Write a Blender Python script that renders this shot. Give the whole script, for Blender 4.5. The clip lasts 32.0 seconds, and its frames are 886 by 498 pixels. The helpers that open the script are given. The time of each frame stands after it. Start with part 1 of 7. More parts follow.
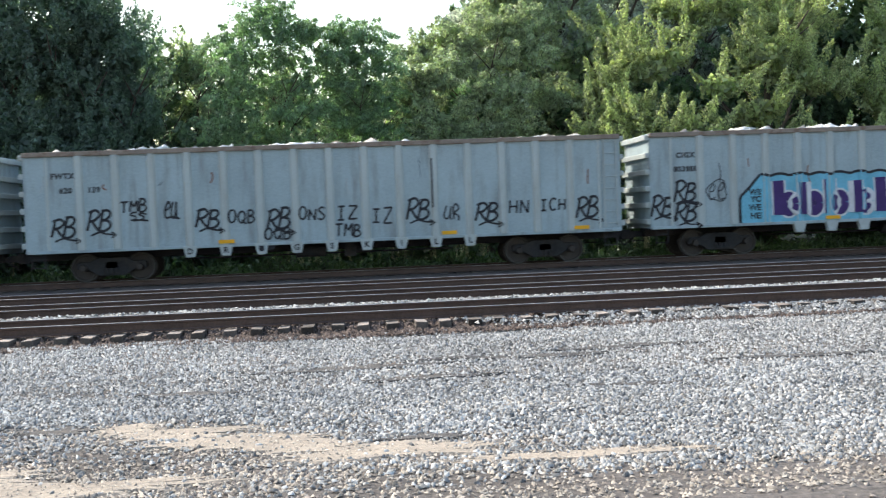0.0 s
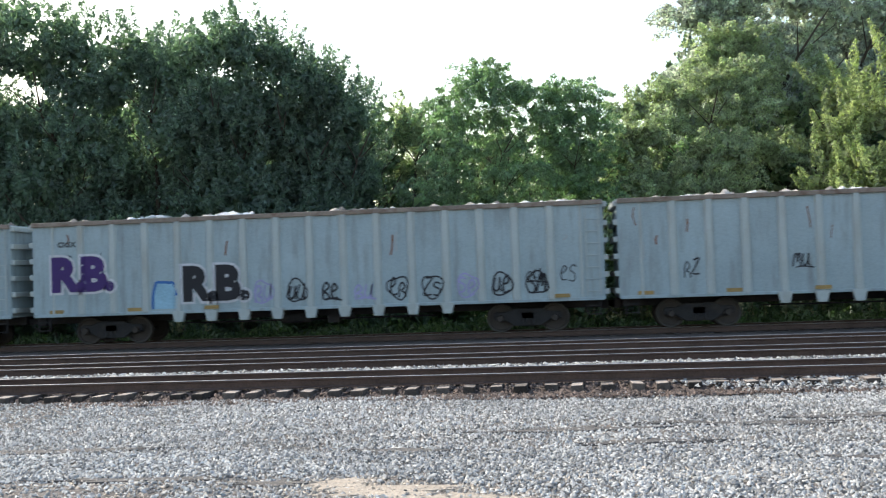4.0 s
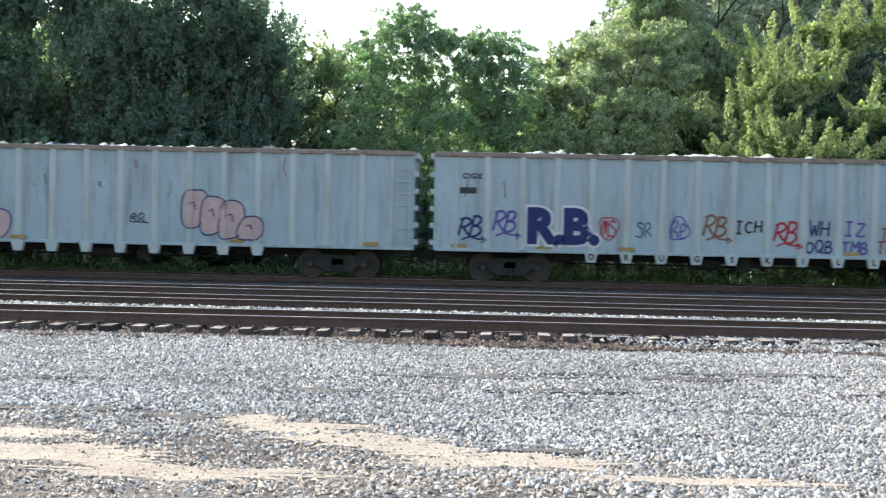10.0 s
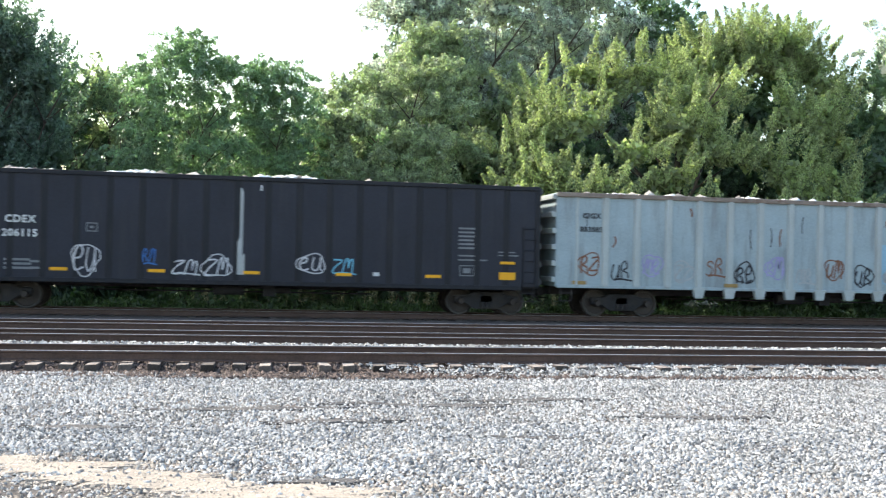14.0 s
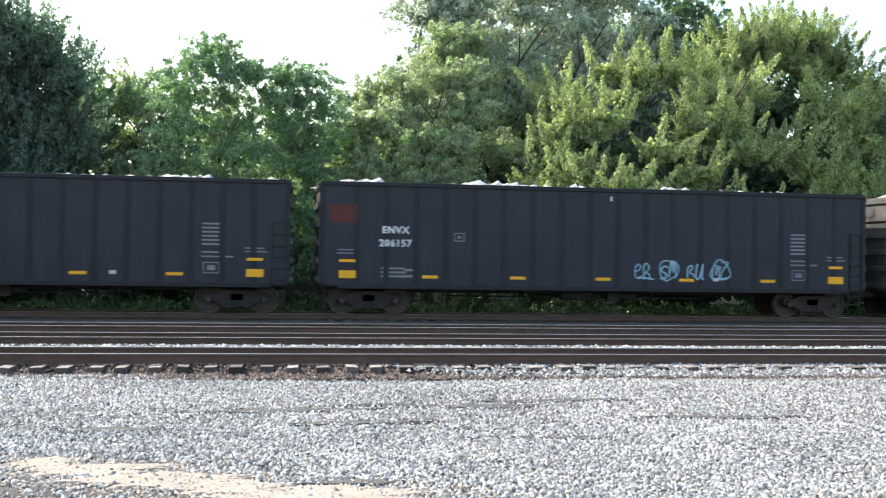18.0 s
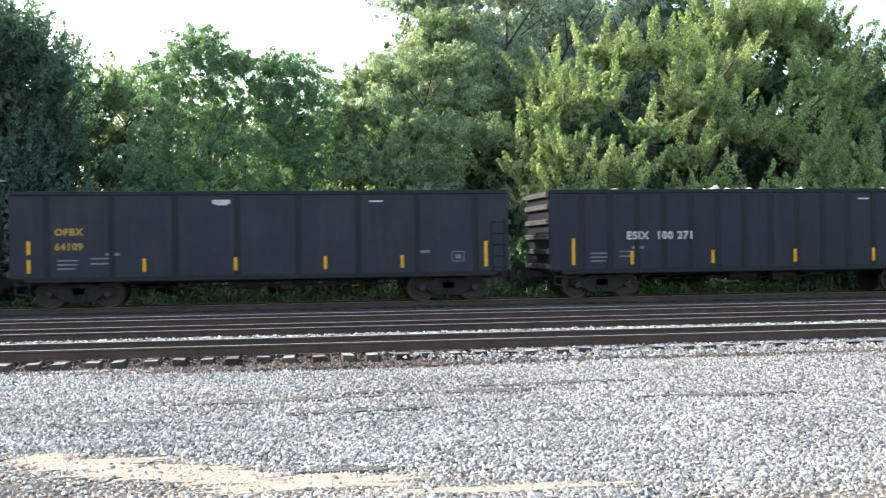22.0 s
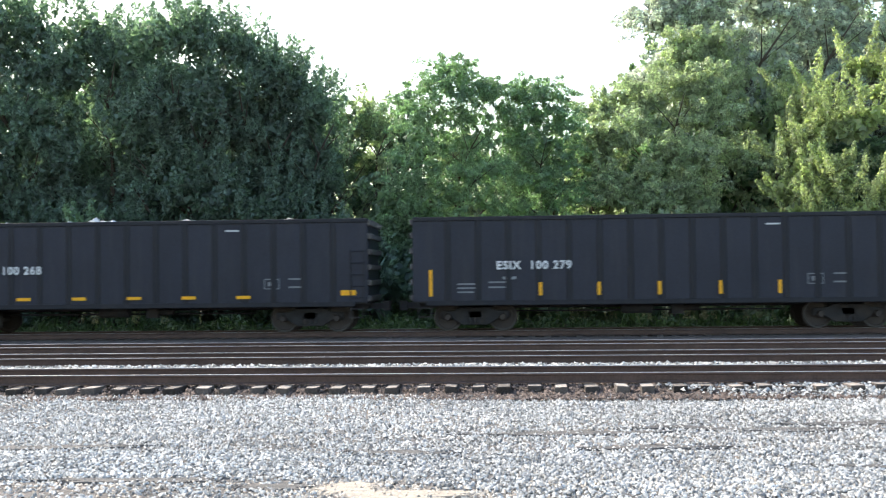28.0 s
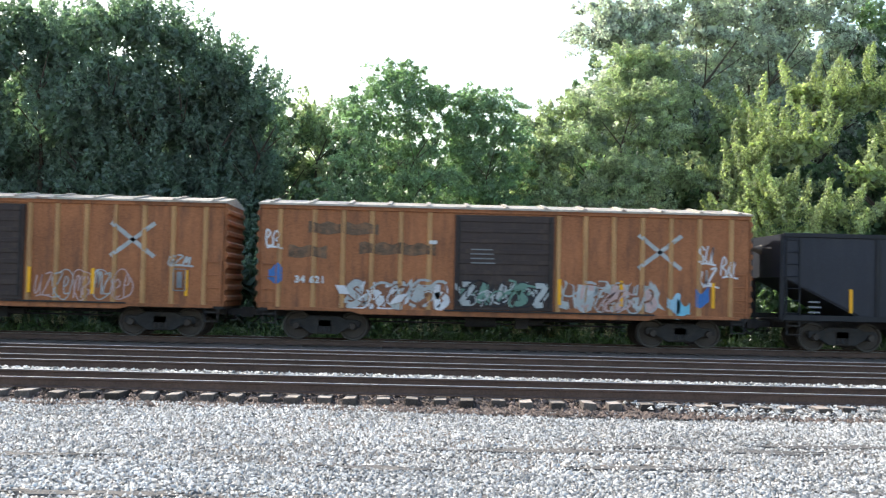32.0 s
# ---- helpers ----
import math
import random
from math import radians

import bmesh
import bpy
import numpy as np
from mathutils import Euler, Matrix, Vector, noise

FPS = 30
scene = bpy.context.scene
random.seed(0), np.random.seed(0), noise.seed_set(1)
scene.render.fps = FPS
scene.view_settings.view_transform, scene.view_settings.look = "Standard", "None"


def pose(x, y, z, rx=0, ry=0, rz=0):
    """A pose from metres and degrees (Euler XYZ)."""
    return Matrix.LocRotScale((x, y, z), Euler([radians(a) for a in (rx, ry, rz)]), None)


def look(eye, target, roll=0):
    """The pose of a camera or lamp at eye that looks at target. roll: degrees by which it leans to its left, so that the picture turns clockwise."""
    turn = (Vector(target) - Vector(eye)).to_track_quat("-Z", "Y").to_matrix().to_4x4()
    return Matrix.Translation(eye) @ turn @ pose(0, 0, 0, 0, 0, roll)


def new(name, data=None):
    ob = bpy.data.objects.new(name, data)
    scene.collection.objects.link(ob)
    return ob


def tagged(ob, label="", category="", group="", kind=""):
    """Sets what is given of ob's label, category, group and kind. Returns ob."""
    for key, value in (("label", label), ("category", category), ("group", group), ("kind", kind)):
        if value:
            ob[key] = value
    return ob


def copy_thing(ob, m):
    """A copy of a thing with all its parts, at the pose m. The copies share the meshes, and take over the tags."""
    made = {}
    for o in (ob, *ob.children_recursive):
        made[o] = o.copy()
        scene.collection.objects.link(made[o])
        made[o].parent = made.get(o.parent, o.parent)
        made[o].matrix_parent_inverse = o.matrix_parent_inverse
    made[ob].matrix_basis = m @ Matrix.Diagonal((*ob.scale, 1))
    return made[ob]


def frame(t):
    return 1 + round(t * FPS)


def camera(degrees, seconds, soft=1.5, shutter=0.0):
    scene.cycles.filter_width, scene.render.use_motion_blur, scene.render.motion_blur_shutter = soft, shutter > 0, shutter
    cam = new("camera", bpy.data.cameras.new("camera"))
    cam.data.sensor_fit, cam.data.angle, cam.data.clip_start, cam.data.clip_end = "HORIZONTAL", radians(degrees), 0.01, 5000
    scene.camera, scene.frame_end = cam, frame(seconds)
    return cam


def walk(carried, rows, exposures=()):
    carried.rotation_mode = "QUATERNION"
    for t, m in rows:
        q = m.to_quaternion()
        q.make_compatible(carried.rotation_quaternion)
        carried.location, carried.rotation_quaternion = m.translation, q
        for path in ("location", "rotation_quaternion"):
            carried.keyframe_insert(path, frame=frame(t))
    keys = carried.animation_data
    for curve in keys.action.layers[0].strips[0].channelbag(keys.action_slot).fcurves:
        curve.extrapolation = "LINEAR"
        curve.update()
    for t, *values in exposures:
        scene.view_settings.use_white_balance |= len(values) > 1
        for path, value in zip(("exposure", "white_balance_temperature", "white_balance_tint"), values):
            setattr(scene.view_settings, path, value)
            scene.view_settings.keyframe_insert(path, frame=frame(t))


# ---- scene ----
# ---------------------------------------------------------------- camera
EXPOSURES = [(0, 1.0), (1.5, 1.06), (2.0, 1.15), (2.4, 0.45), (2.6, 0.28), (3.1, 0.32), (3.6, 0.7), (5.5, 1.18), (9, 1.23), (10.5, 1.2), (12, 1.33), (24.5, 1.42), (27, 1.47), (29, 1.45), (32, 1.36)]
cam = camera(45.71, 32.0, soft=1.2, shutter=0.12)
PATH = [
    (0, pose(0.267, -0.242, 1.834, 87.992, 2.204, -5.239)),
    (0.5, pose(0.265, -0.230, 1.832, 88.451, 2.220, -4.287)),
    (1, pose(0.248, -0.201, 1.861, 89.040, 2.125, -3.093)),
    (1.5, pose(0.054, -0.168, 1.839, 91.860, 2.319, 0.165)),
    (1.8, pose(0.097, -0.229, 1.820, 94.406, 1.746, 18.514)),
    (2, pose(0.077, -0.204, 1.808, 93.716, 1.266, 28.803)),
    (2.5, pose(0.098, -0.079, 1.785, 92.446, 1.397, 38.414)),
    (2.7, pose(0.183, 0.008, 1.783, 91.953, 1.683, 33.848)),
    (3, pose(0.265, 0.042, 1.779, 91.538, 2.087, 21.740)),
    (3.5, pose(0.293, 0.068, 1.776, 91.457, 2.886, 7.289)),
    (5.5, pose(0.178, 0.019, 1.792, 92.321, 1.094, 6.012)),
    (6, pose(0.187, -0.001, 1.795, 92.636, 0.623, 5.855)),
    (6.5, pose(0.194, -0.024, 1.794, 92.904, 0.382, 2.056)),
    (7, pose(0.183, -0.066, 1.786, 92.560, 0.200, 1.727)),
    (7.5, pose(0.142, -0.056, 1.774, 91.945, -0.096, 3.505)),
    (8, pose(0.143, -0.060, 1.773, 90.805, -0.350, 7.690)),
    (8.5, pose(0.198, -0.080, 1.777, 90.045, -0.781, 8.002)),
    (9, pose(0.222, -0.100, 1.777, 89.501, -1.336, 3.744)),
    (9.5, pose(0.207, -0.094, 1.777, 89.024, -1.428, 1.952)),
    (10, pose(0.203, -0.090, 1.774, 88.773, -1.182, 1.615)),
    (10.5, pose(0.203, -0.093, 1.782, 88.848, -0.643, 0.866)),
    (11, pose(0.274, -0.145, 1.787, 89.189, -0.573, -4.213)),
    (11.5, pose(0.249, -0.155, 1.779, 90.207, -0.322, -8.086)),
    (12, pose(0.275, -0.136, 1.770, 90.464, 0.070, -9.920)),
    (12.5, pose(0.316, -0.122, 1.764, 90.581, -0.210, -11.166)),
    (13, pose(0.289, -0.098, 1.755, 90.588, -0.422, -11.340)),
    (13.5, pose(0.284, -0.106, 1.760, 90.627, -0.685, -10.621)),
    (14, pose(0.276, -0.123, 1.765, 90.686, -1.324, -10.099)),
    (14.5, pose(0.271, -0.130, 1.762, 90.820, -1.724, -10.270)),
    (16.5, pose(0.275, -0.119, 1.760, 91.164, -1.547, -9.851)),
    (17, pose(0.274, -0.115, 1.756, 91.075, -1.271, -9.448)),
    (17.5, pose(0.248, -0.140, 1.758, 90.888, -1.107, -9.094)),
    (18, pose(0.257, -0.132, 1.764, 90.714, -0.852, -8.731)),
    (18.5, pose(0.248, -0.132, 1.766, 90.574, -0.541, -8.456)),
    (19, pose(0.259, -0.139, 1.761, 90.483, -0.129, -8.321)),
    (19.5, pose(0.256, -0.128, 1.764, 90.442, 0.219, -8.465)),
    (20, pose(0.262, -0.135, 1.768, 90.386, 0.377, -8.732)),
    (20.5, pose(0.262, -0.138, 1.763, 90.346, 0.272, -8.957)),
    (21, pose(0.264, -0.136, 1.761, 90.258, 0.456, -9.160)),
    (21.5, pose(0.267, -0.136, 1.758, 90.131, 0.648, -9.183)),
    (22, pose(0.256, -0.140, 1.759, 89.965, 0.736, -9.097)),
    (22.5, pose(0.261, -0.133, 1.762, 89.779, 0.610, -8.944)),
    (23, pose(0.244, -0.122, 1.756, 89.728, -0.026, -8.756)),
    (23.5, pose(0.240, -0.109, 1.756, 89.800, -0.323, -8.420)),
    (24, pose(0.225, -0.113, 1.757, 89.929, -0.485, -8.156)),
    (24.5, pose(0.206, -0.117, 1.758, 90.052, -0.739, -7.933)),
    (26.5, pose(-0.028, -0.118, 1.802, 90.626, 0.351, -2.970)),
    (27, pose(-0.172, 0.053, 1.792, 90.007, 1.086, 2.972)),
    (27.5, pose(-0.249, 0.266, 1.800, 90.864, 1.165, 3.951)),
    (28, pose(-0.496, 0.452, 1.794, 91.467, 0.630, 3.337)),
    (28.5, pose(-0.824, 0.615, 1.786, 92.018, 0.964, 1.070)),
    (29, pose(-0.908, 0.817, 1.749, 91.930, 1.484, -0.015)),
    (29.5, pose(-1.016, 0.985, 1.738, 92.018, 0.728, -1.597)),
    (30, pose(-1.210, 1.113, 1.733, 92.541, 0.304, -4.493)),
    (30.5, pose(-1.358, 1.161, 1.719, 92.683, 0.237, -5.927)),
    (31, pose(-1.406, 1.186, 1.713, 92.284, -0.353, -5.567)),
    (31.5, pose(-1.425, 1.212, 1.709, 92.185, -1.235, -3.495)),
    (32, pose(-1.301, 1.164, 1.711, 92.177, -1.366, -0.990)),
]
walk(cam, PATH, exposures=EXPOSURES)


# ---------------------------------------------------------------- world, sun
SUN_AZ, SUN_EL = 47.0, 37.0      # degrees to the west of the view across the tracks, and above the horizon
world = bpy.data.worlds.new("world")
scene.world = world
world.use_nodes = True
wn = world.node_tree
sky = wn.nodes.new("ShaderNodeTexSky")
sky.sky_type = "NISHITA"
sky.sun_disc = False
sky.sun_elevation = radians(SUN_EL)
sky.sun_rotation = radians(-SUN_AZ)
sky.dust_density = 2.4
sky.air_density = 1.3
sky.ozone_density = 1.0
wn.links.new(sky.outputs[0], wn.nodes["Background"].inputs[0])
wn.nodes["Background"].inputs[1].default_value = 0.15
sun = new("sun", bpy.data.lights.new("sun", "SUN"))
sun.data.energy = 2.8
sun.data.angle = radians(0.6)
sun.data.color = (1.0, 0.93, 0.82)
sun_way = Vector((-math.sin(radians(SUN_AZ)) * math.cos(radians(SUN_EL)), math.cos(radians(SUN_AZ)) * math.cos(radians(SUN_EL)), math.sin(radians(SUN_EL))))
sun.matrix_world = look(sun_way * 200, (0, 0, 0))


# ---------------------------------------------------------------- materials
def mat(name, col, rough=0.75, metal=0.0, var=0.25, scale=1.2, fine=25.0, bump=0.15, stain=None, amount=0.0, streak=False,
        island=0.0, piece=0.0, translucent=0.0, emit=0.0, stain_scale=1.0, spec=0.3, tint=(1.25, 1.48, 0.76)):
    m = bpy.data.materials.new(name)
    m.use_nodes = True
    nt = m.node_tree
    N, L = nt.nodes.new, nt.links.new
    b = nt.nodes["Principled BSDF"]
    b.inputs["Roughness"].default_value = rough
    b.inputs["Metallic"].default_value = metal
    b.inputs["Specular IOR Level"].default_value = spec
    tc = N("ShaderNodeTexCoord")
    n1 = N("ShaderNodeTexNoise")
    n1.inputs["Scale"].default_value = scale
    n1.inputs["Detail"].default_value = 6
    oi = N("ShaderNodeObjectInfo")
    far = N("ShaderNodeMath")
    far.operation = "MULTIPLY"
    far.inputs[1].default_value = 53.0
    L(oi.outputs["Random"], far.inputs[0])
    shift = N("ShaderNodeVectorMath")
    L(tc.outputs["Object"], shift.inputs[0])
    L(far.outputs[0], shift.inputs[1])
    L(shift.outputs[0], n1.inputs["Vector"])
    n2 = N("ShaderNodeTexNoise")
    n2.inputs["Scale"].default_value = fine
    n2.inputs["Detail"].default_value = 3
    L(tc.outputs["Object"], n2.inputs["Vector"])
    add = N("ShaderNodeMath")
    add.operation = "ADD"
    L(n1.outputs[0], add.inputs[0])
    L(n2.outputs[0], add.inputs[1])
    ramp = N("ShaderNodeMapRange")
    ramp.inputs[1].default_value, ramp.inputs[2].default_value = 0.65, 1.35
    ramp.inputs[3].default_value, ramp.inputs[4].default_value = 1 - var, 1 + var
    L(add.outputs[0], ramp.inputs[0])
    hue = N("ShaderNodeHueSaturation")
    hue.inputs["Color"].default_value = (*col, 1)
    last = ramp.outputs[0]
    for amt, src in ((island, "ShaderNodeNewGeometry"), (piece, "ShaderNodeObjectInfo")):
        if amt:
            g = N(src)
            r2 = N("ShaderNodeMapRange")
            r2.inputs[3].default_value, r2.inputs[4].default_value = 1 - amt, 1 + amt
            L(g.outputs["Random Per Island" if src.endswith("Geometry") else "Random"], r2.inputs[0])
            mul = N("ShaderNodeMath")
            mul.operation = "MULTIPLY"
            L(last, mul.inputs[0])
            L(r2.outputs[0], mul.inputs[1])
            last = mul.outputs[0]
    L(last, hue.inputs["Value"])
    colour = hue.outputs[0]
    if stain:
        mp = N("ShaderNodeMapping")
        mp.inputs["Scale"].default_value = (2.2, 2.2, 0.28) if streak else (1, 1, 1)
        L(shift.outputs[0], mp.inputs["Vector"])
        n3 = N("ShaderNodeTexNoise")
        n3.inputs["Scale"].default_value = 1.6 * stain_scale
        n3.inputs["Detail"].default_value = 8
        n3.inputs["Roughness"].default_value = 0.65
        L(mp.outputs[0], n3.inputs["Vector"])
        r3 = N("ShaderNodeMapRange")
        r3.inputs[1].default_value, r3.inputs[2].default_value = 0.5, 0.72
        r3.inputs[3].default_value, r3.inputs[4].default_value = 0.0, amount
        L(n3.outputs[0], r3.inputs[0])
        mix = N("ShaderNodeMix")
        mix.data_type = "RGBA"
        L(r3.outputs[0], mix.inputs["Factor"])
        L(colour, mix.inputs[6])
        mix.inputs[7].default_value = (*stain, 1)
        colour = mix.outputs[2]
    L(colour, b.inputs["Base Color"])
    if bump:
        bp = N("ShaderNodeBump")
        bp.inputs["Strength"].default_value = bump
        bp.inputs["Distance"].default_value = 0.02
        L(n2.outputs[0], bp.inputs["Height"])
        L(bp.outputs[0], b.inputs["Normal"])
    if emit:
        b.inputs["Emission Color"].default_value = (*col, 1)
        b.inputs["Emission Strength"].default_value = emit
    if translucent:
        tr = N("ShaderNodeBsdfTranslucent")
        warm = N("ShaderNodeMix")
        warm.data_type, warm.blend_type = "RGBA", "MULTIPLY"
        warm.inputs["Factor"].default_value = 1.0
        L(colour, warm.inputs[6])
        warm.inputs[7].default_value = (*tint, 1)
        L(warm.outputs[2], tr.inputs["Color"])
        ms = N("ShaderNodeMixShader")
        ms.inputs[0].default_value = translucent
        L(b.outputs[0], ms.inputs[1])
        L(tr.outputs[0], ms.inputs[2])
        L(ms.outputs[0], nt.nodes["Material Output"].inputs["Surface"])
    return m


RUST = (0.13, 0.06, 0.035)
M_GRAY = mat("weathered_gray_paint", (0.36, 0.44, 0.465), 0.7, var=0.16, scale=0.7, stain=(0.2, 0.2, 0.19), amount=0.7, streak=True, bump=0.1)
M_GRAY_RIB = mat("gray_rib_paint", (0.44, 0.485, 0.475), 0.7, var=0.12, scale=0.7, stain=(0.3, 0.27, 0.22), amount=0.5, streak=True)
M_GRAY_TOP = mat("worn_gray_top_rail", (0.27, 0.22, 0.18), 0.75, var=0.25, stain=RUST, amount=0.85, stain_scale=2)
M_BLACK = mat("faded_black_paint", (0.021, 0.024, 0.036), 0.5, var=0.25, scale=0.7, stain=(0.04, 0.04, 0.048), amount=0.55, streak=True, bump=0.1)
M_BLACK_RIB = mat("black_rib_paint", (0.012, 0.014, 0.02), 0.5, var=0.2, stain=(0.04, 0.038, 0.04), amount=0.4, streak=True)
# Lightened end colour stands in for sun that misses the narrow gaps between cars.
M_LITEND = mat("sunlit_gray_end_paint", (0.1, 0.095, 0.09), 0.75, var=0.4, scale=1.5, stain=(0.04, 0.036, 0.034), amount=0.8, streak=True)
M_BROWNBLACK = mat("brownish_black_paint", (0.029, 0.032, 0.043), 0.55, var=0.25, scale=0.7, stain=(0.055, 0.05, 0.05), amount=0.6, streak=True)
M_YELLOW = mat("dulled_yellow_paint", (0.55, 0.372, 0.155), 0.6, var=0.14, scale=0.6, stain=(0.27, 0.18, 0.08), amount=0.65, streak=True)
M_ORANGE_POST = mat("faded_tan_post_paint", (0.45, 0.25, 0.11), 0.65, var=0.25, scale=0.8, stain=(0.22, 0.1, 0.05), amount=0.8, streak=True)
M_ORANGE = mat("faded_orange_paint", (0.33, 0.128, 0.055), 0.65, var=0.38, scale=0.6, stain=(0.13, 0.062, 0.038), amount=0.95, streak=True)
M_RUSTRED = mat("rusted_red_orange_paint", (0.27, 0.092, 0.04), 0.7, var=0.4, scale=0.7, stain=(0.075, 0.045, 0.035), amount=0.95, streak=True, stain_scale=0.8)
M_RUSTPOST = mat("worn_rust_orange_post", (0.34, 0.13, 0.05), 0.7, var=0.35, scale=0.9, stain=(0.12, 0.06, 0.04), amount=0.9, streak=True)
M_DOOR = mat("dark_door_paint", (0.03, 0.03, 0.034), 0.6, var=0.25, stain=(0.08, 0.06, 0.05), amount=0.5, streak=True)
M_DOOR_BROWN = mat("brown_black_door_paint", (0.045, 0.032, 0.03), 0.6, var=0.25, stain=(0.1, 0.07, 0.05), amount=0.5, streak=True)
M_ROOF = mat("galvanized_roof", (0.46, 0.42, 0.37), 0.55, metal=0.2, var=0.3, stain=RUST, amount=0.8, stain_scale=1.5)
M_UNDER = mat("grimy_black_steel", (0.032, 0.031, 0.032), 0.8, var=0.4, scale=4, stain=(0.08, 0.06, 0.045), amount=0.6)
M_WHEEL = mat("worn_wheel_steel", (0.06, 0.05, 0.045), 0.55, metal=0.4, var=0.3)
M_TREAD = mat("worn_wheel_rim", (0.07, 0.065, 0.06), 0.5, metal=0.3, var=0.15)
M_REFL = mat("yellow_reflector", (0.85, 0.42, 0.02), 0.45, var=0.1, bump=0)
M_REFL_OLD = mat("grimy_old_reflector", (0.36, 0.24, 0.09), 0.6, var=0.3, bump=0)
M_WHITE = mat("white_stencil_paint", (0.62, 0.63, 0.63), 0.7, var=0.25, bump=0)
M_DIM = mat("faded_white_stencil", (0.2, 0.21, 0.22), 0.7, var=0.3, bump=0)
M_DARKTEXT = mat("black_stencil_paint", (0.05, 0.055, 0.06), 0.7, var=0.3, bump=0)
M_YTEXT = mat("yellow_stencil_paint", (0.5, 0.3, 0.06), 0.7, var=0.25, bump=0)
PAINT = {k: mat("spray_" + k, c, 0.65, var=0.2, scale=2, bump=0) for k, c in dict(
    black=(0.025, 0.025, 0.03), cyan=(0.17, 0.46, 0.6), purple=(0.06, 0.03, 0.14), red=(0.36, 0.03, 0.045), white=(0.62, 0.62, 0.64),
    cream=(0.62, 0.56, 0.3), violet=(0.1, 0.075, 0.27), gold=(0.42, 0.28, 0.06), blue=(0.05, 0.16, 0.42), pink=(0.5, 0.36, 0.34), green=(0.13, 0.235, 0.19),
    navy=(0.02, 0.03, 0.12), sky=(0.3, 0.5, 0.62), brown=(0.22, 0.1, 0.06), lilac=(0.35, 0.33, 0.55), silver=(0.4, 0.42, 0.42)).items()}
M_LOAD = mat("mixed_waste_load", (0.36, 0.33, 0.29), 0.85, var=0.4, scale=2, island=0.75)
M_BAG = mat("white_plastic_bag", (0.75, 0.75, 0.73), 0.5, var=0.1, island=0.2)
M_STONE = mat("crushed_limestone", (0.34, 0.343, 0.332), 0.9, var=0.3, scale=0.35, fine=30, island=0.68)
M_GRIT = mat("brown_gray_grit", (0.23, 0.2, 0.175), 0.95, var=0.25, scale=0.4, fine=30, island=0.6)
M_BROWNSTONE = mat("rust_stained_ballast", (0.13, 0.1, 0.085), 0.95, var=0.25, scale=0.5, fine=40, island=0.5)
M_GRAVEL = mat("packed_gravel_ground", (0.12, 0.108, 0.098), 0.95, var=0.55, scale=0.5, fine=16, bump=1.0, stain=(0.24, 0.18, 0.13), amount=0.8, stain_scale=0.16)
M_BED = mat("oily_brown_track_bed", (0.1, 0.083, 0.074), 0.95, var=0.45, scale=1.0, fine=18, bump=0.9)
M_DIRT = mat("pale_sandy_dirt", (0.39, 0.335, 0.27), 0.95, var=0.25, scale=1.6, fine=22, bump=0.6, stain=(0.3, 0.26, 0.21), amount=0.75, stain_scale=2.2)
M_SAND = mat("pale_sand_crumbs", (0.42, 0.375, 0.315), 0.95, var=0.2, scale=1.2, fine=20, island=0.4)
M_RUTSHADE = mat("dark_rut_shade", (0.1, 0.094, 0.088), 0.9, var=0.3, scale=2, fine=20, bump=0.6)
M_RAIL = mat("rusty_rail_web", (0.095, 0.062, 0.05), 0.85, var=0.3, scale=3)
M_HEAD = mat("worn_rail_head", (0.5, 0.47, 0.44), 0.42, metal=0.6, var=0.15)
M_TIETOP = mat("bleached_sunlit_tie_top", (0.27, 0.23, 0.195), 0.9, var=0.35, scale=3, fine=30, bump=0.6, piece=0.5)
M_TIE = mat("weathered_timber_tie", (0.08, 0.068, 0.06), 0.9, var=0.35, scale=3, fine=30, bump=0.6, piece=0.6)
M_ASPHALT = mat("bleached_asphalt", (0.2, 0.195, 0.19), 0.9, var=0.2, scale=0.8, fine=40, bump=0.3)
M_LINE = mat("white_road_paint", (0.65, 0.65, 0.63), 0.8, var=0.15, bump=0)
M_BARK = mat("gray_brown_bark", (0.1, 0.08, 0.06), 0.9, var=0.35, scale=5, bump=0.6)
M_TURF = mat("weedy_ground", (0.045, 0.06, 0.025), 0.95, var=0.5, scale=0.6, fine=8, bump=0.6)
M_GALV = mat("galvanized_steel", (0.45, 0.45, 0.45), 0.5, metal=0.5, var=0.15)
M_SIGN = mat("white_sign_sheet", (0.72, 0.72, 0.7), 0.6, var=0.08, bump=0)
M_BLK = mat("matt_black_sheet", (0.02, 0.02, 0.02), 0.7, var=0.15, bump=0)
M_REDTAPE = mat("red_reflective_tape", (0.5, 0.03, 0.03), 0.5, var=0.1, bump=0)
M_LAMP_ON = mat("lit_red_lens", (1.0, 0.04, 0.02), 0.3, var=0.0, bump=0, emit=9.0)
M_LAMP_OFF = mat("dark_red_lens", (0.12, 0.01, 0.01), 0.3, var=0.1, bump=0)


def leaf(name, col, translucent=0.35, island=0.4, tint=(1.25, 1.48, 0.76)):
    """Leaf blades: light passing through comes out yellower than light thrown back."""
    return mat(name, col, 0.45, var=0.3, scale=0.35, fine=2.0, bump=0, island=island, translucent=translucent, spec=0.5, tint=tint)


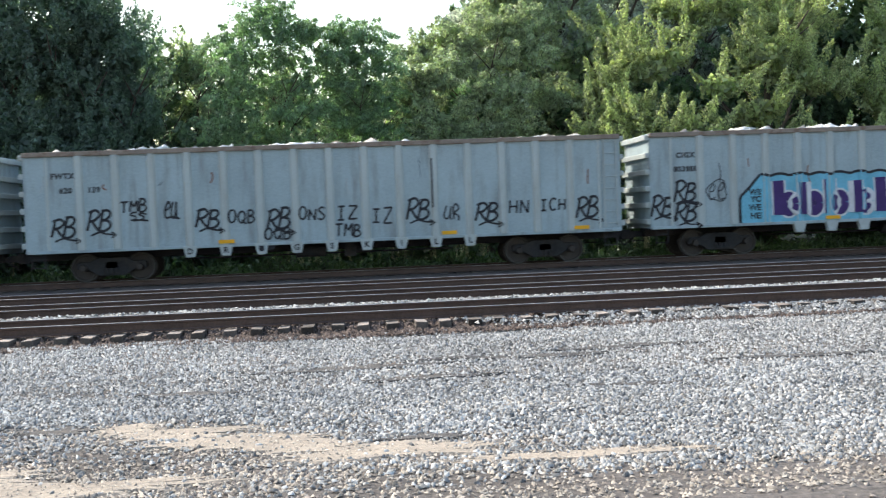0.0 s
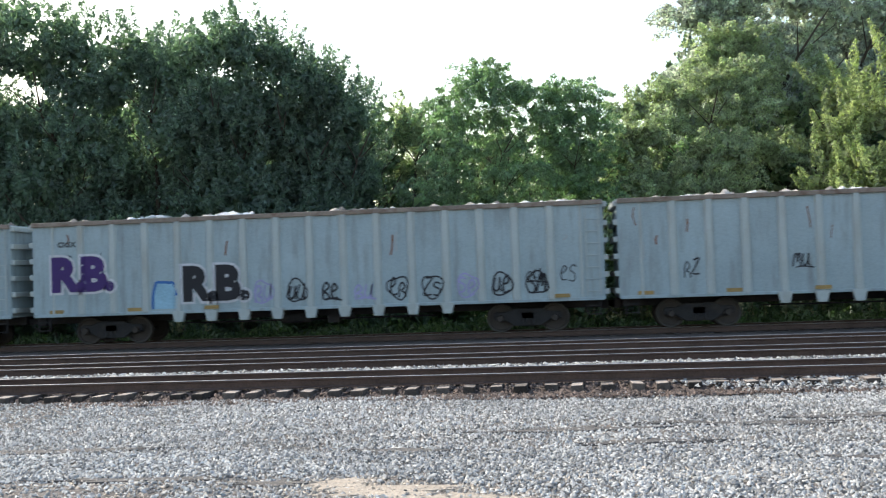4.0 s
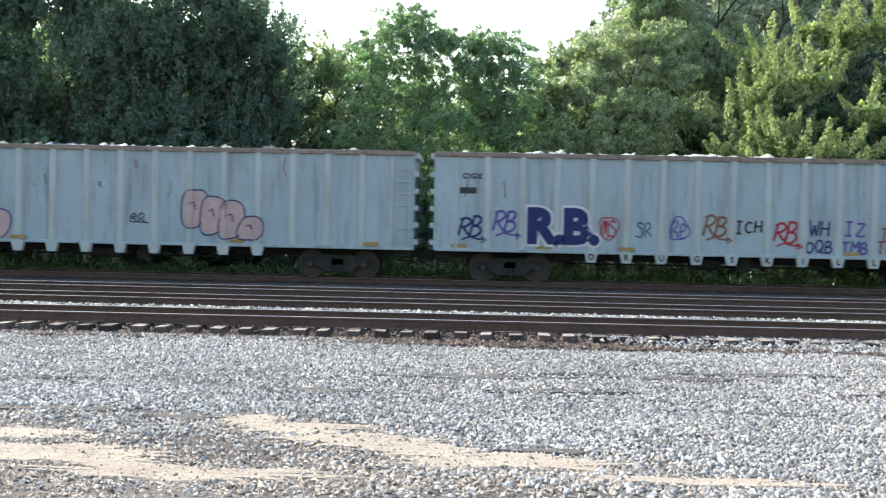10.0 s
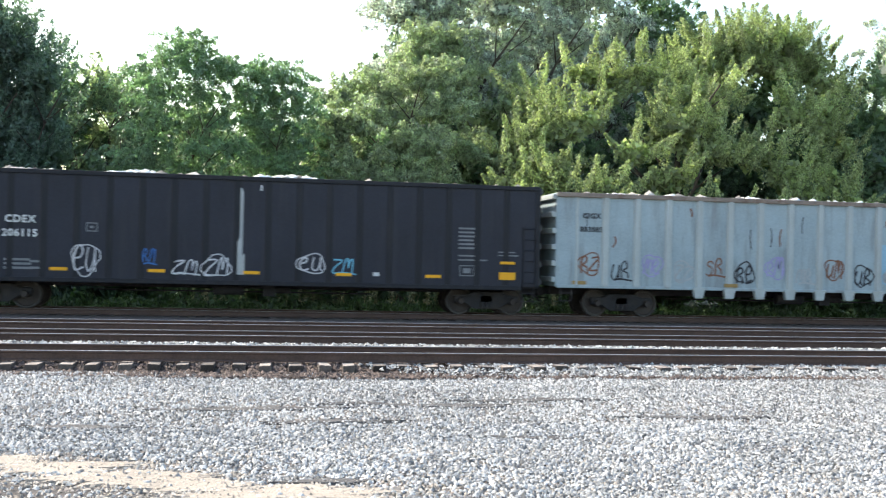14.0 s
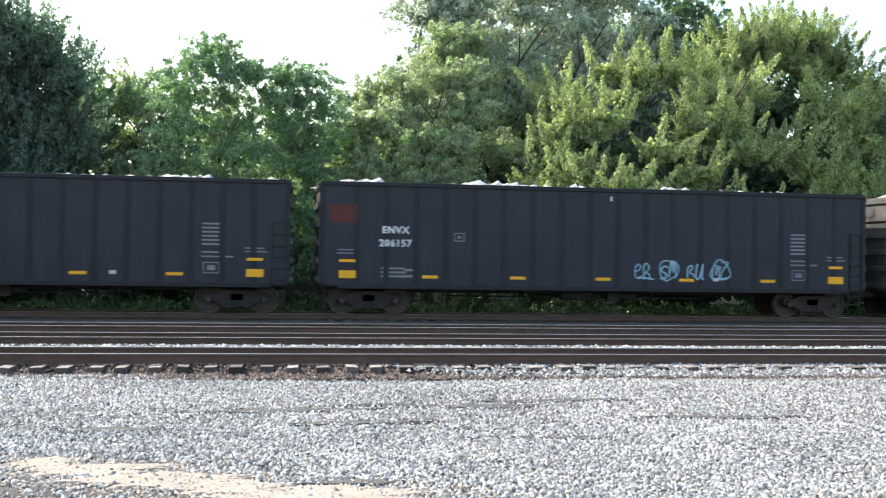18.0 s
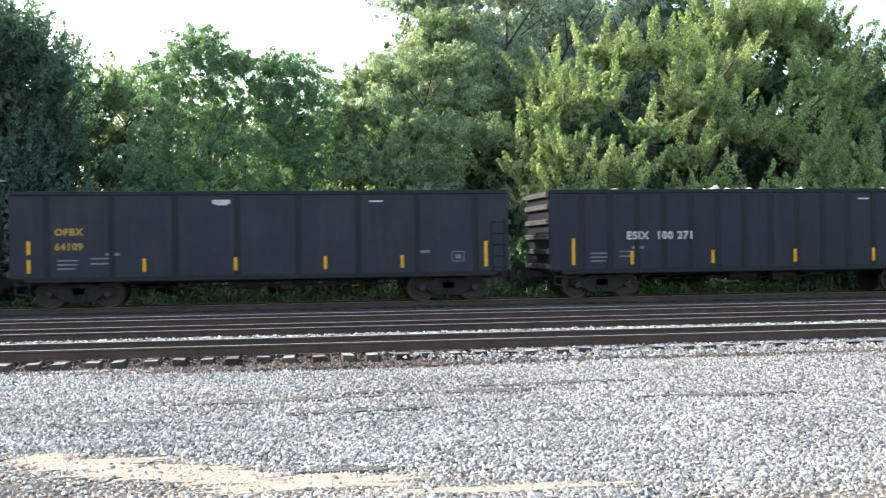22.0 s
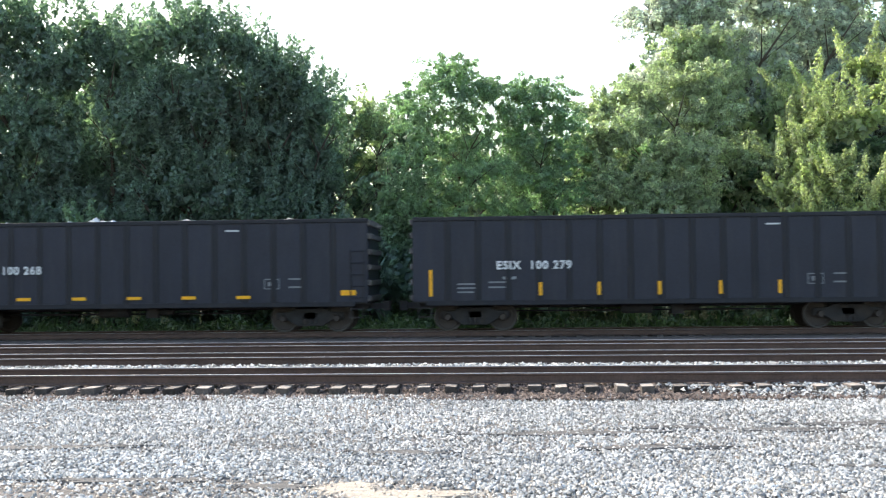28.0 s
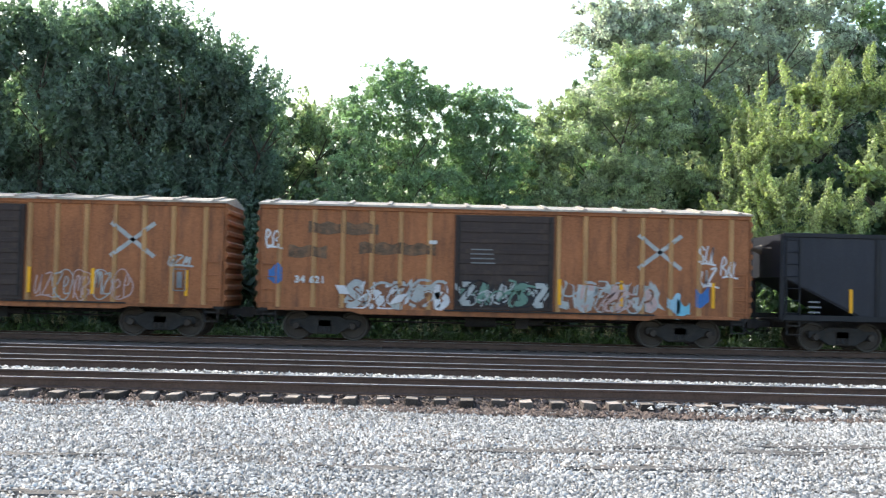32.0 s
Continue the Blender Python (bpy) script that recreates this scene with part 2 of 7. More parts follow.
# Leaf colours lifted past real foliage, standing in for haze, glints and sun glow.
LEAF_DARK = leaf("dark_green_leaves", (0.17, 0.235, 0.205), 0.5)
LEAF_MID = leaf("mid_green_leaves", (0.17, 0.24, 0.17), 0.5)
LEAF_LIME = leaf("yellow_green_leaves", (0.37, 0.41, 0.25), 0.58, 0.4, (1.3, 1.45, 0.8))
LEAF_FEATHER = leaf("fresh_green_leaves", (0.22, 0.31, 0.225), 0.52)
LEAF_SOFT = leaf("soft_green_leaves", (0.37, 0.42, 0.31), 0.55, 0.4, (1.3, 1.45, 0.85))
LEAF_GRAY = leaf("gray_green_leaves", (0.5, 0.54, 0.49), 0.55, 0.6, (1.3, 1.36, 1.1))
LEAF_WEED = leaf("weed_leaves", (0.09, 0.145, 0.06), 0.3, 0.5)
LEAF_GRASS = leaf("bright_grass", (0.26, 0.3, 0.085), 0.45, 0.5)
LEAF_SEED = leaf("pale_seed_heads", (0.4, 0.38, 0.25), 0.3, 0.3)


# ---------------------------------------------------------------- building helpers
def box(bm, x0, x1, y0, y1, z0, z1):
    v = [bm.verts.new((x, y, z)) for x in (x0, x1) for y in (y0, y1) for z in (z0, z1)]
    for f in ((0, 1, 3, 2), (4, 6, 7, 5), (0, 4, 5, 1), (2, 3, 7, 6), (0, 2, 6, 4), (1, 5, 7, 3)):
        bm.faces.new([v[i] for i in f])


def prism(bm, pts, axis, a, b):
    """Extrude a closed outline along an axis; pts are the other two coordinates in order."""
    def at(p, c):
        q = list(p)
        q.insert(axis, c)
        return q
    lo = [bm.verts.new(at(p, a)) for p in pts]
    hi = [bm.verts.new(at(p, b)) for p in pts]
    n = len(pts)
    bm.faces.new(lo)
    bm.faces.new(hi[::-1])
    for i in range(n):
        bm.faces.new((lo[i], hi[i], hi[(i + 1) % n], lo[(i + 1) % n]))


def tube(bm, a, b, r, n=8, r2=None):
    a, b = Vector(a), Vector(b)
    q = (b - a).to_track_quat("Z", "Y")
    r2 = r if r2 is None else r2
    ring = lambda c, rad: [bm.verts.new(c + q @ Vector((rad * math.cos(k * 2 * math.pi / n), rad * math.sin(k * 2 * math.pi / n), 0))) for k in range(n)]
    lo, hi = ring(a, r), ring(b, r2)
    bm.faces.new(lo[::-1])
    bm.faces.new(hi)
    for i in range(n):
        bm.faces.new((lo[i], lo[(i + 1) % n], hi[(i + 1) % n], hi[i]))


def finish(bm, name, material, bevel=0.0):
    bmesh.ops.recalc_face_normals(bm, faces=bm.faces)
    if bevel:
        bmesh.ops.bevel(bm, geom=list(bm.edges), offset=bevel, segments=1, affect="EDGES", clamp_overlap=True)
    me = bpy.data.meshes.new(name)
    bm.to_mesh(me)
    bm.free()
    me.materials.append(material)
    return me


def part(name, bm, material, parent, label="", bevel=0.0):
    ob = new(name, bm if isinstance(bm, bpy.types.Mesh) else finish(bm, name, material, bevel))
    ob.parent = parent
    return tagged(ob, label)


def share(name, me, parent, loc=(0, 0, 0), turn=0.0, label=""):
    ob = new(name, me)
    ob.parent = parent
    ob.location = loc
    ob.rotation_euler = (0, 0, radians(turn))
    return tagged(ob, label)


def boxes(name, material, *dims, bevel=0.0):
    bm = bmesh.new()
    for d in dims:
        box(bm, *d)
    return finish(bm, name, material, bevel)


def quads(name, verts, material, n=4):
    """A mesh of loose n-sided faces from an array of corners (faces x n x 3)."""
    verts = np.asarray(verts, dtype=np.float32)
    k = len(verts)
    me = bpy.data.meshes.new(name)
    me.vertices.add(k * n)
    me.vertices.foreach_set("co", verts.ravel())
    me.loops.add(k * n)
    me.loops.foreach_set("vertex_index", np.arange(k * n, dtype=np.int32))
    me.polygons.add(k)
    me.polygons.foreach_set("loop_start", np.arange(0, k * n, n, dtype=np.int32))
    me.polygons.foreach_set("loop_total", np.full(k, n, dtype=np.int32))
    me.update(calc_edges=True)
    me.materials.append(material)
    return me


def solids(name, co, faces, material):
    """A mesh of many alike solids: co is solids x verts x 3, faces a small list of triangles."""
    co = np.asarray(co, dtype=np.float32)
    k, nv = co.shape[:2]
    f = np.asarray(faces, dtype=np.int32)
    idx = (f[None] + (np.arange(k, dtype=np.int32) * nv)[:, None, None]).reshape(-1)
    me = bpy.data.meshes.new(name)
    me.vertices.add(k * nv)
    me.vertices.foreach_set("co", co.ravel())
    me.loops.add(len(idx))
    me.loops.foreach_set("vertex_index", idx)
    me.polygons.add(k * len(f))
    me.polygons.foreach_set("loop_start", np.arange(0, len(idx), 3, dtype=np.int32))
    me.polygons.foreach_set("loop_total", np.full(k * len(f), 3, dtype=np.int32))
    me.update(calc_edges=True)
    me.materials.append(material)
    return me


OCTA = ((0, 2, 4), (2, 1, 4), (1, 3, 4), (3, 0, 4), (2, 0, 5), (1, 2, 5), (3, 1, 5), (0, 3, 5))


TETRA = ((0, 3, 1), (1, 3, 2), (2, 3, 0))


def chips(name, centres, size, material, rng, tall=0.6):
    """Small angular chips of broken stone, as skewed four-sided lumps."""
    k = len(centres)
    v = np.array([(1.3, -0.65, -0.4), (-1.3, -0.65, -0.4), (0, 0.95, -0.4), (0, 0.1, tall)])[None] + rng.uniform(-0.5, 0.5, (k, 4, 3))
    a = rng.uniform(0, 2 * np.pi, k)
    c, s = np.cos(a)[:, None], np.sin(a)[:, None]
    v = np.stack([v[..., 0] * c - v[..., 1] * s, v[..., 0] * s + v[..., 1] * c, v[..., 2]], -1)
    return solids(name, v * (size * rng.uniform(0.6, 1.45, k))[:, None, None] + centres[:, None], TETRA, material)


ROOF = ((0, 1, 5), (0, 5, 4), (2, 3, 4), (2, 4, 5), (1, 2, 5), (3, 0, 4))


def lumps(name, centres, size, material, rng):
    """Angular broken stones: long low wedges with an uneven ridge, lying at all angles."""
    k = len(centres)
    v = np.array([(-1.1, -0.7, -0.5), (1.1, -0.7, -0.5), (1.1, 0.7, -0.5), (-1.1, 0.7, -0.5), (-0.75, 0.1, 0.62), (0.75, 0.1, 0.62)])[None] + rng.uniform(-0.38, 0.38, (k, 6, 3))
    v[..., 0] *= rng.uniform(0.75, 1.35, (k, 1))
    a, b = rng.uniform(0, 2 * np.pi, k), rng.uniform(-0.45, 0.45, k)
    c, s, cb, sb = np.cos(a)[:, None], np.sin(a)[:, None], np.cos(b)[:, None], np.sin(b)[:, None]
    x, y, z = v[..., 0] * cb + v[..., 2] * sb, v[..., 1], -v[..., 0] * sb + v[..., 2] * cb
    v = np.stack([x * c - y * s, x * s + y * c, z], -1)
    return solids(name, v * (size * rng.uniform(0.6, 1.4, k))[:, None, None] + centres[:, None], ROOF, material)


def grid(name, xs, ys, height, material):
    me = bpy.data.meshes.new(name)
    nx, ny = len(xs), len(ys)
    co = [(x, y, height(x, y)) for y in ys for x in xs]
    faces = [(j * nx + i, j * nx + i + 1, (j + 1) * nx + i + 1, (j + 1) * nx + i) for j in range(ny - 1) for i in range(nx - 1)]
    me.from_pydata(co, [], faces)
    me.materials.append(material)
    for p in me.polygons:
        p.use_smooth = True
    return me


# ---------------------------------------------------------------- lettering, made once
LETTERS = {}


def letter_all(wanted):
    made = []
    for key in wanted:
        text, size, bold, spacing = key
        cu = bpy.data.curves.new("lettering", "FONT")
        cu.body, cu.size, cu.offset, cu.space_character = text, size, bold, spacing
        cu.align_x, cu.align_y, cu.resolution_u = "CENTER", "CENTER", 3
        cu.extrude = 0.002
        cu.shear = 0.28 if bold == 0.02 else 0.0
        ob = new("lettering", cu)
        ob.rotation_euler = (radians(90), 0, 0)
        made.append((key, ob))
    bpy.context.view_layer.update()
    dg = bpy.context.evaluated_depsgraph_get()
    for key, ob in made:
        me = bpy.data.meshes.new_from_object(ob.evaluated_get(dg))
        me.transform(Matrix.Rotation(radians(90), 4, "X"))
        LETTERS[key] = me
    for key, ob in made:
        cu = ob.data
        bpy.data.objects.remove(ob)
        bpy.data.curves.remove(cu)


def letters(key, material, parent, x, y, z, name="lettering", label="", surf=None):
    """Lettering flat on a side, or laid over the ribs of a car side y = surf(x)."""
    me = LETTERS[key].copy()
    me.materials.clear()
    me.materials.append(material)
    if surf and key[1] > 1:
        bm = bmesh.new()
        bm.from_mesh(me)
        bmesh.ops.triangulate(bm, faces=bm.faces)
        for _ in range(5):
            bmesh.ops.subdivide_edges(bm, edges=[e for e in bm.edges if e.calc_length() > 0.1], cuts=1)
            bmesh.ops.triangulate(bm, faces=[f for f in bm.faces if len(f.verts) > 3])
        bm.to_mesh(me)
        bm.free()
    if surf:
        for v in me.vertices:
            v.co.y += surf(x + v.co.x) - surf(x)
    return share(name, me, parent, (x, y, z), 0, label)


# ---------------------------------------------------------------- ground
T_RAILS = ((19.85, 21.35), (24.0, 25.5), (27.95, 29.4), (34.85, 36.35))     # rail heads across the line, near to far
GAUGE_MID = [(a + b) / 2 for a, b in T_RAILS]
ROAD_P, ROAD_D, ROAD_N = Vector((-19.3, 12.07)), Vector((0.812, -0.584)), Vector((-0.584, -0.812))


def road_side(x, y):
    """Metres inside the road's edge; negative beside it."""
    return (Vector((x, y)) - ROAD_P).dot(ROAD_N)


def ground_z(x, y):
    prof = np.interp(y, [-30, 2, 8, 12, 17.2, 18.7, 19.2, 37.5, 39.5, 60], [-0.05, -0.05, -0.27, -0.33, -0.36, -0.35, -0.33, -0.26, -0.45, -0.4])
    d = road_side(x, y)
    if d > -3 and y < 60:
        k = min(1.0, (d + 3) / 3)
        top = np.interp(y, [-30, 5, 14, 18, 38, 44], [-0.1, -0.12, -0.12, -0.03, -0.03, -0.3]) - 0.03
        prof = prof * (1 - k) + top * k
    n = noise.noise((x * 0.35, y * 0.35, 0)) * 0.05 + noise.noise((x * 1.3, y * 1.3, 3)) * 0.02
    if 18.8 < y < 37.6 or d > -0.5:
        n *= 0.15
    return float(prof + n)


xs = sorted(set([-2500, -900, -400, -200, -120] + [round(-90 + i * 1.5, 2) for i in range(0, 28)] + [round(-48 + i * 0.6, 2) for i in range(120)] + [round(24 + i * 3, 2) for i in range(20)] + [120, 250, 600, 2500]))
ys = sorted(set([-2500, -600, -150, -60, -30, -15, -8, -4] + [round(i * 0.5, 2) for i in range(0, 84)] + [44, 48, 55, 65, 90, 160, 400, 1200, 2500]))
ground = new("ground", grid("ground", xs, ys, ground_z, M_GRAVEL))
tagged(ground, "packed gray gravel lot with sandy dirt running beside the tracks", "ground", kind="structure")
bed = new("track_bed", grid("track_bed", [-400, -150, -80] + list(range(-60, 60, 4)) + [80, 150, 400], [19.2, 19.5, 21.9, 22.2, 23.3, 23.6, 26, 27.5, 30, 33.4, 37.4, 37.9],
                            lambda x, y: (-0.214 if 19.6 < y < 37.5 else -0.32) + 0.012 * noise.noise((x, y, 0)), M_BED))
tagged(bed, "oily brown ballast bed under the parallel railway tracks", "track bed", kind="structure")
turf = new("verge", grid("verge", [-600, -200, -100] + list(range(-90, 80, 3)) + [120, 300, 900], [37.7, 38.5, 39.5, 41, 43, 46, 50, 56, 64, 80, 140],
                         lambda x, y: -0.3 + 0.12 * noise.noise((x * 0.3, y * 0.3, 5)) + min(0.5, max(0, (y - 40) * 0.03)) if y > 37.8 else -0.3, M_TURF))
tagged(turf, "dark weedy verge between the far track and the trees", "verge", kind="structure")

# ---------------------------------------------------------------- tracks
RAIL_OUT = [(-0.07, -0.185), (0.07, -0.185), (0.07, -0.172), (0.012, -0.15), (0.012, -0.05), (0.036, -0.04), (0.036, -0.008), (-0.036, -0.008), (-0.036, -0.04), (-0.012, -0.05), (-0.012, -0.15), (-0.07, -0.172)]


def rail_mesh():
    bm = bmesh.new()
    prism(bm, RAIL_OUT, 0, -420, 420)
    return finish(bm, "rail", M_RAIL)


def head_mesh():
    bm = bmesh.new()
    prism(bm, [(-0.034, -0.006), (0.034, -0.006), (0.03, 0.0), (-0.03, 0.0)], 0, -420, 420)
    return finish(bm, "running_surface", M_HEAD)


RAIL, HEAD = rail_mesh(), head_mesh()


def tie_mesh(seed):
    rng = random.Random(seed)
    bm = bmesh.new()
    box(bm, -0.115, 0.115, -1.3, 1.3, -0.19, 0.0)
    for v in bm.verts:
        v.co.x += rng.uniform(-0.012, 0.012)
        v.co.y += rng.uniform(-0.03, 0.03)
        v.co.z += rng.uniform(-0.008, 0.008)
    me = finish(bm, "tie", M_TIE, 0.012)
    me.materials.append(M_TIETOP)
    # Tops bleached and brightened as if sunlit; sides and ends darkened as if shaded.
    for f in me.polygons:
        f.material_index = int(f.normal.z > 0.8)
    return me


TIES = [tie_mesh(i) for i in range(6)]
tracks = []
for i, (a, b) in enumerate(T_RAILS):
    tr = tagged(new("track_%d" % (i + 1)), "rusty steel rails on weathered timber ties", "railway track", "parallel tracks", "structure")
    tr.location = (0, GAUGE_MID[i], 0)
    for y in (a, b):
        r = share("rail", RAIL, tr, (0, y - GAUGE_MID[i], 0))
        share("running_surface", HEAD, r, label="bright worn rail head")
    tracks.append(tr)

# ---------------------------------------------------------------- train: common parts
def wheel_meshes():
    bm = bmesh.new()
    n, prof = 20, [(0.0, -0.05), (0.12, -0.06), (0.13, -0.03), (0.38, -0.03), (0.4, -0.065), (0.455, -0.065), (0.46, 0.045), (0.485, 0.06), (0.48, 0.075), (0.39, 0.075), (0.37, 0.03), (0.12, 0.05), (0.0, 0.05)]
    rings = [[bm.verts.new((r * math.cos(k * 2 * math.pi / n), y, r * math.sin(k * 2 * math.pi / n))) for k in range(n)] if r else [bm.verts.new((0, y, 0))] for r, y in prof]
    for p, q in zip(rings, rings[1:]):
        for k in range(n):
            j = (k + 1) % n
            if len(p) == 1:
                bm.faces.new((p[0], q[k], q[j]))
            elif len(q) == 1:
                bm.faces.new((p[k], q[0], p[j]))
            else:
                bm.faces.new((p[k], q[k], q[j], p[j]))
    w = finish(bm, "wheel", M_WHEEL)
    bm = bmesh.new()
    for k in range(n):
        c, d = k * 2 * math.pi / n, (k + 1) * 2 * math.pi / n
        vs = [bm.verts.new((r * math.cos(t), -0.068, r * math.sin(t))) for t, r in ((c, 0.41), (d, 0.41), (d, 0.457), (c, 0.457))]
        bm.faces.new(vs)
    return w, finish(bm, "rim", M_TREAD)


WHEEL, RIM = wheel_meshes()


def bogie_meshes():
    bm = bmesh.new()
    out = [(-1.12, 0.6), (-1.05, 0.66), (-0.7, 0.66), (-0.45, 0.78), (0.45, 0.78), (0.7, 0.66), (1.05, 0.66), (1.12, 0.6), (1.1, 0.42), (0.75, 0.4), (0.42, 0.2), (-0.42, 0.2), (-0.75, 0.4), (-1.1, 0.42)]
    prism(bm, out, 1, -0.07, 0.07)
    frame_me = finish(bm, "side_frame", M_UNDER, 0.02)
    bm = bmesh.new()
    box(bm, -0.22, 0.22, -1.05, 1.05, 0.42, 0.66)
    box(bm, -0.3, 0.3, -0.3, 0.3, 0.66, 0.8)
    bol = finish(bm, "bolster", M_UNDER, 0.02)
    bm = bmesh.new()
    for dx in (-0.16, 0.0, 0.16):
        tube(bm, (dx, 0, 0.26), (dx, 0, 0.44), 0.065, 8)
    spring = finish(bm, "spring_nest", M_UNDER)
    bm = bmesh.new()
    tube(bm, (0, -0.13, 0), (0, 0.0, 0), 0.1, 10, 0.12)
    cap = finish(bm, "bearing_cap", M_WHEEL)
    bm = bmesh.new()
    tube(bm, (0, -0.95, 0), (0, 0.95, 0), 0.085, 10)
    ax = finish(bm, "axle", M_UNDER)
    return frame_me, bol, spring, cap, ax


SIDE_FRAME, BOLSTER, SPRING, CAP, AXLE = bogie_meshes()


def bogie(car, x):
    b = share("bogie", BOLSTER, car, (x, 0, 0))
    for y in (-0.98, 0.98):
        share("side_frame", SIDE_FRAME, b, (0, y, 0))
        share("spring_nest", SPRING, b, (0, y - 0.06 if y < 0 else y + 0.06, 0))
    for dx in (-0.89, 0.89):
        share("axle", AXLE, b, (dx, 0, 0.46))
        for y, t in ((-0.75, 0), (0.75, 180)):
            share("wheel", WHEEL, b, (dx, y, 0.46), t)
            share("rim", RIM, b, (dx, y, 0.46), t, "bright worn wheel rim")
            share("bearing_cap", CAP, b, (dx, -1.05 if y < 0 else 1.05, 0.46), t)


def coupler_mesh():
    bm = bmesh.new()
    box(bm, -0.1, 0.5, -0.09, 0.09, 0.72, 0.92)
    prism(bm, [(0.45, -0.16), (0.66, -0.16), (0.72, -0.05), (0.6, 0.0), (0.62, 0.16), (0.45, 0.12)], 2, 0.66, 0.98)
    tube(bm, (0.2, -0.35, 0.75), (0.55, -0.3, 0.45), 0.025, 6)
    return finish(bm, "coupler", M_UNDER)


COUPLER = coupler_mesh()


def ladder_mesh(h, n, w=0.42, material=None):
    bm = bmesh.new()
    for x in (-w / 2, w / 2):
        box(bm, x - 0.02, x + 0.02, -0.06, -0.03, 0, h)
    for i in range(n):
        z = 0.12 + i * (h - 0.2) / (n - 1)
        tube(bm, (-w / 2, -0.06, z), (w / 2, -0.06, z), 0.013, 6)
        for x in (-w / 2, w / 2):
            box(bm, x - 0.012, x + 0.012, -0.06, 0.0, z - 0.012, z + 0.012)
    return finish(bm, "ladder", material)


def step_mesh():
    bm = bmesh.new()
    for x in (-0.2, 0.2):
        box(bm, x - 0.015, x + 0.015, -0.02, 0.02, -0.5, 0.05)
    for z in (-0.48, -0.2):
        box(bm, -0.2, 0.2, -0.03, 0.03, z, z + 0.03)
    return finish(bm, "stirrup_step", M_UNDER)


STEP = step_mesh()


def running_gear(car, L, inset, sill_z):
    bogie(car, -L / 2 + inset)
    bogie(car, L / 2 - inset)
    share("coupler", COUPLER, car, (L / 2 - 0.1, 0, 0))
    share("coupler", COUPLER, car, (-L / 2 + 0.1, 0, 0), 180)
    part("centre_sill", boxes("centre_sill", M_UNDER, (-L / 2 + 0.1, L / 2 - 0.1, -0.3, 0.3, 0.72, 1.02), bevel=0.015), None, car)
    for x in (-L / 2 + 0.35, L / 2 - 0.35):
        for y, t in ((-1.5, 0), (1.5, 180)):
            share("stirrup_step", STEP, car, (x, y, sill_z), t)


def brake_rig(car, sill_z):
    bm = bmesh.new()
    tube(bm, (-1.2, -0.7, 0.72), (-0.2, -0.7, 0.72), 0.2, 12)
    part("air_tank", bm, M_UNDER, car)
    bm = bmesh.new()
    box(bm, 0.4, 0.8, -0.9, -0.55, 0.5, 0.95)
    tube(bm, (0.8, -0.72, 0.7), (1.3, -0.72, 0.7), 0.11, 10)
    part("brake_valve", bm, M_UNDER, car)
    bm = bmesh.new()
    for a, b in (((-4, -0.5, 0.62), (4, -0.5, 0.62)), ((-5, 0.4, 0.6), (3, 0.4, 0.6))):
        tube(bm, a, b, 0.025, 6)
    part("brake_rod", bm, M_UNDER, car)


def load_mesh(L, top, seed, heap=0.25, bags=0.3, width=1.35):
    """Loose waste heaped in an open car, as many small lumps in one mesh, and pale bags in another."""
    rng = np.random.default_rng(seed)
    def lump_set(n, smin, smax, zlift):
        x = rng.uniform(-L / 2 + 0.3, L / 2 - 0.3, n)
        if zlift:
            mids = rng.uniform(-L / 2 + 0.8, L / 2 - 0.8, 9)
            x = np.clip(mids[(rng.uniform(0, 1, n) ** 1.6 * 9).astype(int)] + rng.normal(0, 0.5, n), -L / 2 + 0.3, L / 2 - 0.3)
        y = np.clip(rng.normal(-0.2, 0.75, n), -width + 0.22, width - 0.22)
        wave = np.array([noise.noise((a * 0.45, seed, 0)) for a in x])
        z = top - 0.14 + heap * (0.42 + 0.7 * wave) * (1 - (y / 1.6) ** 2) + zlift
        c = np.stack([x, y, z], -1)
        size = rng.uniform(smin, smax, n)
        base = np.array([(1, 0, 0), (-1, 0, 0), (0, 1, 0), (0, -1, 0), (0, 0, 1), (0, 0, -1)], dtype=float)
        v = base[None] * (1 + rng.uniform(-0.4, 0.4, (n, 6, 1))) + rng.uniform(-0.25, 0.25, (n, 6, 3))
        v *= np.stack([rng.uniform(1, 2.2, n), np.ones(n), rng.uniform(0.35, 0.7, n)], -1)[:, None] * size[:, None, None]
        return v + c[:, None]
    a = solids("load", lump_set(330, 0.12, 0.32, 0.0), OCTA, M_LOAD)
    b = solids("plastic_bags", lump_set(int(130 * bags), 0.06, 0.21, 0.11), OCTA, M_BAG)
    return a, b


# ---------------------------------------------------------------- painted marks on car sides
def smooth_line(pts, per=4):
    out = []
    n = len(pts)
    for i in range(n - 1):
        p0, p1, p2, p3 = (Vector(pts[max(0, min(n - 1, j))]) for j in (i - 1, i, i + 1, i + 2))
        for k in range(per):
            t = k / per
            out.append(0.5 * ((2 * p1) + (p2 - p0) * t + (2 * p0 - 5 * p1 + 4 * p2 - p3) * t * t + (3 * p1 - p0 - 3 * p2 + p3) * t ** 3))
    out.append(Vector(pts[-1]))
    return out


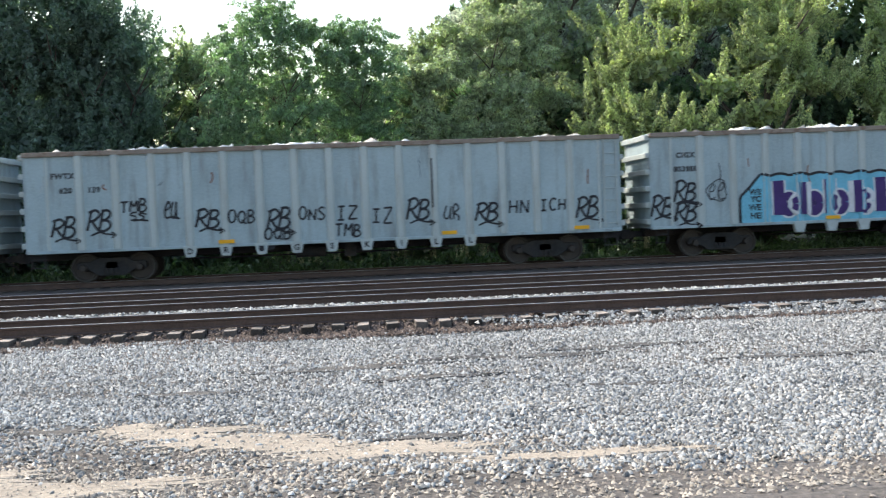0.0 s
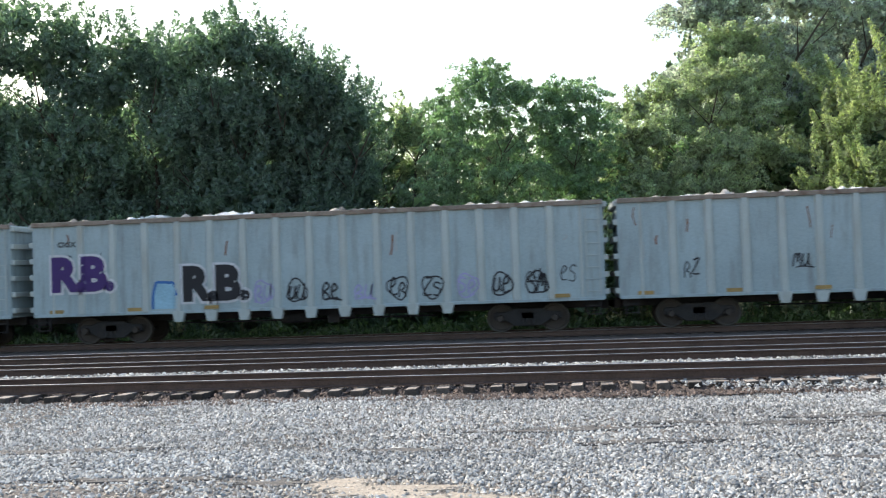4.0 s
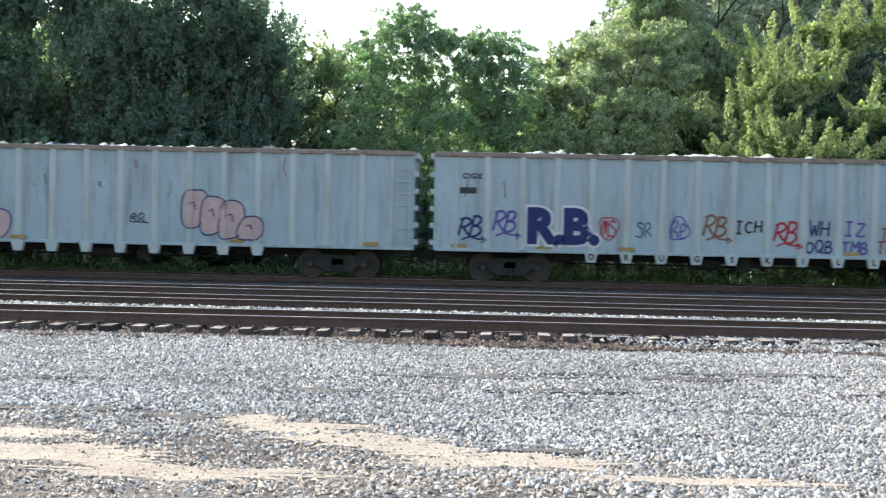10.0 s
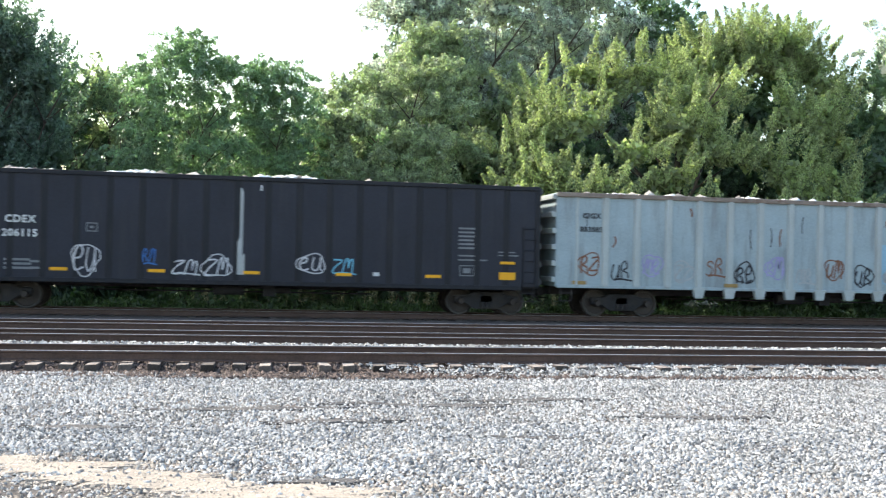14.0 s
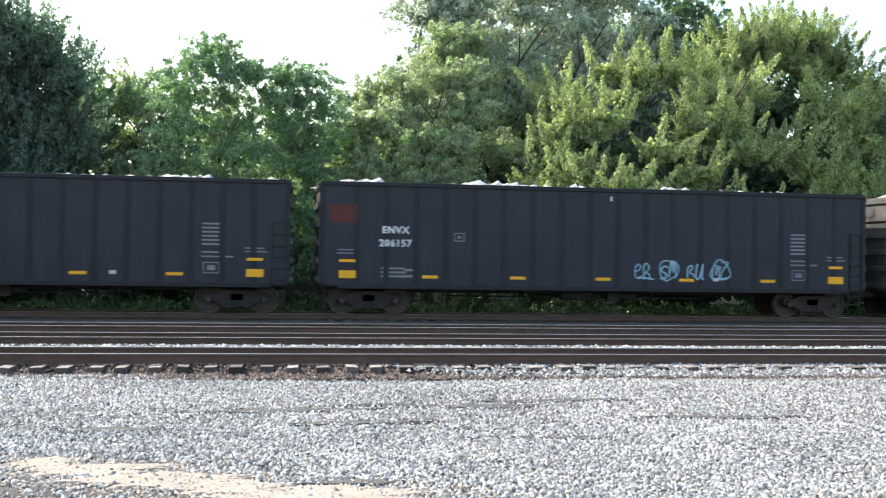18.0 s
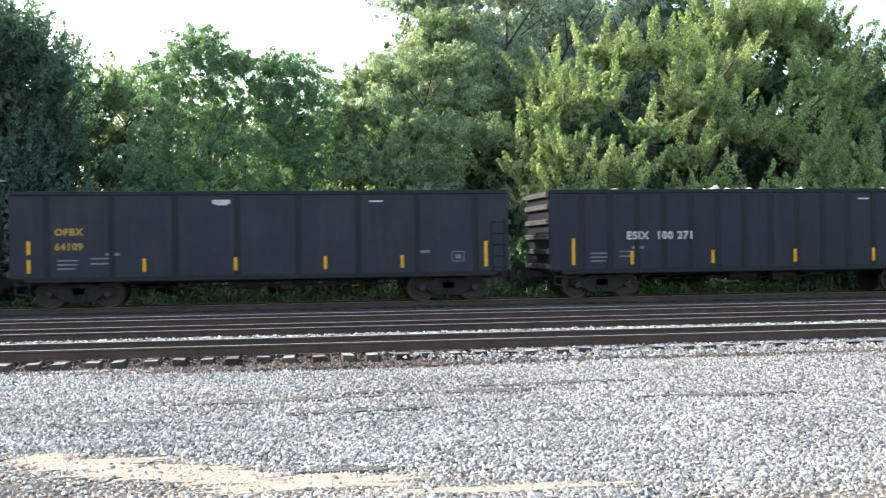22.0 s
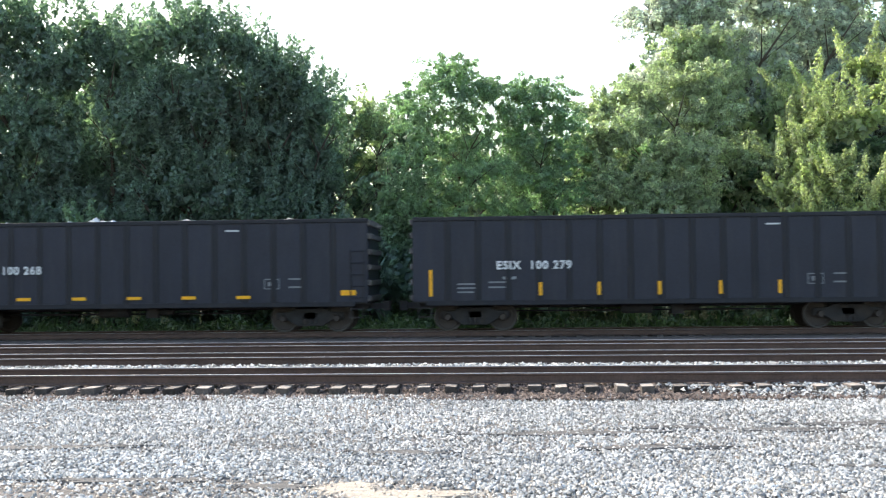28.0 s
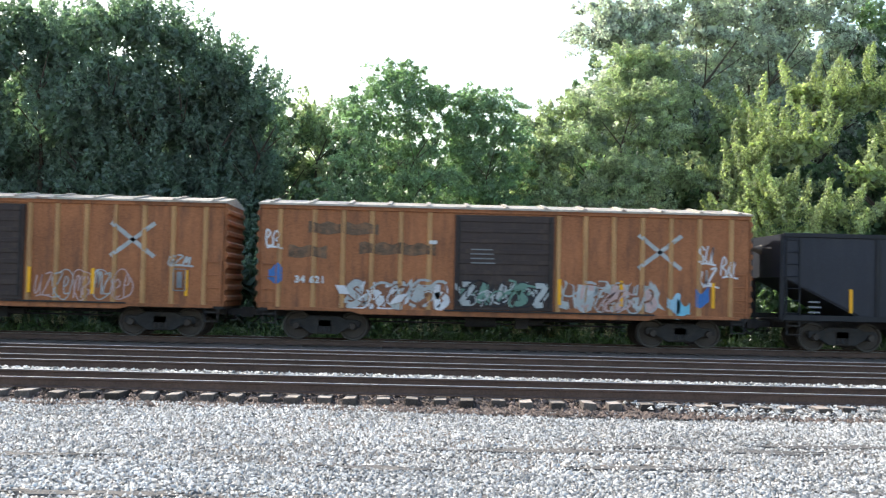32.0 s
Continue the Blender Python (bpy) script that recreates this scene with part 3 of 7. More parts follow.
def ribbon(bm, pts, width, surf, lift=0.004, per=3, closed=False):
    """A painted line along (x, z) points, lying on the car side y = surf(x)."""
    line = smooth_line(list(pts) + ([pts[0]] if closed else []), per)
    prev = None
    for i, p in enumerate(line):
        d = (line[min(i + 1, len(line) - 1)] - line[max(i - 1, 0)])
        if d.length < 1e-6:
            continue
        nrm = Vector((-d.y, d.x)).normalized() * width / 2
        a, b = p + nrm, p - nrm
        now = [bm.verts.new((q.x, surf(q.x) - lift, q.y)) for q in (a, b)]
        if prev:
            bm.faces.new((prev[0], prev[1], now[1], now[0]))
        prev = now


def fill(bm, x0, x1, low, high, surf, lift=0.003, step=0.06):
    """A painted field between two edge functions of x."""
    n = max(2, int((x1 - x0) / step))
    prev = None
    for i in range(n + 1):
        x = x0 + (x1 - x0) * i / n
        a, b = low(x), high(x)
        if b <= a:
            prev = None
            continue
        y = surf(x) - lift
        now = [bm.verts.new((x, y, a)), bm.verts.new((x, y, b))]
        if prev:
            bm.faces.new((prev[0], now[0], now[1], prev[1]))
        prev = now


def paint(car, bm, colour, name="graffiti", label=""):
    me = bpy.data.meshes.new(name)
    bm.to_mesh(me)
    bm.free()
    me.materials.append(PAINT[colour] if isinstance(colour, str) else colour)
    return part(name, me, None, car, label)


RING = [(0.32 + 0.32 * math.sin(a * math.pi / 5), 0.5 + 0.5 * math.cos(a * math.pi / 5)) for a in range(11)]
GLYPHS = {
    "R": [[(0, 0), (0.04, 0.5), (0.05, 1)], [(-0.08, 0.92), (0.3, 1.05), (0.58, 0.82), (0.36, 0.55), (0.06, 0.48)], [(0.2, 0.5), (0.42, 0.22), (0.72, -0.06)]],
    "B": [[(0, 0), (0.03, 0.5), (0.05, 1)], [(-0.05, 0.98), (0.35, 1.0), (0.5, 0.78), (0.3, 0.56), (0.06, 0.52)], [(0.06, 0.52), (0.45, 0.48), (0.6, 0.22), (0.35, 0.0), (-0.05, 0.0)]],
    "O": [RING], "Q": [RING, [(0.36, 0.28), (0.52, 0.1), (0.74, -0.12)]], "C": [[(0.6, 0.86), (0.35, 1.0), (0.06, 0.76), (0.02, 0.32), (0.28, 0.0), (0.6, 0.12)]],
    "I": [[(0.3, 0), (0.3, 0.5), (0.31, 1)], [(0.05, 1), (0.3, 1.0), (0.56, 1.02)], [(0.04, 0), (0.3, -0.01), (0.56, 0)]],
    "Z": [[(0, 0.98), (0.3, 0.98), (0.64, 1.0)], [(0.64, 1.0), (0.32, 0.5), (0, 0.02)], [(0, 0.02), (0.3, 0.0), (0.68, 0.03)]],
    "T": [[(0, 0.98), (0.34, 1.0), (0.7, 1.0)], [(0.34, 1), (0.34, 0.5), (0.32, 0)]],
    "M": [[(0, 0), (0.04, 0.5), (0.06, 1)], [(0.06, 1), (0.22, 0.7), (0.36, 0.42)], [(0.36, 0.42), (0.5, 0.7), (0.66, 1)], [(0.66, 1), (0.7, 0.5), (0.72, 0)]],
    "H": [[(0, 0), (0.02, 0.5), (0.02, 1)], [(0.58, 0), (0.6, 0.5), (0.6, 1)], [(0.0, 0.5), (0.3, 0.52), (0.62, 0.5)]],
    "N": [[(0, 0), (0.02, 0.5), (0.02, 1)], [(0.02, 1), (0.3, 0.5), (0.6, 0)], [(0.6, 0), (0.61, 0.5), (0.62, 1)]],
    "S": [[(0.58, 0.88), (0.3, 1.0), (0.04, 0.78), (0.3, 0.53), (0.58, 0.28), (0.32, 0.0), (0.0, 0.12)]],
    "K": [[(0, 0), (0.02, 0.5), (0.02, 1)], [(0.6, 1), (0.3, 0.72), (0.05, 0.48)], [(0.14, 0.52), (0.38, 0.26), (0.64, 0)]],
    "W": [[(0, 1), (0.1, 0.5), (0.18, 0)], [(0.18, 0), (0.3, 0.35), (0.38, 0.7)], [(0.38, 0.7), (0.46, 0.35), (0.58, 0)], [(0.58, 0), (0.66, 0.5), (0.74, 1)]],
    "U": [[(0, 1), (0.0, 0.4), (0.12, 0.05), (0.34, 0.0), (0.56, 0.08), (0.62, 0.45), (0.62, 1)]]}
LOOPS = ([(0.1, 0.0), (0.0, 0.7), (0.3, 1.0), (0.55, 0.7), (0.2, 0.45), (0.6, 0.3), (0.7, 0.0)], [(0.7, 0.85), (0.3, 1.0), (0.05, 0.75), (0.6, 0.45), (0.5, 0.05), (0.0, 0.1)], [(0.0, 0.5), (0.4, 0.55), (0.55, 0.8), (0.3, 1.0), (0.05, 0.6), (0.2, 0.05), (0.7, 0.15)],
         [(0.1, 1.0), (0.0, 0.3), (0.3, 0.0), (0.55, 0.4), (0.6, 1.0), (0.62, 0.2), (0.8, 0.0)], [(0.0, 0.0), (0.15, 0.9), (0.35, 1.0), (0.4, 0.3), (0.5, 0.9), (0.7, 0.95), (0.75, 0.0)], [(0.05, 0.95), (0.7, 1.0), (0.25, 0.5), (0.05, 0.05), (0.75, 0.05)])


def tag_scrawl(car, surf, x, z, w, h, colour, seed, width=0.045):
    """A quick looping tag that cannot be read: a few rounded strokes, for a larger one with a bubbly line round them, and a tail."""
    rng = random.Random(seed)
    bm = bmesh.new()
    n = max(2, min(4, round(w / (h * 0.5 + 0.08))))
    cell = w / n
    for k in range(n):
        gx, gz, hh = x - w / 2 + k * cell, z - h / 2 + rng.uniform(-0.08, 0.08) * h, h * rng.uniform(0.75, 1.0)
        lean = rng.uniform(0.05, 0.25)
        ribbon(bm, [(gx + (px * 1.15 + lean * pz) * cell + rng.uniform(-0.02, 0.02), gz + pz * hh + rng.uniform(-0.03, 0.03)) for px, pz in rng.choice(LOOPS)], width * rng.uniform(0.8, 1.15), surf, 0.005 + 0.0006 * k, 4)
    if w * h > 0.3 and rng.random() < 0.55:
        ring = []
        for a in range(14):
            t = a * 2 * math.pi / 14
            q = 1.0 + 0.14 * math.sin(3 * t + seed) + rng.uniform(-0.06, 0.06)
            ring.append((x + 0.56 * w * q * math.cos(t), z + 0.6 * h * q * math.sin(t)))
        ribbon(bm, ring, width * 0.8, surf, 0.009, 3, True)
    elif rng.random() < 0.6:
        ribbon(bm, [(x - w * 0.35, z - h * 0.55), (x, z - h * 0.48), (x + w * 0.65, z - h * 0.58)], width, surf, 0.009)
    return tagged(paint(car, bm, colour, "graffiti_tag", "scrawled %s spray tag" % colour), kind="stuff")


def sprayed(bm, surf, word, x, z, h, width, rng, lean=0.12, lift=0.006, spread=0.78):
    """Hand-sprayed capitals centred on x, standing on z."""
    step = h * spread
    for k, ch in enumerate(word):
        gx, gz, hh = x + (k - len(word) / 2) * step, z + rng.uniform(-0.06, 0.06) * h, h * rng.uniform(0.88, 1.12)
        for j, st in enumerate(GLYPHS[ch]):
            ribbon(bm, [(gx + px * h * 0.9 + lean * pz * h, gz + pz * hh) for px, pz in st], width, surf, lift + 0.0007 * (3 * k + j), 3)


def bubble(car, surf, x0, x1, z0, z1, n, colour, edge, seed, drop=0.0):
    """A soft throw-up: fat round letters that overlap, each with a dark line round it."""
    rng = random.Random(seed)
    w = (x1 - x0) / n
    for k in range(n):
        cx, cz = x0 + w * (k + 0.5), (z0 + z1) / 2 - drop * k / n + rng.uniform(-0.06, 0.06)
        rx, rz = w * 0.66, (z1 - z0) / 2 * (1.0 if k < n - 1 or n < 3 else 0.62)
        out = []
        for a in range(22):
            t = a * 2 * math.pi / 22
            q = 1 / (abs(math.cos(t)) ** 3 + abs(math.sin(t)) ** 3) ** (1 / 3) * (1 + 0.05 * math.sin(3 * t + k))
            out.append((cx + rx * q * math.cos(t) + 0.08 * math.sin(t), cz + rz * q * math.sin(t)))
        lift = 0.004 + 0.003 * k
        bm = bmesh.new()
        fill(bm, cx - rx, cx + rx, lambda x: cz - rz * max(0, 1 - (abs(x - cx) / rx) ** 3) ** (1 / 3), lambda x: cz + rz * max(0, 1 - (abs(x - cx) / rx) ** 3) ** (1 / 3), surf, lift, 0.05)
        paint(car, bm, colour, "graffiti_letter_shape", "faded %s bubble shape" % (colour if isinstance(colour, str) else "red"))
        bm = bmesh.new()
        ribbon(bm, out, 0.045, surf, lift + 0.002, 2, True)
        paint(car, bm, edge, "graffiti_outline")
        bm = bmesh.new()
        ribbon(bm, [(cx - rx * 0.3, cz + rz * 0.2), (cx, cz + rz * 0.3), (cx + rx * 0.1, cz - rz * 0.1)], 0.045, surf, lift + 0.002)
        paint(car, bm, edge, "graffiti_stroke")


def tag_text(car, surf, x, z, word, colour, under=True):
    """A short sprayed tag: slanted capitals, some with a swoosh beneath that ends in an arrow."""
    rng = random.Random(int(x * 100) + int(z * 100) + len(word))
    h = 0.6 if under else 0.46 if len(word) == 2 else 0.38
    bm = bmesh.new()
    sprayed(bm, surf, word, x, z - h / 2, h, 0.085 if under else 0.062, rng, 0.2 if under else 0.06, spread=0.62 if under else 0.8)
    if under:
        w = 0.17 * len(word) + 0.1
        ribbon(bm, [(x - w * 0.6, z - 0.44), (x, z - 0.34), (x + w * 0.4, z - 0.39), (x + w * 1.2, z - 0.44)], 0.06, surf, 0.011)
        ribbon(bm, [(x + w * 0.85, z - 0.34), (x + w * 1.22, z - 0.44), (x + w * 0.85, z - 0.52)], 0.05, surf, 0.012)
    tagged(paint(car, bm, colour, "graffiti_tag", "slanted %s spray tag" % colour), kind="stuff")


def fat_word(car, surf, word, x0, x1, z0, z1, colour, edge, back, label):
    """Fat rounded graffiti letters with a dark edge, each one a part."""
    rng = random.Random(len(word) + int(x0 * 10))
    step, h = (x1 - x0) / len(word), z1 - z0
    for k, ch in enumerate(word):
        for j, (w, c, lift) in enumerate(((0.46, back, 0.008), (0.36, edge, 0.014), (0.25, colour, 0.02))):
            bm = bmesh.new()
            for i, st in enumerate(GLYPHS[ch]):
                ribbon(bm, [(x0 + k * step + (0.15 + px * 1.05) * step + 0.04 * pz, z0 + 0.18 + pz * (h - 0.36) + 0.05 * (k % 2)) for px, pz in st], w, surf, lift + 0.0012 * i + 0.0003 * k, 4)
            paint(car, bm, c, ("graffiti_halo", "graffiti_outline", "graffiti_letter")[j], label if j == 2 else "")


def bars(car, surf, x, z, w, rows, material, seed, h=0.05, gap=0.1, name="stencil_block"):
    """Unreadable small print as plain bars."""
    rng = random.Random(seed)
    bm = bmesh.new()
    for i in range(rows):
        zz = z - i * gap
        ww = w * rng.uniform(0.6, 1.0)
        y = surf(x) - 0.004
        vs = [bm.verts.new(p) for p in ((x, y, zz), (x + ww, y, zz), (x + ww, y, zz + h), (x, y, zz + h))]
        bm.faces.new(vs)
    return tagged(paint(car, bm, material, name), kind="stuff")


def cloud_top(x0, x1, z, amp, bump, seed):
    def f(x):
        t = (x - x0) / (x1 - x0)
        edge = min(1.0, 6.0 * min(t, 1 - t) + 0.25) ** 0.5
        return z * edge + amp * abs(math.sin((x + seed) * math.pi / bump)) * edge
    return f


def block_piece(car, surf, x0, x1, z0, z1, n, colours, seed, outline="black", slant=0.1, back=None, label="large painted graffiti piece"):
    """A large piece: a backing field and n thick interlocking shapes with an outline, as painted lettering too wild to read."""
    rng = random.Random(seed)
    if back:
        h = z1 - z0
        def ragged(x):
            t = min(x - x0 + 0.3, x1 + 0.3 - x)
            spike = abs(((x + seed) * 1.7) % 1.0 - 0.5) * 0.35 + abs(((x - seed) * 0.63) % 1.0 - 0.5) * 0.3 + 0.25 * noise.noise((x * 1.3, seed, 0))
            return z0 + h * min(1.15, max(0.05, 0.72 + spike)) * min(1.0, 0.35 + t * 1.1)
        bm = bmesh.new()
        fill(bm, x0 - 0.3, x1 + 0.3, lambda x: z0 - 0.05 + 0.08 * abs(math.sin(x * 5 + seed)), ragged, surf, 0.003, 0.04)
        paint(car, bm, back, "graffiti_backing", label)
    for q, c in enumerate(list(colours) + [outline]):
        bm = bmesh.new()
        for k in range(n * 3):
            cx, cz, a = rng.uniform(x0, x1), rng.uniform(z0 + 0.1, z1 - 0.15), rng.uniform(0.3, 2.6)
            r, w = rng.uniform(0.16, 0.42), rng.uniform(0.05, 0.16)
            ends = [(cx - math.cos(a) * r, cz - math.sin(a) * r), (cx + math.sin(a) * w, cz - math.cos(a) * w), (cx + math.cos(a) * r, cz + math.sin(a) * r), (cx - math.sin(a) * w, cz + math.cos(a) * w)]
            if abs(surf(ends[0][0]) - surf(ends[2][0])) > 0.005 or max(e[1] for e in ends) > z1 + 0.25 or min(e[1] for e in ends) < z0 - 0.05:
                continue
            bm.faces.new([bm.verts.new((ex, surf(cx) - 0.0045 - 0.0006 * q, ez)) for ex, ez in ends])
        tagged(paint(car, bm, c, "shard_field", "angular %s paint shards" % c), kind="stuff")
    step = (x1 - x0) / n
    w = step * 0.3
    lines = []
    for i in range(n):
        cx = x0 + (i + 0.5) * step
        h = (z1 - z0)
        kind = rng.randrange(5)
        j = lambda s: rng.uniform(-s, s)
        a, b = cx - step * 0.28, cx + step * 0.28
        if kind == 0:
            pts = [(a, z1 - j(0.08) - h * 0.05), (a + slant, z0 + h * 0.15), (cx, z0 + h * 0.1), (b, z0 + h * 0.3), (cx + 0.02, z0 + h * 0.55), (a, z0 + h * 0.5)]
        elif kind == 1:
            pts = [(b, z1 - h * 0.15), (cx, z1 - h * 0.08), (a, z1 - h * 0.3), (cx, z0 + h * 0.5), (b, z0 + h * 0.3), (cx, z0 + h * 0.1), (a, z0 + h * 0.15)]
        elif kind == 2:
            pts = [(a, z1 - h * 0.1), (a, z0 + h * 0.3), (cx, z0 + h * 0.1), (b, z0 + h * 0.3), (b, z1 - h * 0.1)]
        elif kind == 3:
            pts = [(a, z0 + h * 0.1), (cx - 0.02, z1 - h * 0.1), (cx + 0.05, z0 + h * 0.45), (b, z0 + h * 0.1)]
        else:
            pts = [(a, z1 - h * 0.12), (b, z1 - h * 0.15), (a + 0.05, z0 + h * 0.15), (b, z0 + h * 0.12)]
        lines.append([(x + slant * (z - z0) / h, z + j(0.03)) for x, z in pts])
    for k, (grow, col, lift) in enumerate(((0.1, outline, 0.006), (0.0, None, 0.009))):
        for i, l in enumerate(lines):
            bm = bmesh.new()
            ribbon(bm, l, w + grow, surf, lift + 0.0003 * i)
            paint(car, bm, col or colours[i % len(colours)], "graffiti_shape", label)
    for q, c in enumerate([outline] + list(colours[:2])):
        bm = bmesh.new()
        for k in range(n):
            cx, cz = rng.uniform(x0 + 0.3, x1 - 0.3), rng.uniform(z0 + 0.1, z1 - 0.1)
            a, r = rng.uniform(0, 6.3), rng.uniform(0.15, 0.4)
            ribbon(bm, [(cx + r * 1.3 * math.cos(a + t * 0.9), min(z1 + 0.1, max(z0, cz + r * math.sin(a + t * 1.1)))) for t in range(4)], rng.uniform(0.03, 0.08), surf, 0.012 + 0.002 * q)
        tagged(paint(car, bm, c, "spray_flourish", "thin spray strokes"), kind="stuff")
    return lines


def frame_box(car, surf, x, z, w, h, material):
    bm = bmesh.new()
    y = surf(x) - 0.004
    t = 0.03
    for a, b, c, d in ((x, x + w, z, z + t), (x, x + w, z + h - t, z + h), (x, x + t, z, z + h), (x + w - t, x + w, z, z + h), (x + 0.12, x + w - 0.12, z + 0.1, z + h - 0.1)):
        bm.faces.new([bm.verts.new(p) for p in ((a, y, c), (b, y, c), (b, y, d), (a, y, d))])
    return paint(car, bm, material, "test_panel_stencil")


def reflector(car, surf, x, z, w, h, material=M_REFL):
    bm = bmesh.new()
    y = min(surf(x + w * k / 4) for k in range(5))
    box(bm, x, x + w, y - 0.012, y + 0.03, z, z + h)
    return part("reflector", bm, material, car, "yellow reflector" if material == M_REFL else "grimy dull yellow reflector")


# ---------------------------------------------------------------- train: car kinds
HALF = 1.6            # half the width of a car over its ribs
CARS = []             # (car, centre along the train)


def thing(name, label, category, group):
    return tagged(new(name), label, category, group)


def hat(width, face, depth, z0, z1, material, name="rib"):
    bm = bmesh.new()
    prism(bm, [(-width / 2, 0), (-face / 2, -depth), (face / 2, -depth), (width / 2, 0)], 2, z0, z1)
    return finish(bm, name, material)


GRAY_L, BLACK_L, LOW_L, BOX_L = 19.2, 18.97, 15.75, 15.4
# ---- gray waste gondola
G_RIBS = [-GRAY_L / 2 + 1.7 + i * 1.13 for i in range(15)]
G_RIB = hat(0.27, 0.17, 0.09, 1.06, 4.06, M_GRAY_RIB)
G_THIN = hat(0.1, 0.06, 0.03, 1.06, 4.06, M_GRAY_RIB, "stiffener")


def foot_mesh():
    bm = bmesh.new()
    prism(bm, [(-0.22, 1.06), (0.22, 1.06), (0.14, 0.7), (-0.14, 0.7)], 1, -0.09, 0.1)
    return finish(bm, "rib_foot", M_GRAY_RIB, 0.01)


G_FOOT = foot_mesh()
G_WALL = boxes("side_wall", M_GRAY, (-GRAY_L / 2, GRAY_L / 2, -0.02, 0.03, 1.02, 4.1))
G_CHORD = boxes("top_chord", M_GRAY_TOP, (-GRAY_L / 2 - 0.02, GRAY_L / 2 + 0.02, -0.1, 0.06, 4.05, 4.2), bevel=0.015)
G_SILL = boxes("side_sill", M_GRAY, (-GRAY_L / 2, GRAY_L / 2, -0.06, 0.05, 0.98, 1.08), bevel=0.01)
G_END = boxes("end_wall", M_GRAY, (-0.03, 0.03, -1.5, 1.5, 1.02, 4.18))
G_ENDRIB = boxes("end_rib", M_GRAY_RIB, (0.02, 0.16, -1.5, 1.5, -0.09, 0.09), bevel=0.02)
G_FLOOR = boxes("floor_pan", M_UNDER, (-GRAY_L / 2, GRAY_L / 2, -1.48, 1.48, 1.02, 1.12))
G_LADDER = ladder_mesh(2.9, 8, 0.42, M_GRAY_RIB)
G_LOADS = [load_mesh(GRAY_L, 4.14, 10 + i, 0.3, 1.0) for i in range(3)]


def surf_g(x):
    d = min(abs(x - r) for r in G_RIBS)
    return -1.534 - 0.089 * min(1.0, max(0.0, (0.145 - d) / 0.055))


def side_pair(name, me, car, y=HALF - 0.09):
    share(name, me, car, (0, -y, 0))
    share(name, me, car, (0, y, 0), 180)


def gray_gondola(kind):
    car = thing("gondola_car", "tall gray waste gondola car with outside ribs and heaped load", "railcar", "freight train cars")
    L = GRAY_L
    side_pair("side_wall", G_WALL, car)
    side_pair("top_chord", G_CHORD, car)
    side_pair("side_sill", G_SILL, car)
    part("floor_pan", G_FLOOR, None, car)
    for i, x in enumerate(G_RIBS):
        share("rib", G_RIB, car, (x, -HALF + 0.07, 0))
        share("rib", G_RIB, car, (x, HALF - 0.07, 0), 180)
        if 2 < i < 12:
            for y in (-HALF + 0.07, HALF - 0.07):
                share("rib_foot", G_FOOT, car, (x, y, 0))
    for x in (-L / 2 + 0.7, L / 2 - 0.7):
        share("stiffener", G_THIN, car, (x, -HALF + 0.07, 0))
        share("stiffener", G_THIN, car, (x, HALF - 0.07, 0), 180)
    for x, t in ((L / 2, 0), (-L / 2, 180)):
        e = share("end_wall", G_END, car, (x, 0, 0), t)
        for z in (1.25, 1.8, 2.35, 2.9, 3.45, 4.05):
            share("end_rib", G_ENDRIB, e, (0, 0, z))
    share("ladder", G_LADDER, car, (L / 2 - 0.33, -HALF + 0.07, 1.15))
    share("ladder", G_LADDER, car, (-L / 2 + 0.33, HALF - 0.07, 1.15), 180)
    a, b = G_LOADS[kind]
    tagged(part("load", a, None, car, "heaped loose waste"), kind="stuff")
    tagged(part("bagged_waste", b, None, car, "pale plastic bags and sheets"), kind="stuff")
    running_gear(car, L, 2.5, 1.0)
    brake_rig(car, 1.0)
    return car


# ---- tall black waste gondola
K_RIBS = [-BLACK_L / 2 + 1.18 + i * 0.98 for i in range(18)]
K_RIB = hat(0.2, 0.15, 0.022, 1.02, 4.2, M_BLACK_RIB)
K_WALL = boxes("side_wall", M_BLACK, (-BLACK_L / 2, BLACK_L / 2, -0.02, 0.03, 0.98, 4.22))
K_CHORD = boxes("top_chord", M_BLACK_RIB, (-BLACK_L / 2, BLACK_L / 2, -0.07, 0.06, 4.2, 4.34), bevel=0.015)
K_SILL = boxes("side_sill", M_BLACK_RIB, (-BLACK_L / 2 + 0.6, BLACK_L / 2 - 0.6, -0.05, 0.05, 0.86, 1.0), bevel=0.01)
K_END = boxes("end_wall", M_LITEND, (-0.03, 0.03, -1.5, 1.5, 0.98, 4.32))
K_ENDRIB = boxes("end_rib", M_LITEND, (0.02, 0.11, -1.52, 1.52, -0.1, 0.1), bevel=0.02)
K_POST = boxes("corner_post", M_BLACK_RIB, (-0.08, 0.08, -0.06, 0.04, 0.98, 4.3), bevel=0.01)
K_FLOOR = boxes("floor_pan", M_UNDER, (-BLACK_L / 2, BLACK_L / 2, -1.48, 1.48, 0.92, 1.02))
K_LADDER = ladder_mesh(2.0, 6, 0.42, M_BLACK_RIB)
K_LOADS = [load_mesh(BLACK_L, 4.28, 30 + i, 0.28, 1.0) for i in range(3)]
surf_k = lambda x: -HALF + (0.026 if any(abs(x - r) < 0.1 for r in K_RIBS) else 0.05)


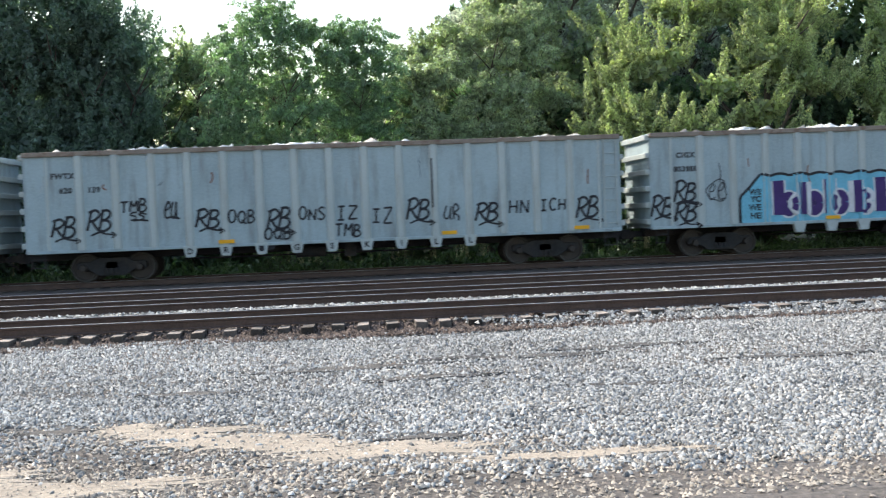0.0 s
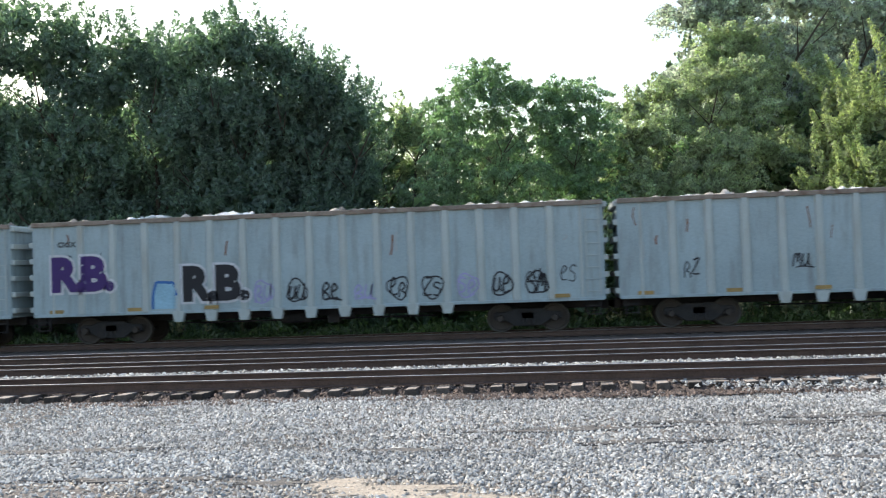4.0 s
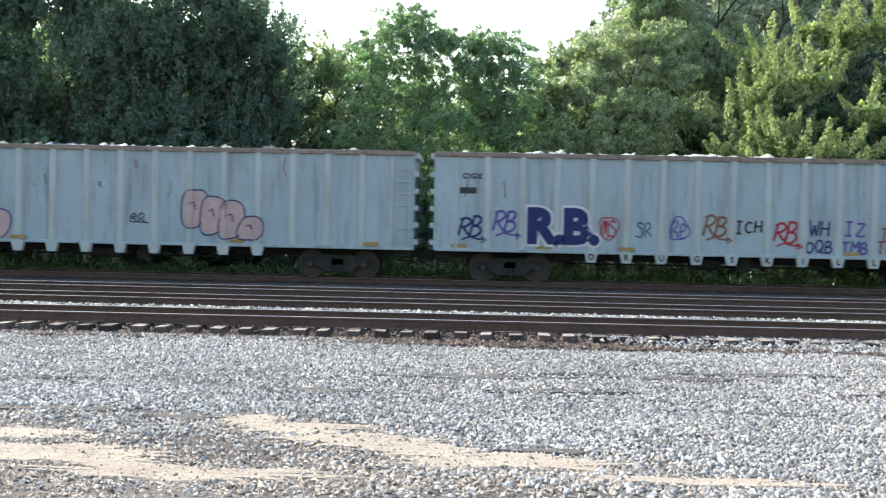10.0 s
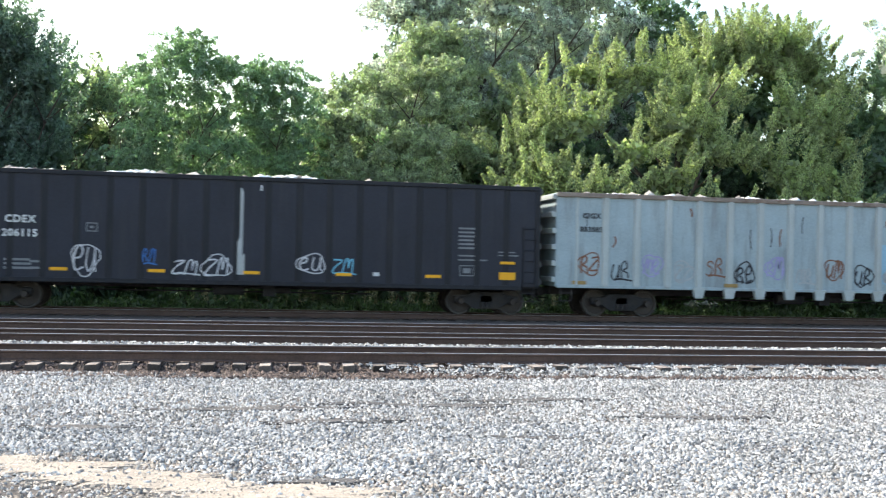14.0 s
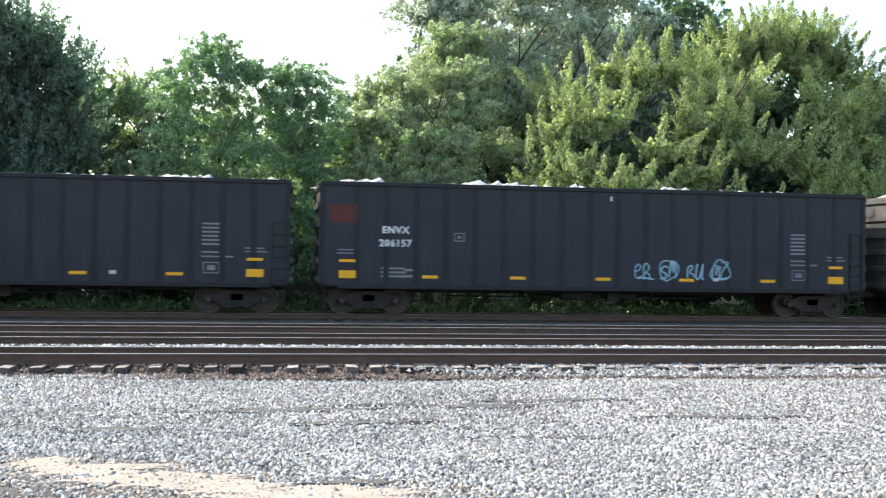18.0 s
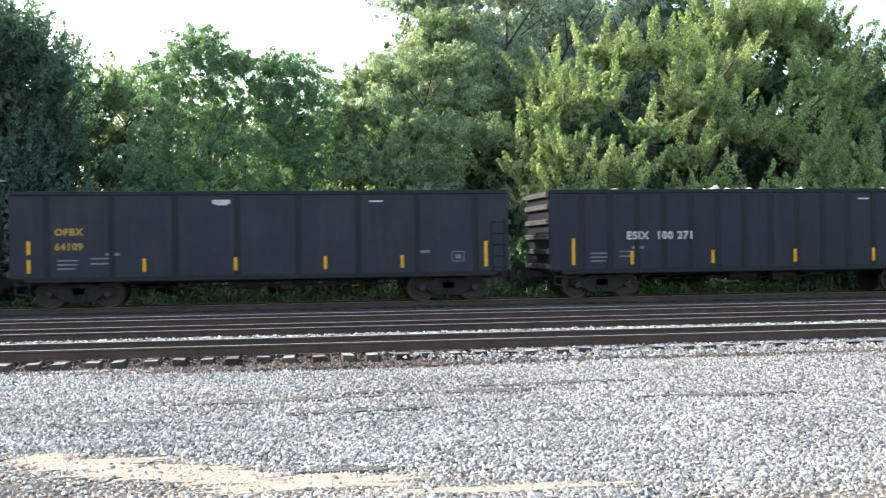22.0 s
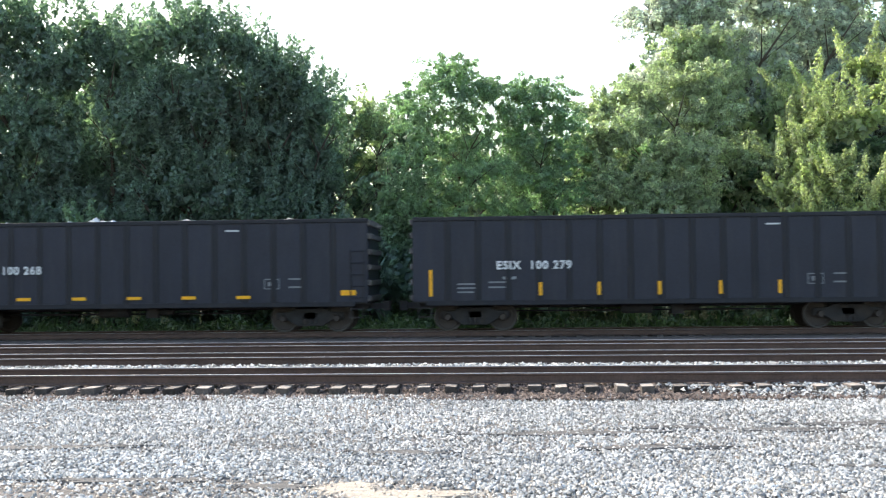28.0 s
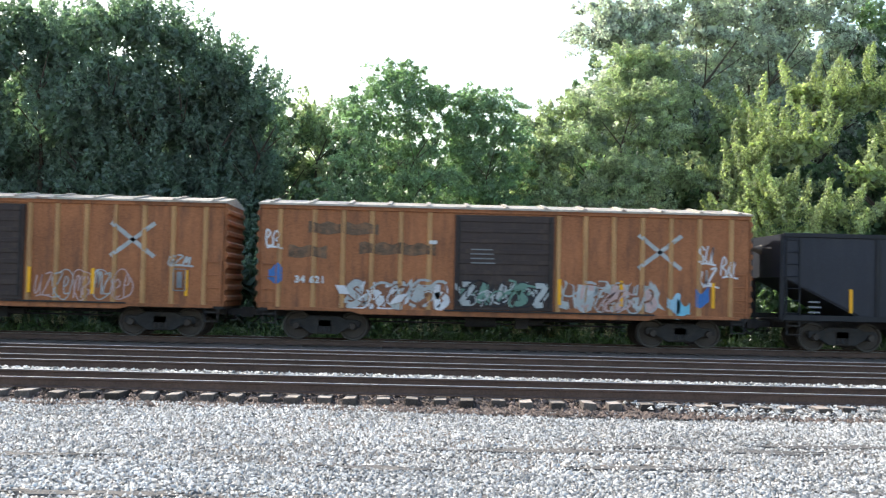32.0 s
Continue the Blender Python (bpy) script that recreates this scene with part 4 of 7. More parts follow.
def black_gondola(kind):
    car = thing("gondola_car", "tall faded black waste gondola car with heaped load", "railcar", "freight train cars")
    L = BLACK_L
    side_pair("side_wall", K_WALL, car, HALF - 0.07)
    side_pair("top_chord", K_CHORD, car, HALF - 0.07)
    side_pair("side_sill", K_SILL, car, HALF - 0.07)
    part("floor_pan", K_FLOOR, None, car)
    for x in K_RIBS:
        share("rib", K_RIB, car, (x, -HALF + 0.05, 0))
        share("rib", K_RIB, car, (x, HALF - 0.05, 0), 180)
    for x, t in ((L / 2, 0), (-L / 2, 180)):
        e = share("end_wall", K_END, car, (x, 0, 0), t)
        for z in (1.15, 1.75, 2.35, 2.95, 3.55, 4.18):
            share("end_rib", K_ENDRIB, e, (0, 0, z))
        for y in (-HALF + 0.08, HALF - 0.06):
            share("corner_post", K_POST, car, (x * 0.995, y, 0))
    share("ladder", K_LADDER, car, (L / 2 - 0.32, -HALF + 0.06, 1.0))
    share("ladder", K_LADDER, car, (-L / 2 + 0.32, HALF - 0.06, 1.0), 180)
    a, b = K_LOADS[kind]
    tagged(part("load", a, None, car, "heaped loose waste"), kind="stuff")
    tagged(part("bagged_waste", b, None, car, "pale plastic bags and sheets"), kind="stuff")
    running_gear(car, L, 1.65, 0.95)
    brake_rig(car, 0.9)
    for i in range(5):
        reflector(car, surf_k, -L / 2 + 3.35 + i * (L - 6.6) / 4.2, 1.22, 0.52, 0.1)
    for x in (-L / 2 + 0.62, L / 2 - 1.35):
        reflector(car, surf_k, x, 1.2, 0.55, 0.25)
        reflector(car, surf_k, x + 0.02, 1.72, 0.5, 0.09)
        bars(car, surf_k, x - 0.05, 2.1, 0.85, 2, M_DIM, 3, 0.04, 0.11)
    bars(car, surf_k, -L / 2 + 2.0, 1.5, 0.9, 3, M_DIM, 5, 0.07, 0.13)
    bars(car, surf_k, -L / 2 + 2.75, 1.45, 0.5, 2, M_DIM, 6, 0.07, 0.2)
    bars(car, surf_k, L / 2 - 2.75, 2.85, 0.8, 6, M_DIM, 7, 0.06, 0.13)
    bars(car, surf_k, L / 2 - 2.75, 1.95, 1.0, 2, M_DIM, 8, 0.05, 0.14)
    frame_box(car, surf_k, L / 2 - 2.7, 1.3, 0.5, 0.36, M_DIM)
    frame_box(car, surf_k, -L / 2 + 4.4, 2.45, 0.34, 0.28, M_DIM)
    bars(car, surf_k, -L / 2 + 9.72, 3.9, 0.09, 1, M_WHITE, 9, 0.17, 0.1)
    bars(car, surf_k, -L / 2 + 13.4, 1.24, 0.25, 1, M_WHITE, 10, 0.12, 0.1)
    return car


# ---- low black gondola, plain (L) or ribbed (M)
def low_gondola(ribbed, heap, upright=False, plain=False):
    car = thing("gondola_car", "low dull black gondola car with %s sides" % ("ribbed" if ribbed else "smooth"), "railcar", "freight train cars")
    L = LOW_L
    tag = "ribbed" if ribbed else "smooth"
    me = LOWS[tag]
    side_pair("side_wall", me["wall"], car, HALF - 0.07)
    side_pair("top_chord", me["chord"], car, HALF - 0.07)
    side_pair("side_sill", me["sill"], car, HALF - 0.07)
    part("floor_pan", me["floor"], None, car)
    for x in L_RIBS if ribbed else L_RIBS[::2]:
        share("rib", me["rib"], car, (x, -HALF + 0.05, 0))
        share("rib", me["rib"], car, (x, HALF - 0.05, 0), 180)
    for x, t in ((L / 2, 0), (-L / 2, 180)):
        e = share("end_wall", me["end"], car, (x, 0, 0), t)
        for z in (1.1, 1.6, 2.1, 2.6, 3.1, 3.52):
            share("end_rib", me["endrib"], e, (0, 0, z))
    share("ladder", L_LADDER, car, (L / 2 - 0.32, -HALF + 0.06, 1.0))
    share("ladder", L_LADDER, car, (-L / 2 + 0.32, HALF - 0.06, 1.0), 180)
    tagged(part("load", L_LOADS[heap][0], None, car, "dark loose load"), kind="stuff")
    if heap:
        tagged(part("bagged_waste", L_LOADS[heap][1], None, car, "pale plastic sheets"), kind="stuff")
    running_gear(car, L, 1.95, 0.95)
    brake_rig(car, 0.9)
    if plain:
        part("ledge", boxes("ledge", M_BLACK_RIB, (-L / 2 + 1.9, L / 2 - 1.4, -HALF - 0.02, -HALF + 0.06, 2.6, 2.66), bevel=0.008), None, car)
    elif upright:
        spots = ((0.75, 0.9), (2.8, 0.45), (5.7, 0.45), (8.7, 0.45), (11.65, 0.45), (14.9, 0.7)) if upright == 2 else ((0.5, 0.85), (4.0, 0.42), (5.85, 0.42), (7.75, 0.42), (9.65, 0.42), (11.5, 0.42), (15.05, 0.85))
        for x, h in spots:
            reflector(car, surf_l, -L / 2 + x, 1.14, 0.1, h)
    elif ribbed:
        for x in (4.2, 6.05, 7.9, 9.7, 11.5):
            reflector(car, surf_l, -L / 2 + x, 1.12, 0.46, 0.1)
        for x in (0.15, L - 0.85):
            reflector(car, surf_l, -L / 2 + x, 1.2, 0.48, 0.17)
    else:
        for x, h in ((3.98, 0.42), (6.8, 0.42), (9.65, 0.42), (12.15, 0.42), (14.95, 0.85)):
            reflector(car, surf_l, -L / 2 + x, 1.14, 0.1, h)
        for z in (1.14, 1.72):
            reflector(car, surf_l, -L / 2 + 0.5, z, 0.1, 0.42)
    if ribbed:
        frame_box(car, surf_l, L / 2 - 3.35, 1.42, 0.5, 0.34, M_DIM)
        bars(car, surf_l, L / 2 - 2.55, 1.72, 0.6, 2, M_DIM, 3, 0.05, 0.26)
    else:
        frame_box(car, surf_l, L / 2 - 1.9, 1.32, 0.42, 0.34, M_DIM)
        bars(car, surf_l, L / 2 - 2.95, 1.62, 0.45, 1, M_DIM, 3, 0.09, 0.2)
    bars(car, surf_l, -L / 2 + 2.4, 1.55, 0.9, 2, M_DIM, 4, 0.05, 0.16)
    bars(car, surf_l, -L / 2 + 2.85, 1.66, 0.5, 1, M_DIM, 5, 0.09, 0.16)
    bars(car, surf_l, -L / 2 + 1.4, 1.5, 0.8, 3, M_DIM, 9, 0.05, 0.13)
    bars(car, surf_l, L / 2 - 4.6, 3.3, 0.5, 1, M_WHITE, 5, 0.05, 0.16)
    return car


L_RIBS = [-LOW_L / 2 + 1.1 + i * (LOW_L - 2.2) / 14 for i in range(15)]
surf_l = lambda x: -HALF + (0.0 if any(abs(x - r) < 0.08 for r in L_RIBS) else 0.045)
LOWS = {}
for tag_, m_, dep_ in (("ribbed", M_BLACK, 0.035), ("smooth", M_BROWNBLACK, 0.03)):
    LOWS[tag_] = dict(
        wall=boxes("side_wall", m_, (-LOW_L / 2, LOW_L / 2, -0.02, 0.03, 0.98, 3.56)),
        chord=boxes("top_chord", M_BLACK_RIB, (-LOW_L / 2, LOW_L / 2, -0.06, 0.08, 3.55, 3.68), bevel=0.015),
        sill=boxes("side_sill", M_BLACK_RIB, (-LOW_L / 2 + 0.4, LOW_L / 2 - 0.4, -0.05, 0.05, 0.84, 1.0), bevel=0.01),
        floor=boxes("floor_pan", M_UNDER, (-LOW_L / 2, LOW_L / 2, -1.48, 1.48, 0.92, 1.02)),
        rib=hat(0.2, 0.13, dep_, 1.0, 3.56, M_BLACK_RIB),
        end=boxes("end_wall", m_, (-0.03, 0.03, -1.5, 1.5, 0.98, 3.66)),
        endrib=boxes("end_rib", M_LITEND, (0.02, 0.12, -1.52, 1.52, -0.09, 0.09), bevel=0.02))
L_LADDER = ladder_mesh(1.7, 5, 0.42, M_BLACK_RIB)
L_LOADS = [load_mesh(LOW_L, 3.25, 50, 0.1, 0.1), load_mesh(LOW_L, 3.6, 51, 0.2, 0.35)]


# ---- boxcars
def boxcar_kit(paint_m, door_m, ribs, door, post_m):
    L = BOX_L
    kit = dict(door=door, ribs=ribs)
    kit["wall"] = boxes("side_wall", paint_m, (-L / 2, L / 2, -0.02, 0.03, 1.0, 4.16))
    bm = bmesh.new()
    prism(bm, [(-L / 2 + 0.3, 1.04), (L / 2 - 0.3, 1.04), (L / 2 - 0.3, 0.94), (L / 2 - 2.9, 0.94), (L / 2 - 3.2, 0.86), (-L / 2 + 3.2, 0.86), (-L / 2 + 2.9, 0.94), (-L / 2 + 0.3, 0.94)], 1, -0.06, 0.06)
    kit["sill"] = finish(bm, "side_sill", paint_m, 0.01)
    kit["post"] = hat(0.17, 0.1, 0.07, 1.04, 4.1, post_m, "side_post")
    kit["chord"] = boxes("eave", paint_m, (-L / 2, L / 2, -0.07, 0.05, 4.1, 4.24), bevel=0.015)
    a, b = door
    dims = [(a, b, -0.1, -0.02, 1.08, 4.05)]
    kit["slat"] = boxes("door_corrugation", door_m, (a + 0.02, b - 0.02, -0.125, -0.1, 0, 0.14), bevel=0.008)
    kit["doorm"] = boxes("door", door_m, *dims, bevel=0.008)
    bm = bmesh.new()
    tube(bm, (0, -0.16, 1.2), (0, -0.16, 4.0), 0.025, 6)
    kit["bars"] = finish(bm, "lock_rod", M_UNDER)
    bm = bmesh.new()
    prism(bm, [(-1.64, 4.22), (-1.64, 4.28), (0, 4.5), (1.64, 4.28), (1.64, 4.22)], 0, -L / 2 - 0.05, L / 2 + 0.05)
    kit["roof"] = finish(bm, "roof", M_ROOF)
    bm = bmesh.new()
    prism(bm, [(-1.66, 4.27), (-1.66, 4.33), (0, 4.55), (1.66, 4.33), (1.66, 4.27)], 0, -0.06, 0.06)
    kit["seam"] = finish(bm, "roof_seam", M_ROOF)
    bm = bmesh.new()
    box(bm, -0.03, 0.03, -1.52, 1.52, 1.0, 4.22)
    kit["end"] = finish(bm, "end_wall", paint_m)
    bm = bmesh.new()
    prism(bm, [(0.02, -0.12), (0.1, -0.05), (0.1, 0.05), (0.02, 0.12)], 1, -1.48, 1.48)
    bm.verts.ensure_lookup_table()
    kit["corr"] = finish(bm, "end_corrugation", paint_m)
    kit["floor"] = boxes("floor_pan", M_UNDER, (-L / 2, L / 2, -1.5, 1.5, 0.92, 1.02))
    kit["ladder"] = ladder_mesh(1.4, 4, 0.45, paint_m)
    bm = bmesh.new()
    box(bm, a - 0.3, b + 3.2, -0.12, -0.04, 1.02, 1.07)
    kit["track"] = finish(bm, "door_track", M_UNDER)
    return kit


def boxcar(kit, label):
    car = thing("boxcar", label, "railcar", "freight train cars")
    L = BOX_L
    y = HALF - 0.1
    side_pair("side_wall", kit["wall"], car, y)
    side_pair("side_sill", kit["sill"], car, y)
    side_pair("eave", kit["chord"], car, y)
    for x in kit["ribs"]:
        share("side_post", kit["post"], car, (x, -y - 0.02, 0))
        share("side_post", kit["post"], car, (-x, y + 0.02, 0), 180)
    for yy, t in ((-y, 0), (y, 180)):
        d = share("door", kit["doorm"], car, (0, yy, 0), t, "dark sliding door")
        for x in (kit["door"][0] + 0.12, kit["door"][1] - 0.12):
            share("lock_rod", kit["bars"], d, (x, 0, 0))
        for i in range(9):
            share("door_corrugation", kit["slat"], d, (0, 0, 1.2 + i * 0.33))
        share("door_track", kit["track"], car, (0, yy, 0), t)
    part("roof", kit["roof"], None, car, "bright galvanized roof")
    for i in range(13):
        share("roof_seam", kit["seam"], car, (-L / 2 + 0.35 + i * (L - 0.7) / 12, 0, 0))
    for x, t in ((L / 2, 0), (-L / 2, 180)):
        e = share("end_wall", kit["end"], car, (x, 0, 0), t)
        for i in range(9):
            share("end_corrugation", kit["corr"], e, (0, 0, 1.25 + i * 0.34))
    part("floor_pan", kit["floor"], None, car)
    share("ladder", kit["ladder"], car, (-L / 2 + 0.32, -y - 0.02, 1.05))
    share("ladder", kit["ladder"], car, (L / 2 - 0.32, -y - 0.02, 1.05))
    share("ladder", kit["ladder"], car, (-L / 2 + 0.32, y + 0.02, 1.05), 180)
    running_gear(car, L, 2.05, 1.0)
    brake_rig(car, 0.9)
    return car


Y_POSTS = [-BOX_L / 2 + v for v in (0.62, 1.72, 2.72, 3.85, 4.75, 5.75, 9.45, 10.35, 11.25, 12.35, 13.4, 14.3, 14.85)]
O_POSTS = [-BOX_L / 2 + v for v in (0.62, 1.7, 2.6, 3.5, 4.4, 5.3, 9.35, 10.2, 11.1, 12.0, 12.9, 13.8, 14.8)]
Y_KIT = boxcar_kit(M_YELLOW, M_DOOR, Y_POSTS, (-BOX_L / 2 + 6.0, -BOX_L / 2 + 9.05), M_YELLOW)
R_KIT = boxcar_kit(M_RUSTRED, M_DOOR_BROWN, O_POSTS, (-BOX_L / 2 + 6.1, -BOX_L / 2 + 9.2), M_RUSTPOST)
O_KIT = boxcar_kit(M_ORANGE, M_DOOR_BROWN, O_POSTS, (-BOX_L / 2 + 6.1, -BOX_L / 2 + 9.2), M_ORANGE_POST)


def in_door(kit, x):
    return kit["door"][0] <= x <= kit["door"][1]


def surf_of(kit):
    posts = kit["ribs"]
    return lambda x: -HALF - 0.03 if in_door(kit, x) else (-HALF - 0.0 if any(abs(x - r) < 0.06 for r in posts) else -HALF + 0.07)


surf_y, surf_o = surf_of(Y_KIT), surf_of(O_KIT)


def emblem(car, surf, big=1.0):
    """The maker's emblem as plain shapes: a slanted outline and a row of dark bars, and a small crossed mark by the far end."""
    x0 = -BOX_L / 2
    bm = bmesh.new()
    loop = [(1.15, 2.94), (1.8, 2.94), (1.98, 3.42), (2.42, 3.42), (2.42, 3.2), (2.92, 3.2), (3.1, 3.56), (1.38, 3.56), (1.15, 2.94)]
    for (a, b), (c, d) in zip(loop, loop[1:]):
        n = max(2, int(math.hypot(c - a, d - b) / 0.08))
        ribbon(bm, [(x0 + a + (c - a) * k / n, b + (d - b) * k / n) for k in range(n + 1)], 0.045, surf, 0.005, 1)
    paint(car, bm, "black", "emblem", "slanted black outline emblem")
    bm = bmesh.new()
    for a, z, w in ((1.05, 3.62, 0.3), (2.08, 3.62, 0.34), (2.98, 3.62, 0.16), (3.9, 3.64, 0.16), (3.72, 3.22, 0.36), (4.62, 3.2, 0.36), (5.12, 3.18, 0.4)):
        y = surf(x0 + a + w / 2) - 0.005
        bm.faces.new([bm.verts.new(p) for p in ((x0 + a, y, z), (x0 + a + w * 0.8, y, z), (x0 + a + w, y, z + 0.24), (x0 + a + w * 0.2, y, z + 0.24))])
    paint(car, bm, "black", "emblem_bars", "dark slanted emblem bars")
    bm = bmesh.new()
    for s in (-1, 1):
        ribbon(bm, [(x0 + 12.25 + s * 0.27, 3.2), (x0 + 12.25, 3.44), (x0 + 12.25 - s * 0.27, 3.68)], 0.08, surf, 0.005, 2)
    paint(car, bm, "white", "crossed_mark", "small white crossed mark")
    bars(car, surf, x0 + 11.2, 3.45, 0.55, 2, M_DARKTEXT, 2, 0.07, 0.16)
    bars(car, surf, x0 + 13.0, 3.43, 0.6, 2, M_DARKTEXT, 4, 0.07, 0.16)


def yellow_boxcar():
    car = boxcar(Y_KIT, "dulled yellow boxcar with a dark sliding door and graffiti")
    emblem(car, surf_y)
    x0 = -BOX_L / 2
    for x, h in ((0.95, 0.95), (3.85, 0.5), (5.45, 0.5), (9.35, 0.5), (11.4, 0.5), (14.1, 1.0)):
        reflector(car, surf_y, x0 + x, 1.3, 0.1, h)
    bars(car, surf_y, x0 + 5.2, 2.3, 0.35, 1, M_WHITE, 3, 0.18, 0.1)
    bars(car, surf_y, x0 + 6.9, 3.25, 0.6, 1, M_DIM, 3, 0.05, 0.1)
    bars(car, surf_y, x0 + 6.6, 2.4, 0.7, 3, M_DIM, 5, 0.05, 0.12)
    bars(car, surf_y, x0 + 6.6, 1.5, 0.6, 2, M_DIM, 6, 0.05, 0.3)
    return car


def orange_boxcar(kit, label):
    car = boxcar(kit, label)
    x0 = -BOX_L / 2
    bm = bmesh.new()
    for s in (-1, 1):
        ribbon(bm, [(x0 + 12.55 + s * 0.68, 2.5), (x0 + 12.55, 3.02), (x0 + 12.55 - s * 0.68, 3.55)], 0.13, surf_o, 0.005, 4)
    paint(car, bm, "silver", "crossed_mark", "faded pale crossed emblem")
    for x in (9.35, 11.3, 14.2):
        reflector(car, surf_o, x0 + x, 1.3, 0.1, 0.8)
    bars(car, surf_o, x0 + 5.3, 3.1, 0.35, 1, M_WHITE, 3, 0.12, 0.1)
    bars(car, surf_o, x0 + 6.6, 2.95, 0.8, 4, M_DIM, 5, 0.04, 0.14)
    return car


# ---- black hopper
def hopper_car():
    car = thing("hopper_car", "black open hopper car with sloping end sheets", "railcar", "freight train cars")
    L = 15.2
    m = M_BLACK
    def body():
        bm = bmesh.new()
        prism(bm, [(-L / 2, 2.35), (-L / 2, 3.62), (L / 2, 3.62), (L / 2, 2.35), (L / 2 - 2.6, 1.1), (-L / 2 + 2.6, 1.1)], 1, -0.02, 0.03)
        return finish(bm, "side_wall", m)
    side_pair("side_wall", body(), car, HALF - 0.07)
    side_pair("top_chord", boxes("top_chord", M_BLACK_RIB, (-L / 2, L / 2, -0.06, 0.06, 3.6, 3.74), bevel=0.015), car, HALF - 0.07)
    side_pair("side_sill", boxes("side_sill", M_BLACK_RIB, (-L / 2, L / 2, -0.05, 0.05, 0.98, 1.16), bevel=0.01), car, HALF - 0.07)
    for x, t in ((L / 2, 0), (-L / 2, 180)):
        bm = bmesh.new()
        prism(bm, [(0.0, 3.7), (0.06, 3.7), (0.06, 2.35), (-2.55, 1.05), (-2.6, 1.1), (0.0, 2.4)], 1, -1.5, 1.5)
        part("end_sheet", finish(bm, "end_sheet", m), None, car).matrix_basis = pose(x, 0, 0, 0, 0, t)
        for y in (-1.45, 1.45):
            part("corner_post", boxes("corner_post", M_BLACK_RIB, (x - 0.08, x + 0.08, y - 0.06, y + 0.06, 1.0, 3.7)), None, car)
        part("end_platform", boxes("end_platform", M_UNDER, (min(x, x * 0.87), max(x, x * 0.87), -1.45, 1.45, 0.92, 1.0)), None, car)
    for i in range(9):
        x = -L / 2 + 3.0 + i * (L - 6.0) / 8
        share("rib", hat(0.2, 0.13, 0.06, 1.16, 3.6, M_BLACK_RIB), car, (x, -HALF + 0.05, 0))
    for x in (-2.6, 0.0, 2.6):
        bm = bmesh.new()
        prism(bm, [(x - 1.25, 1.1), (x + 1.25, 1.1), (x + 0.45, 0.42), (x - 0.45, 0.42)], 1, -1.3, 1.3)
        part("hopper_bay", bm, m, car)
    lad = ladder_mesh(2.5, 7, 0.42, M_BLACK_RIB)
    share("ladder", lad, car, (-L / 2 + 0.3, -HALF + 0.05, 1.1))
    share("ladder", lad, car, (L / 2 - 0.3, -HALF + 0.05, 1.1))
    part("load", load_mesh(L, 3.4, 70, 0.1, 0.05)[0], None, car, "dark loose load")
    running_gear(car, L, 2.1, 1.0)
    f = lambda x: -HALF + 0.04
    for x in (-L / 2 + 2.1, -L / 2 + 5.4, 2.5):
        reflector(car, f, x, 1.25, 0.1, 0.75)
    bars(car, f, -L / 2 + 0.8, 1.55, 0.5, 3, M_DIM, 3, 0.05, 0.16)
    bars(car, f, -L / 2 + 3.4, 1.4, 0.5, 2, M_DIM, 4, 0.05, 0.2)
    return car


# ---------------------------------------------------------------- the train, front to back
# kind, near-left end along the train, reporting mark, number
TRAIN = [
    ("g", -30.1, "", ""), ("g", -9.85, "FWTX", "620139"), ("g", 10.4, "CIGX", "803088"), ("g", 30.6, "FWTX", "620141"), ("g", 50.55, "FWTX", ""), ("g", 70.6, "CIGX", ""),
    ("g", 90.3, "", ""), ("g", 109.75, "FWTX", "620155"), ("k", 130.05, "ENVX", "206206"), ("y", 149.5, "RBOX", ""), ("o", 165.6, "", ""), ("y", 181.85, "RBOX", "40 745"),
    ("g", 198.2, "CIGX", "803194"), ("g", 218.1, "CIGX", ""), ("k", 238.35, "CDEX", "206203"), ("k", 258.2, "ENVX", "206178"), ("g", 277.9, "CIGX", "803113"), ("k", 298.5, "CDEX", "206115"),
    ("g", 318.1, "CIGX", "803085"), ("k", 338.35, "CDEX", ""), ("g", 358.0, "FWTX", "620039"), ("k", 378.2, "ENVX", "206128"), ("k", 398.15, "ENVX", "206157"), ("k", 418.25, "ENVX", "206216"),
    ("k", 438.25, "ENVX", "206293"), ("k", 458.0, "ENVX", "206265"), ("l", 478.0, "OFBX", "64109"), ("m", 495.2, "ESIX", "100 271"), ("l", 512.5, "OFBX", "64050"), ("l", 529.0, "", ""),
    ("m", 546.15, "ESIX", "100 341"), ("m", 562.9, "", ""), ("l", 580.4, "OFBX", "64053"), ("m", 597.95, "ESIX", "100 268"), ("m", 615.2, "ESIX", "100 279"), ("m", 632.75, "ESIX", "100 184"),
    ("y", 649.6, "", ""), ("l", 666.25, "OFBX", "64052"), ("o", 683.65, "", ""), ("o", 700.15, "", ""), ("h", 716.6, "HM", "10"), ("h", 733.0, "HM", "10")]
LENGTH = dict(g=GRAY_L, k=BLACK_L, l=LOW_L, m=LOW_L, y=BOX_L, o=BOX_L, h=15.2)
SURF = dict(g=surf_g, k=surf_k, l=surf_l, m=surf_l, y=surf_y, o=surf_o, h=lambda x: -HALF + 0.04)
wanted = set()
for k, u, mark, num in TRAIN:
    size = dict(g=0.24, k=0.31, l=0.3, m=0.36, y=0.36, o=0.3, h=0.36)[k]
    for s in (mark, num, num[:3], num[3:], mark + "  " + num):
        if s.strip():
            wanted.add((s, size, 0.012, 1.15))
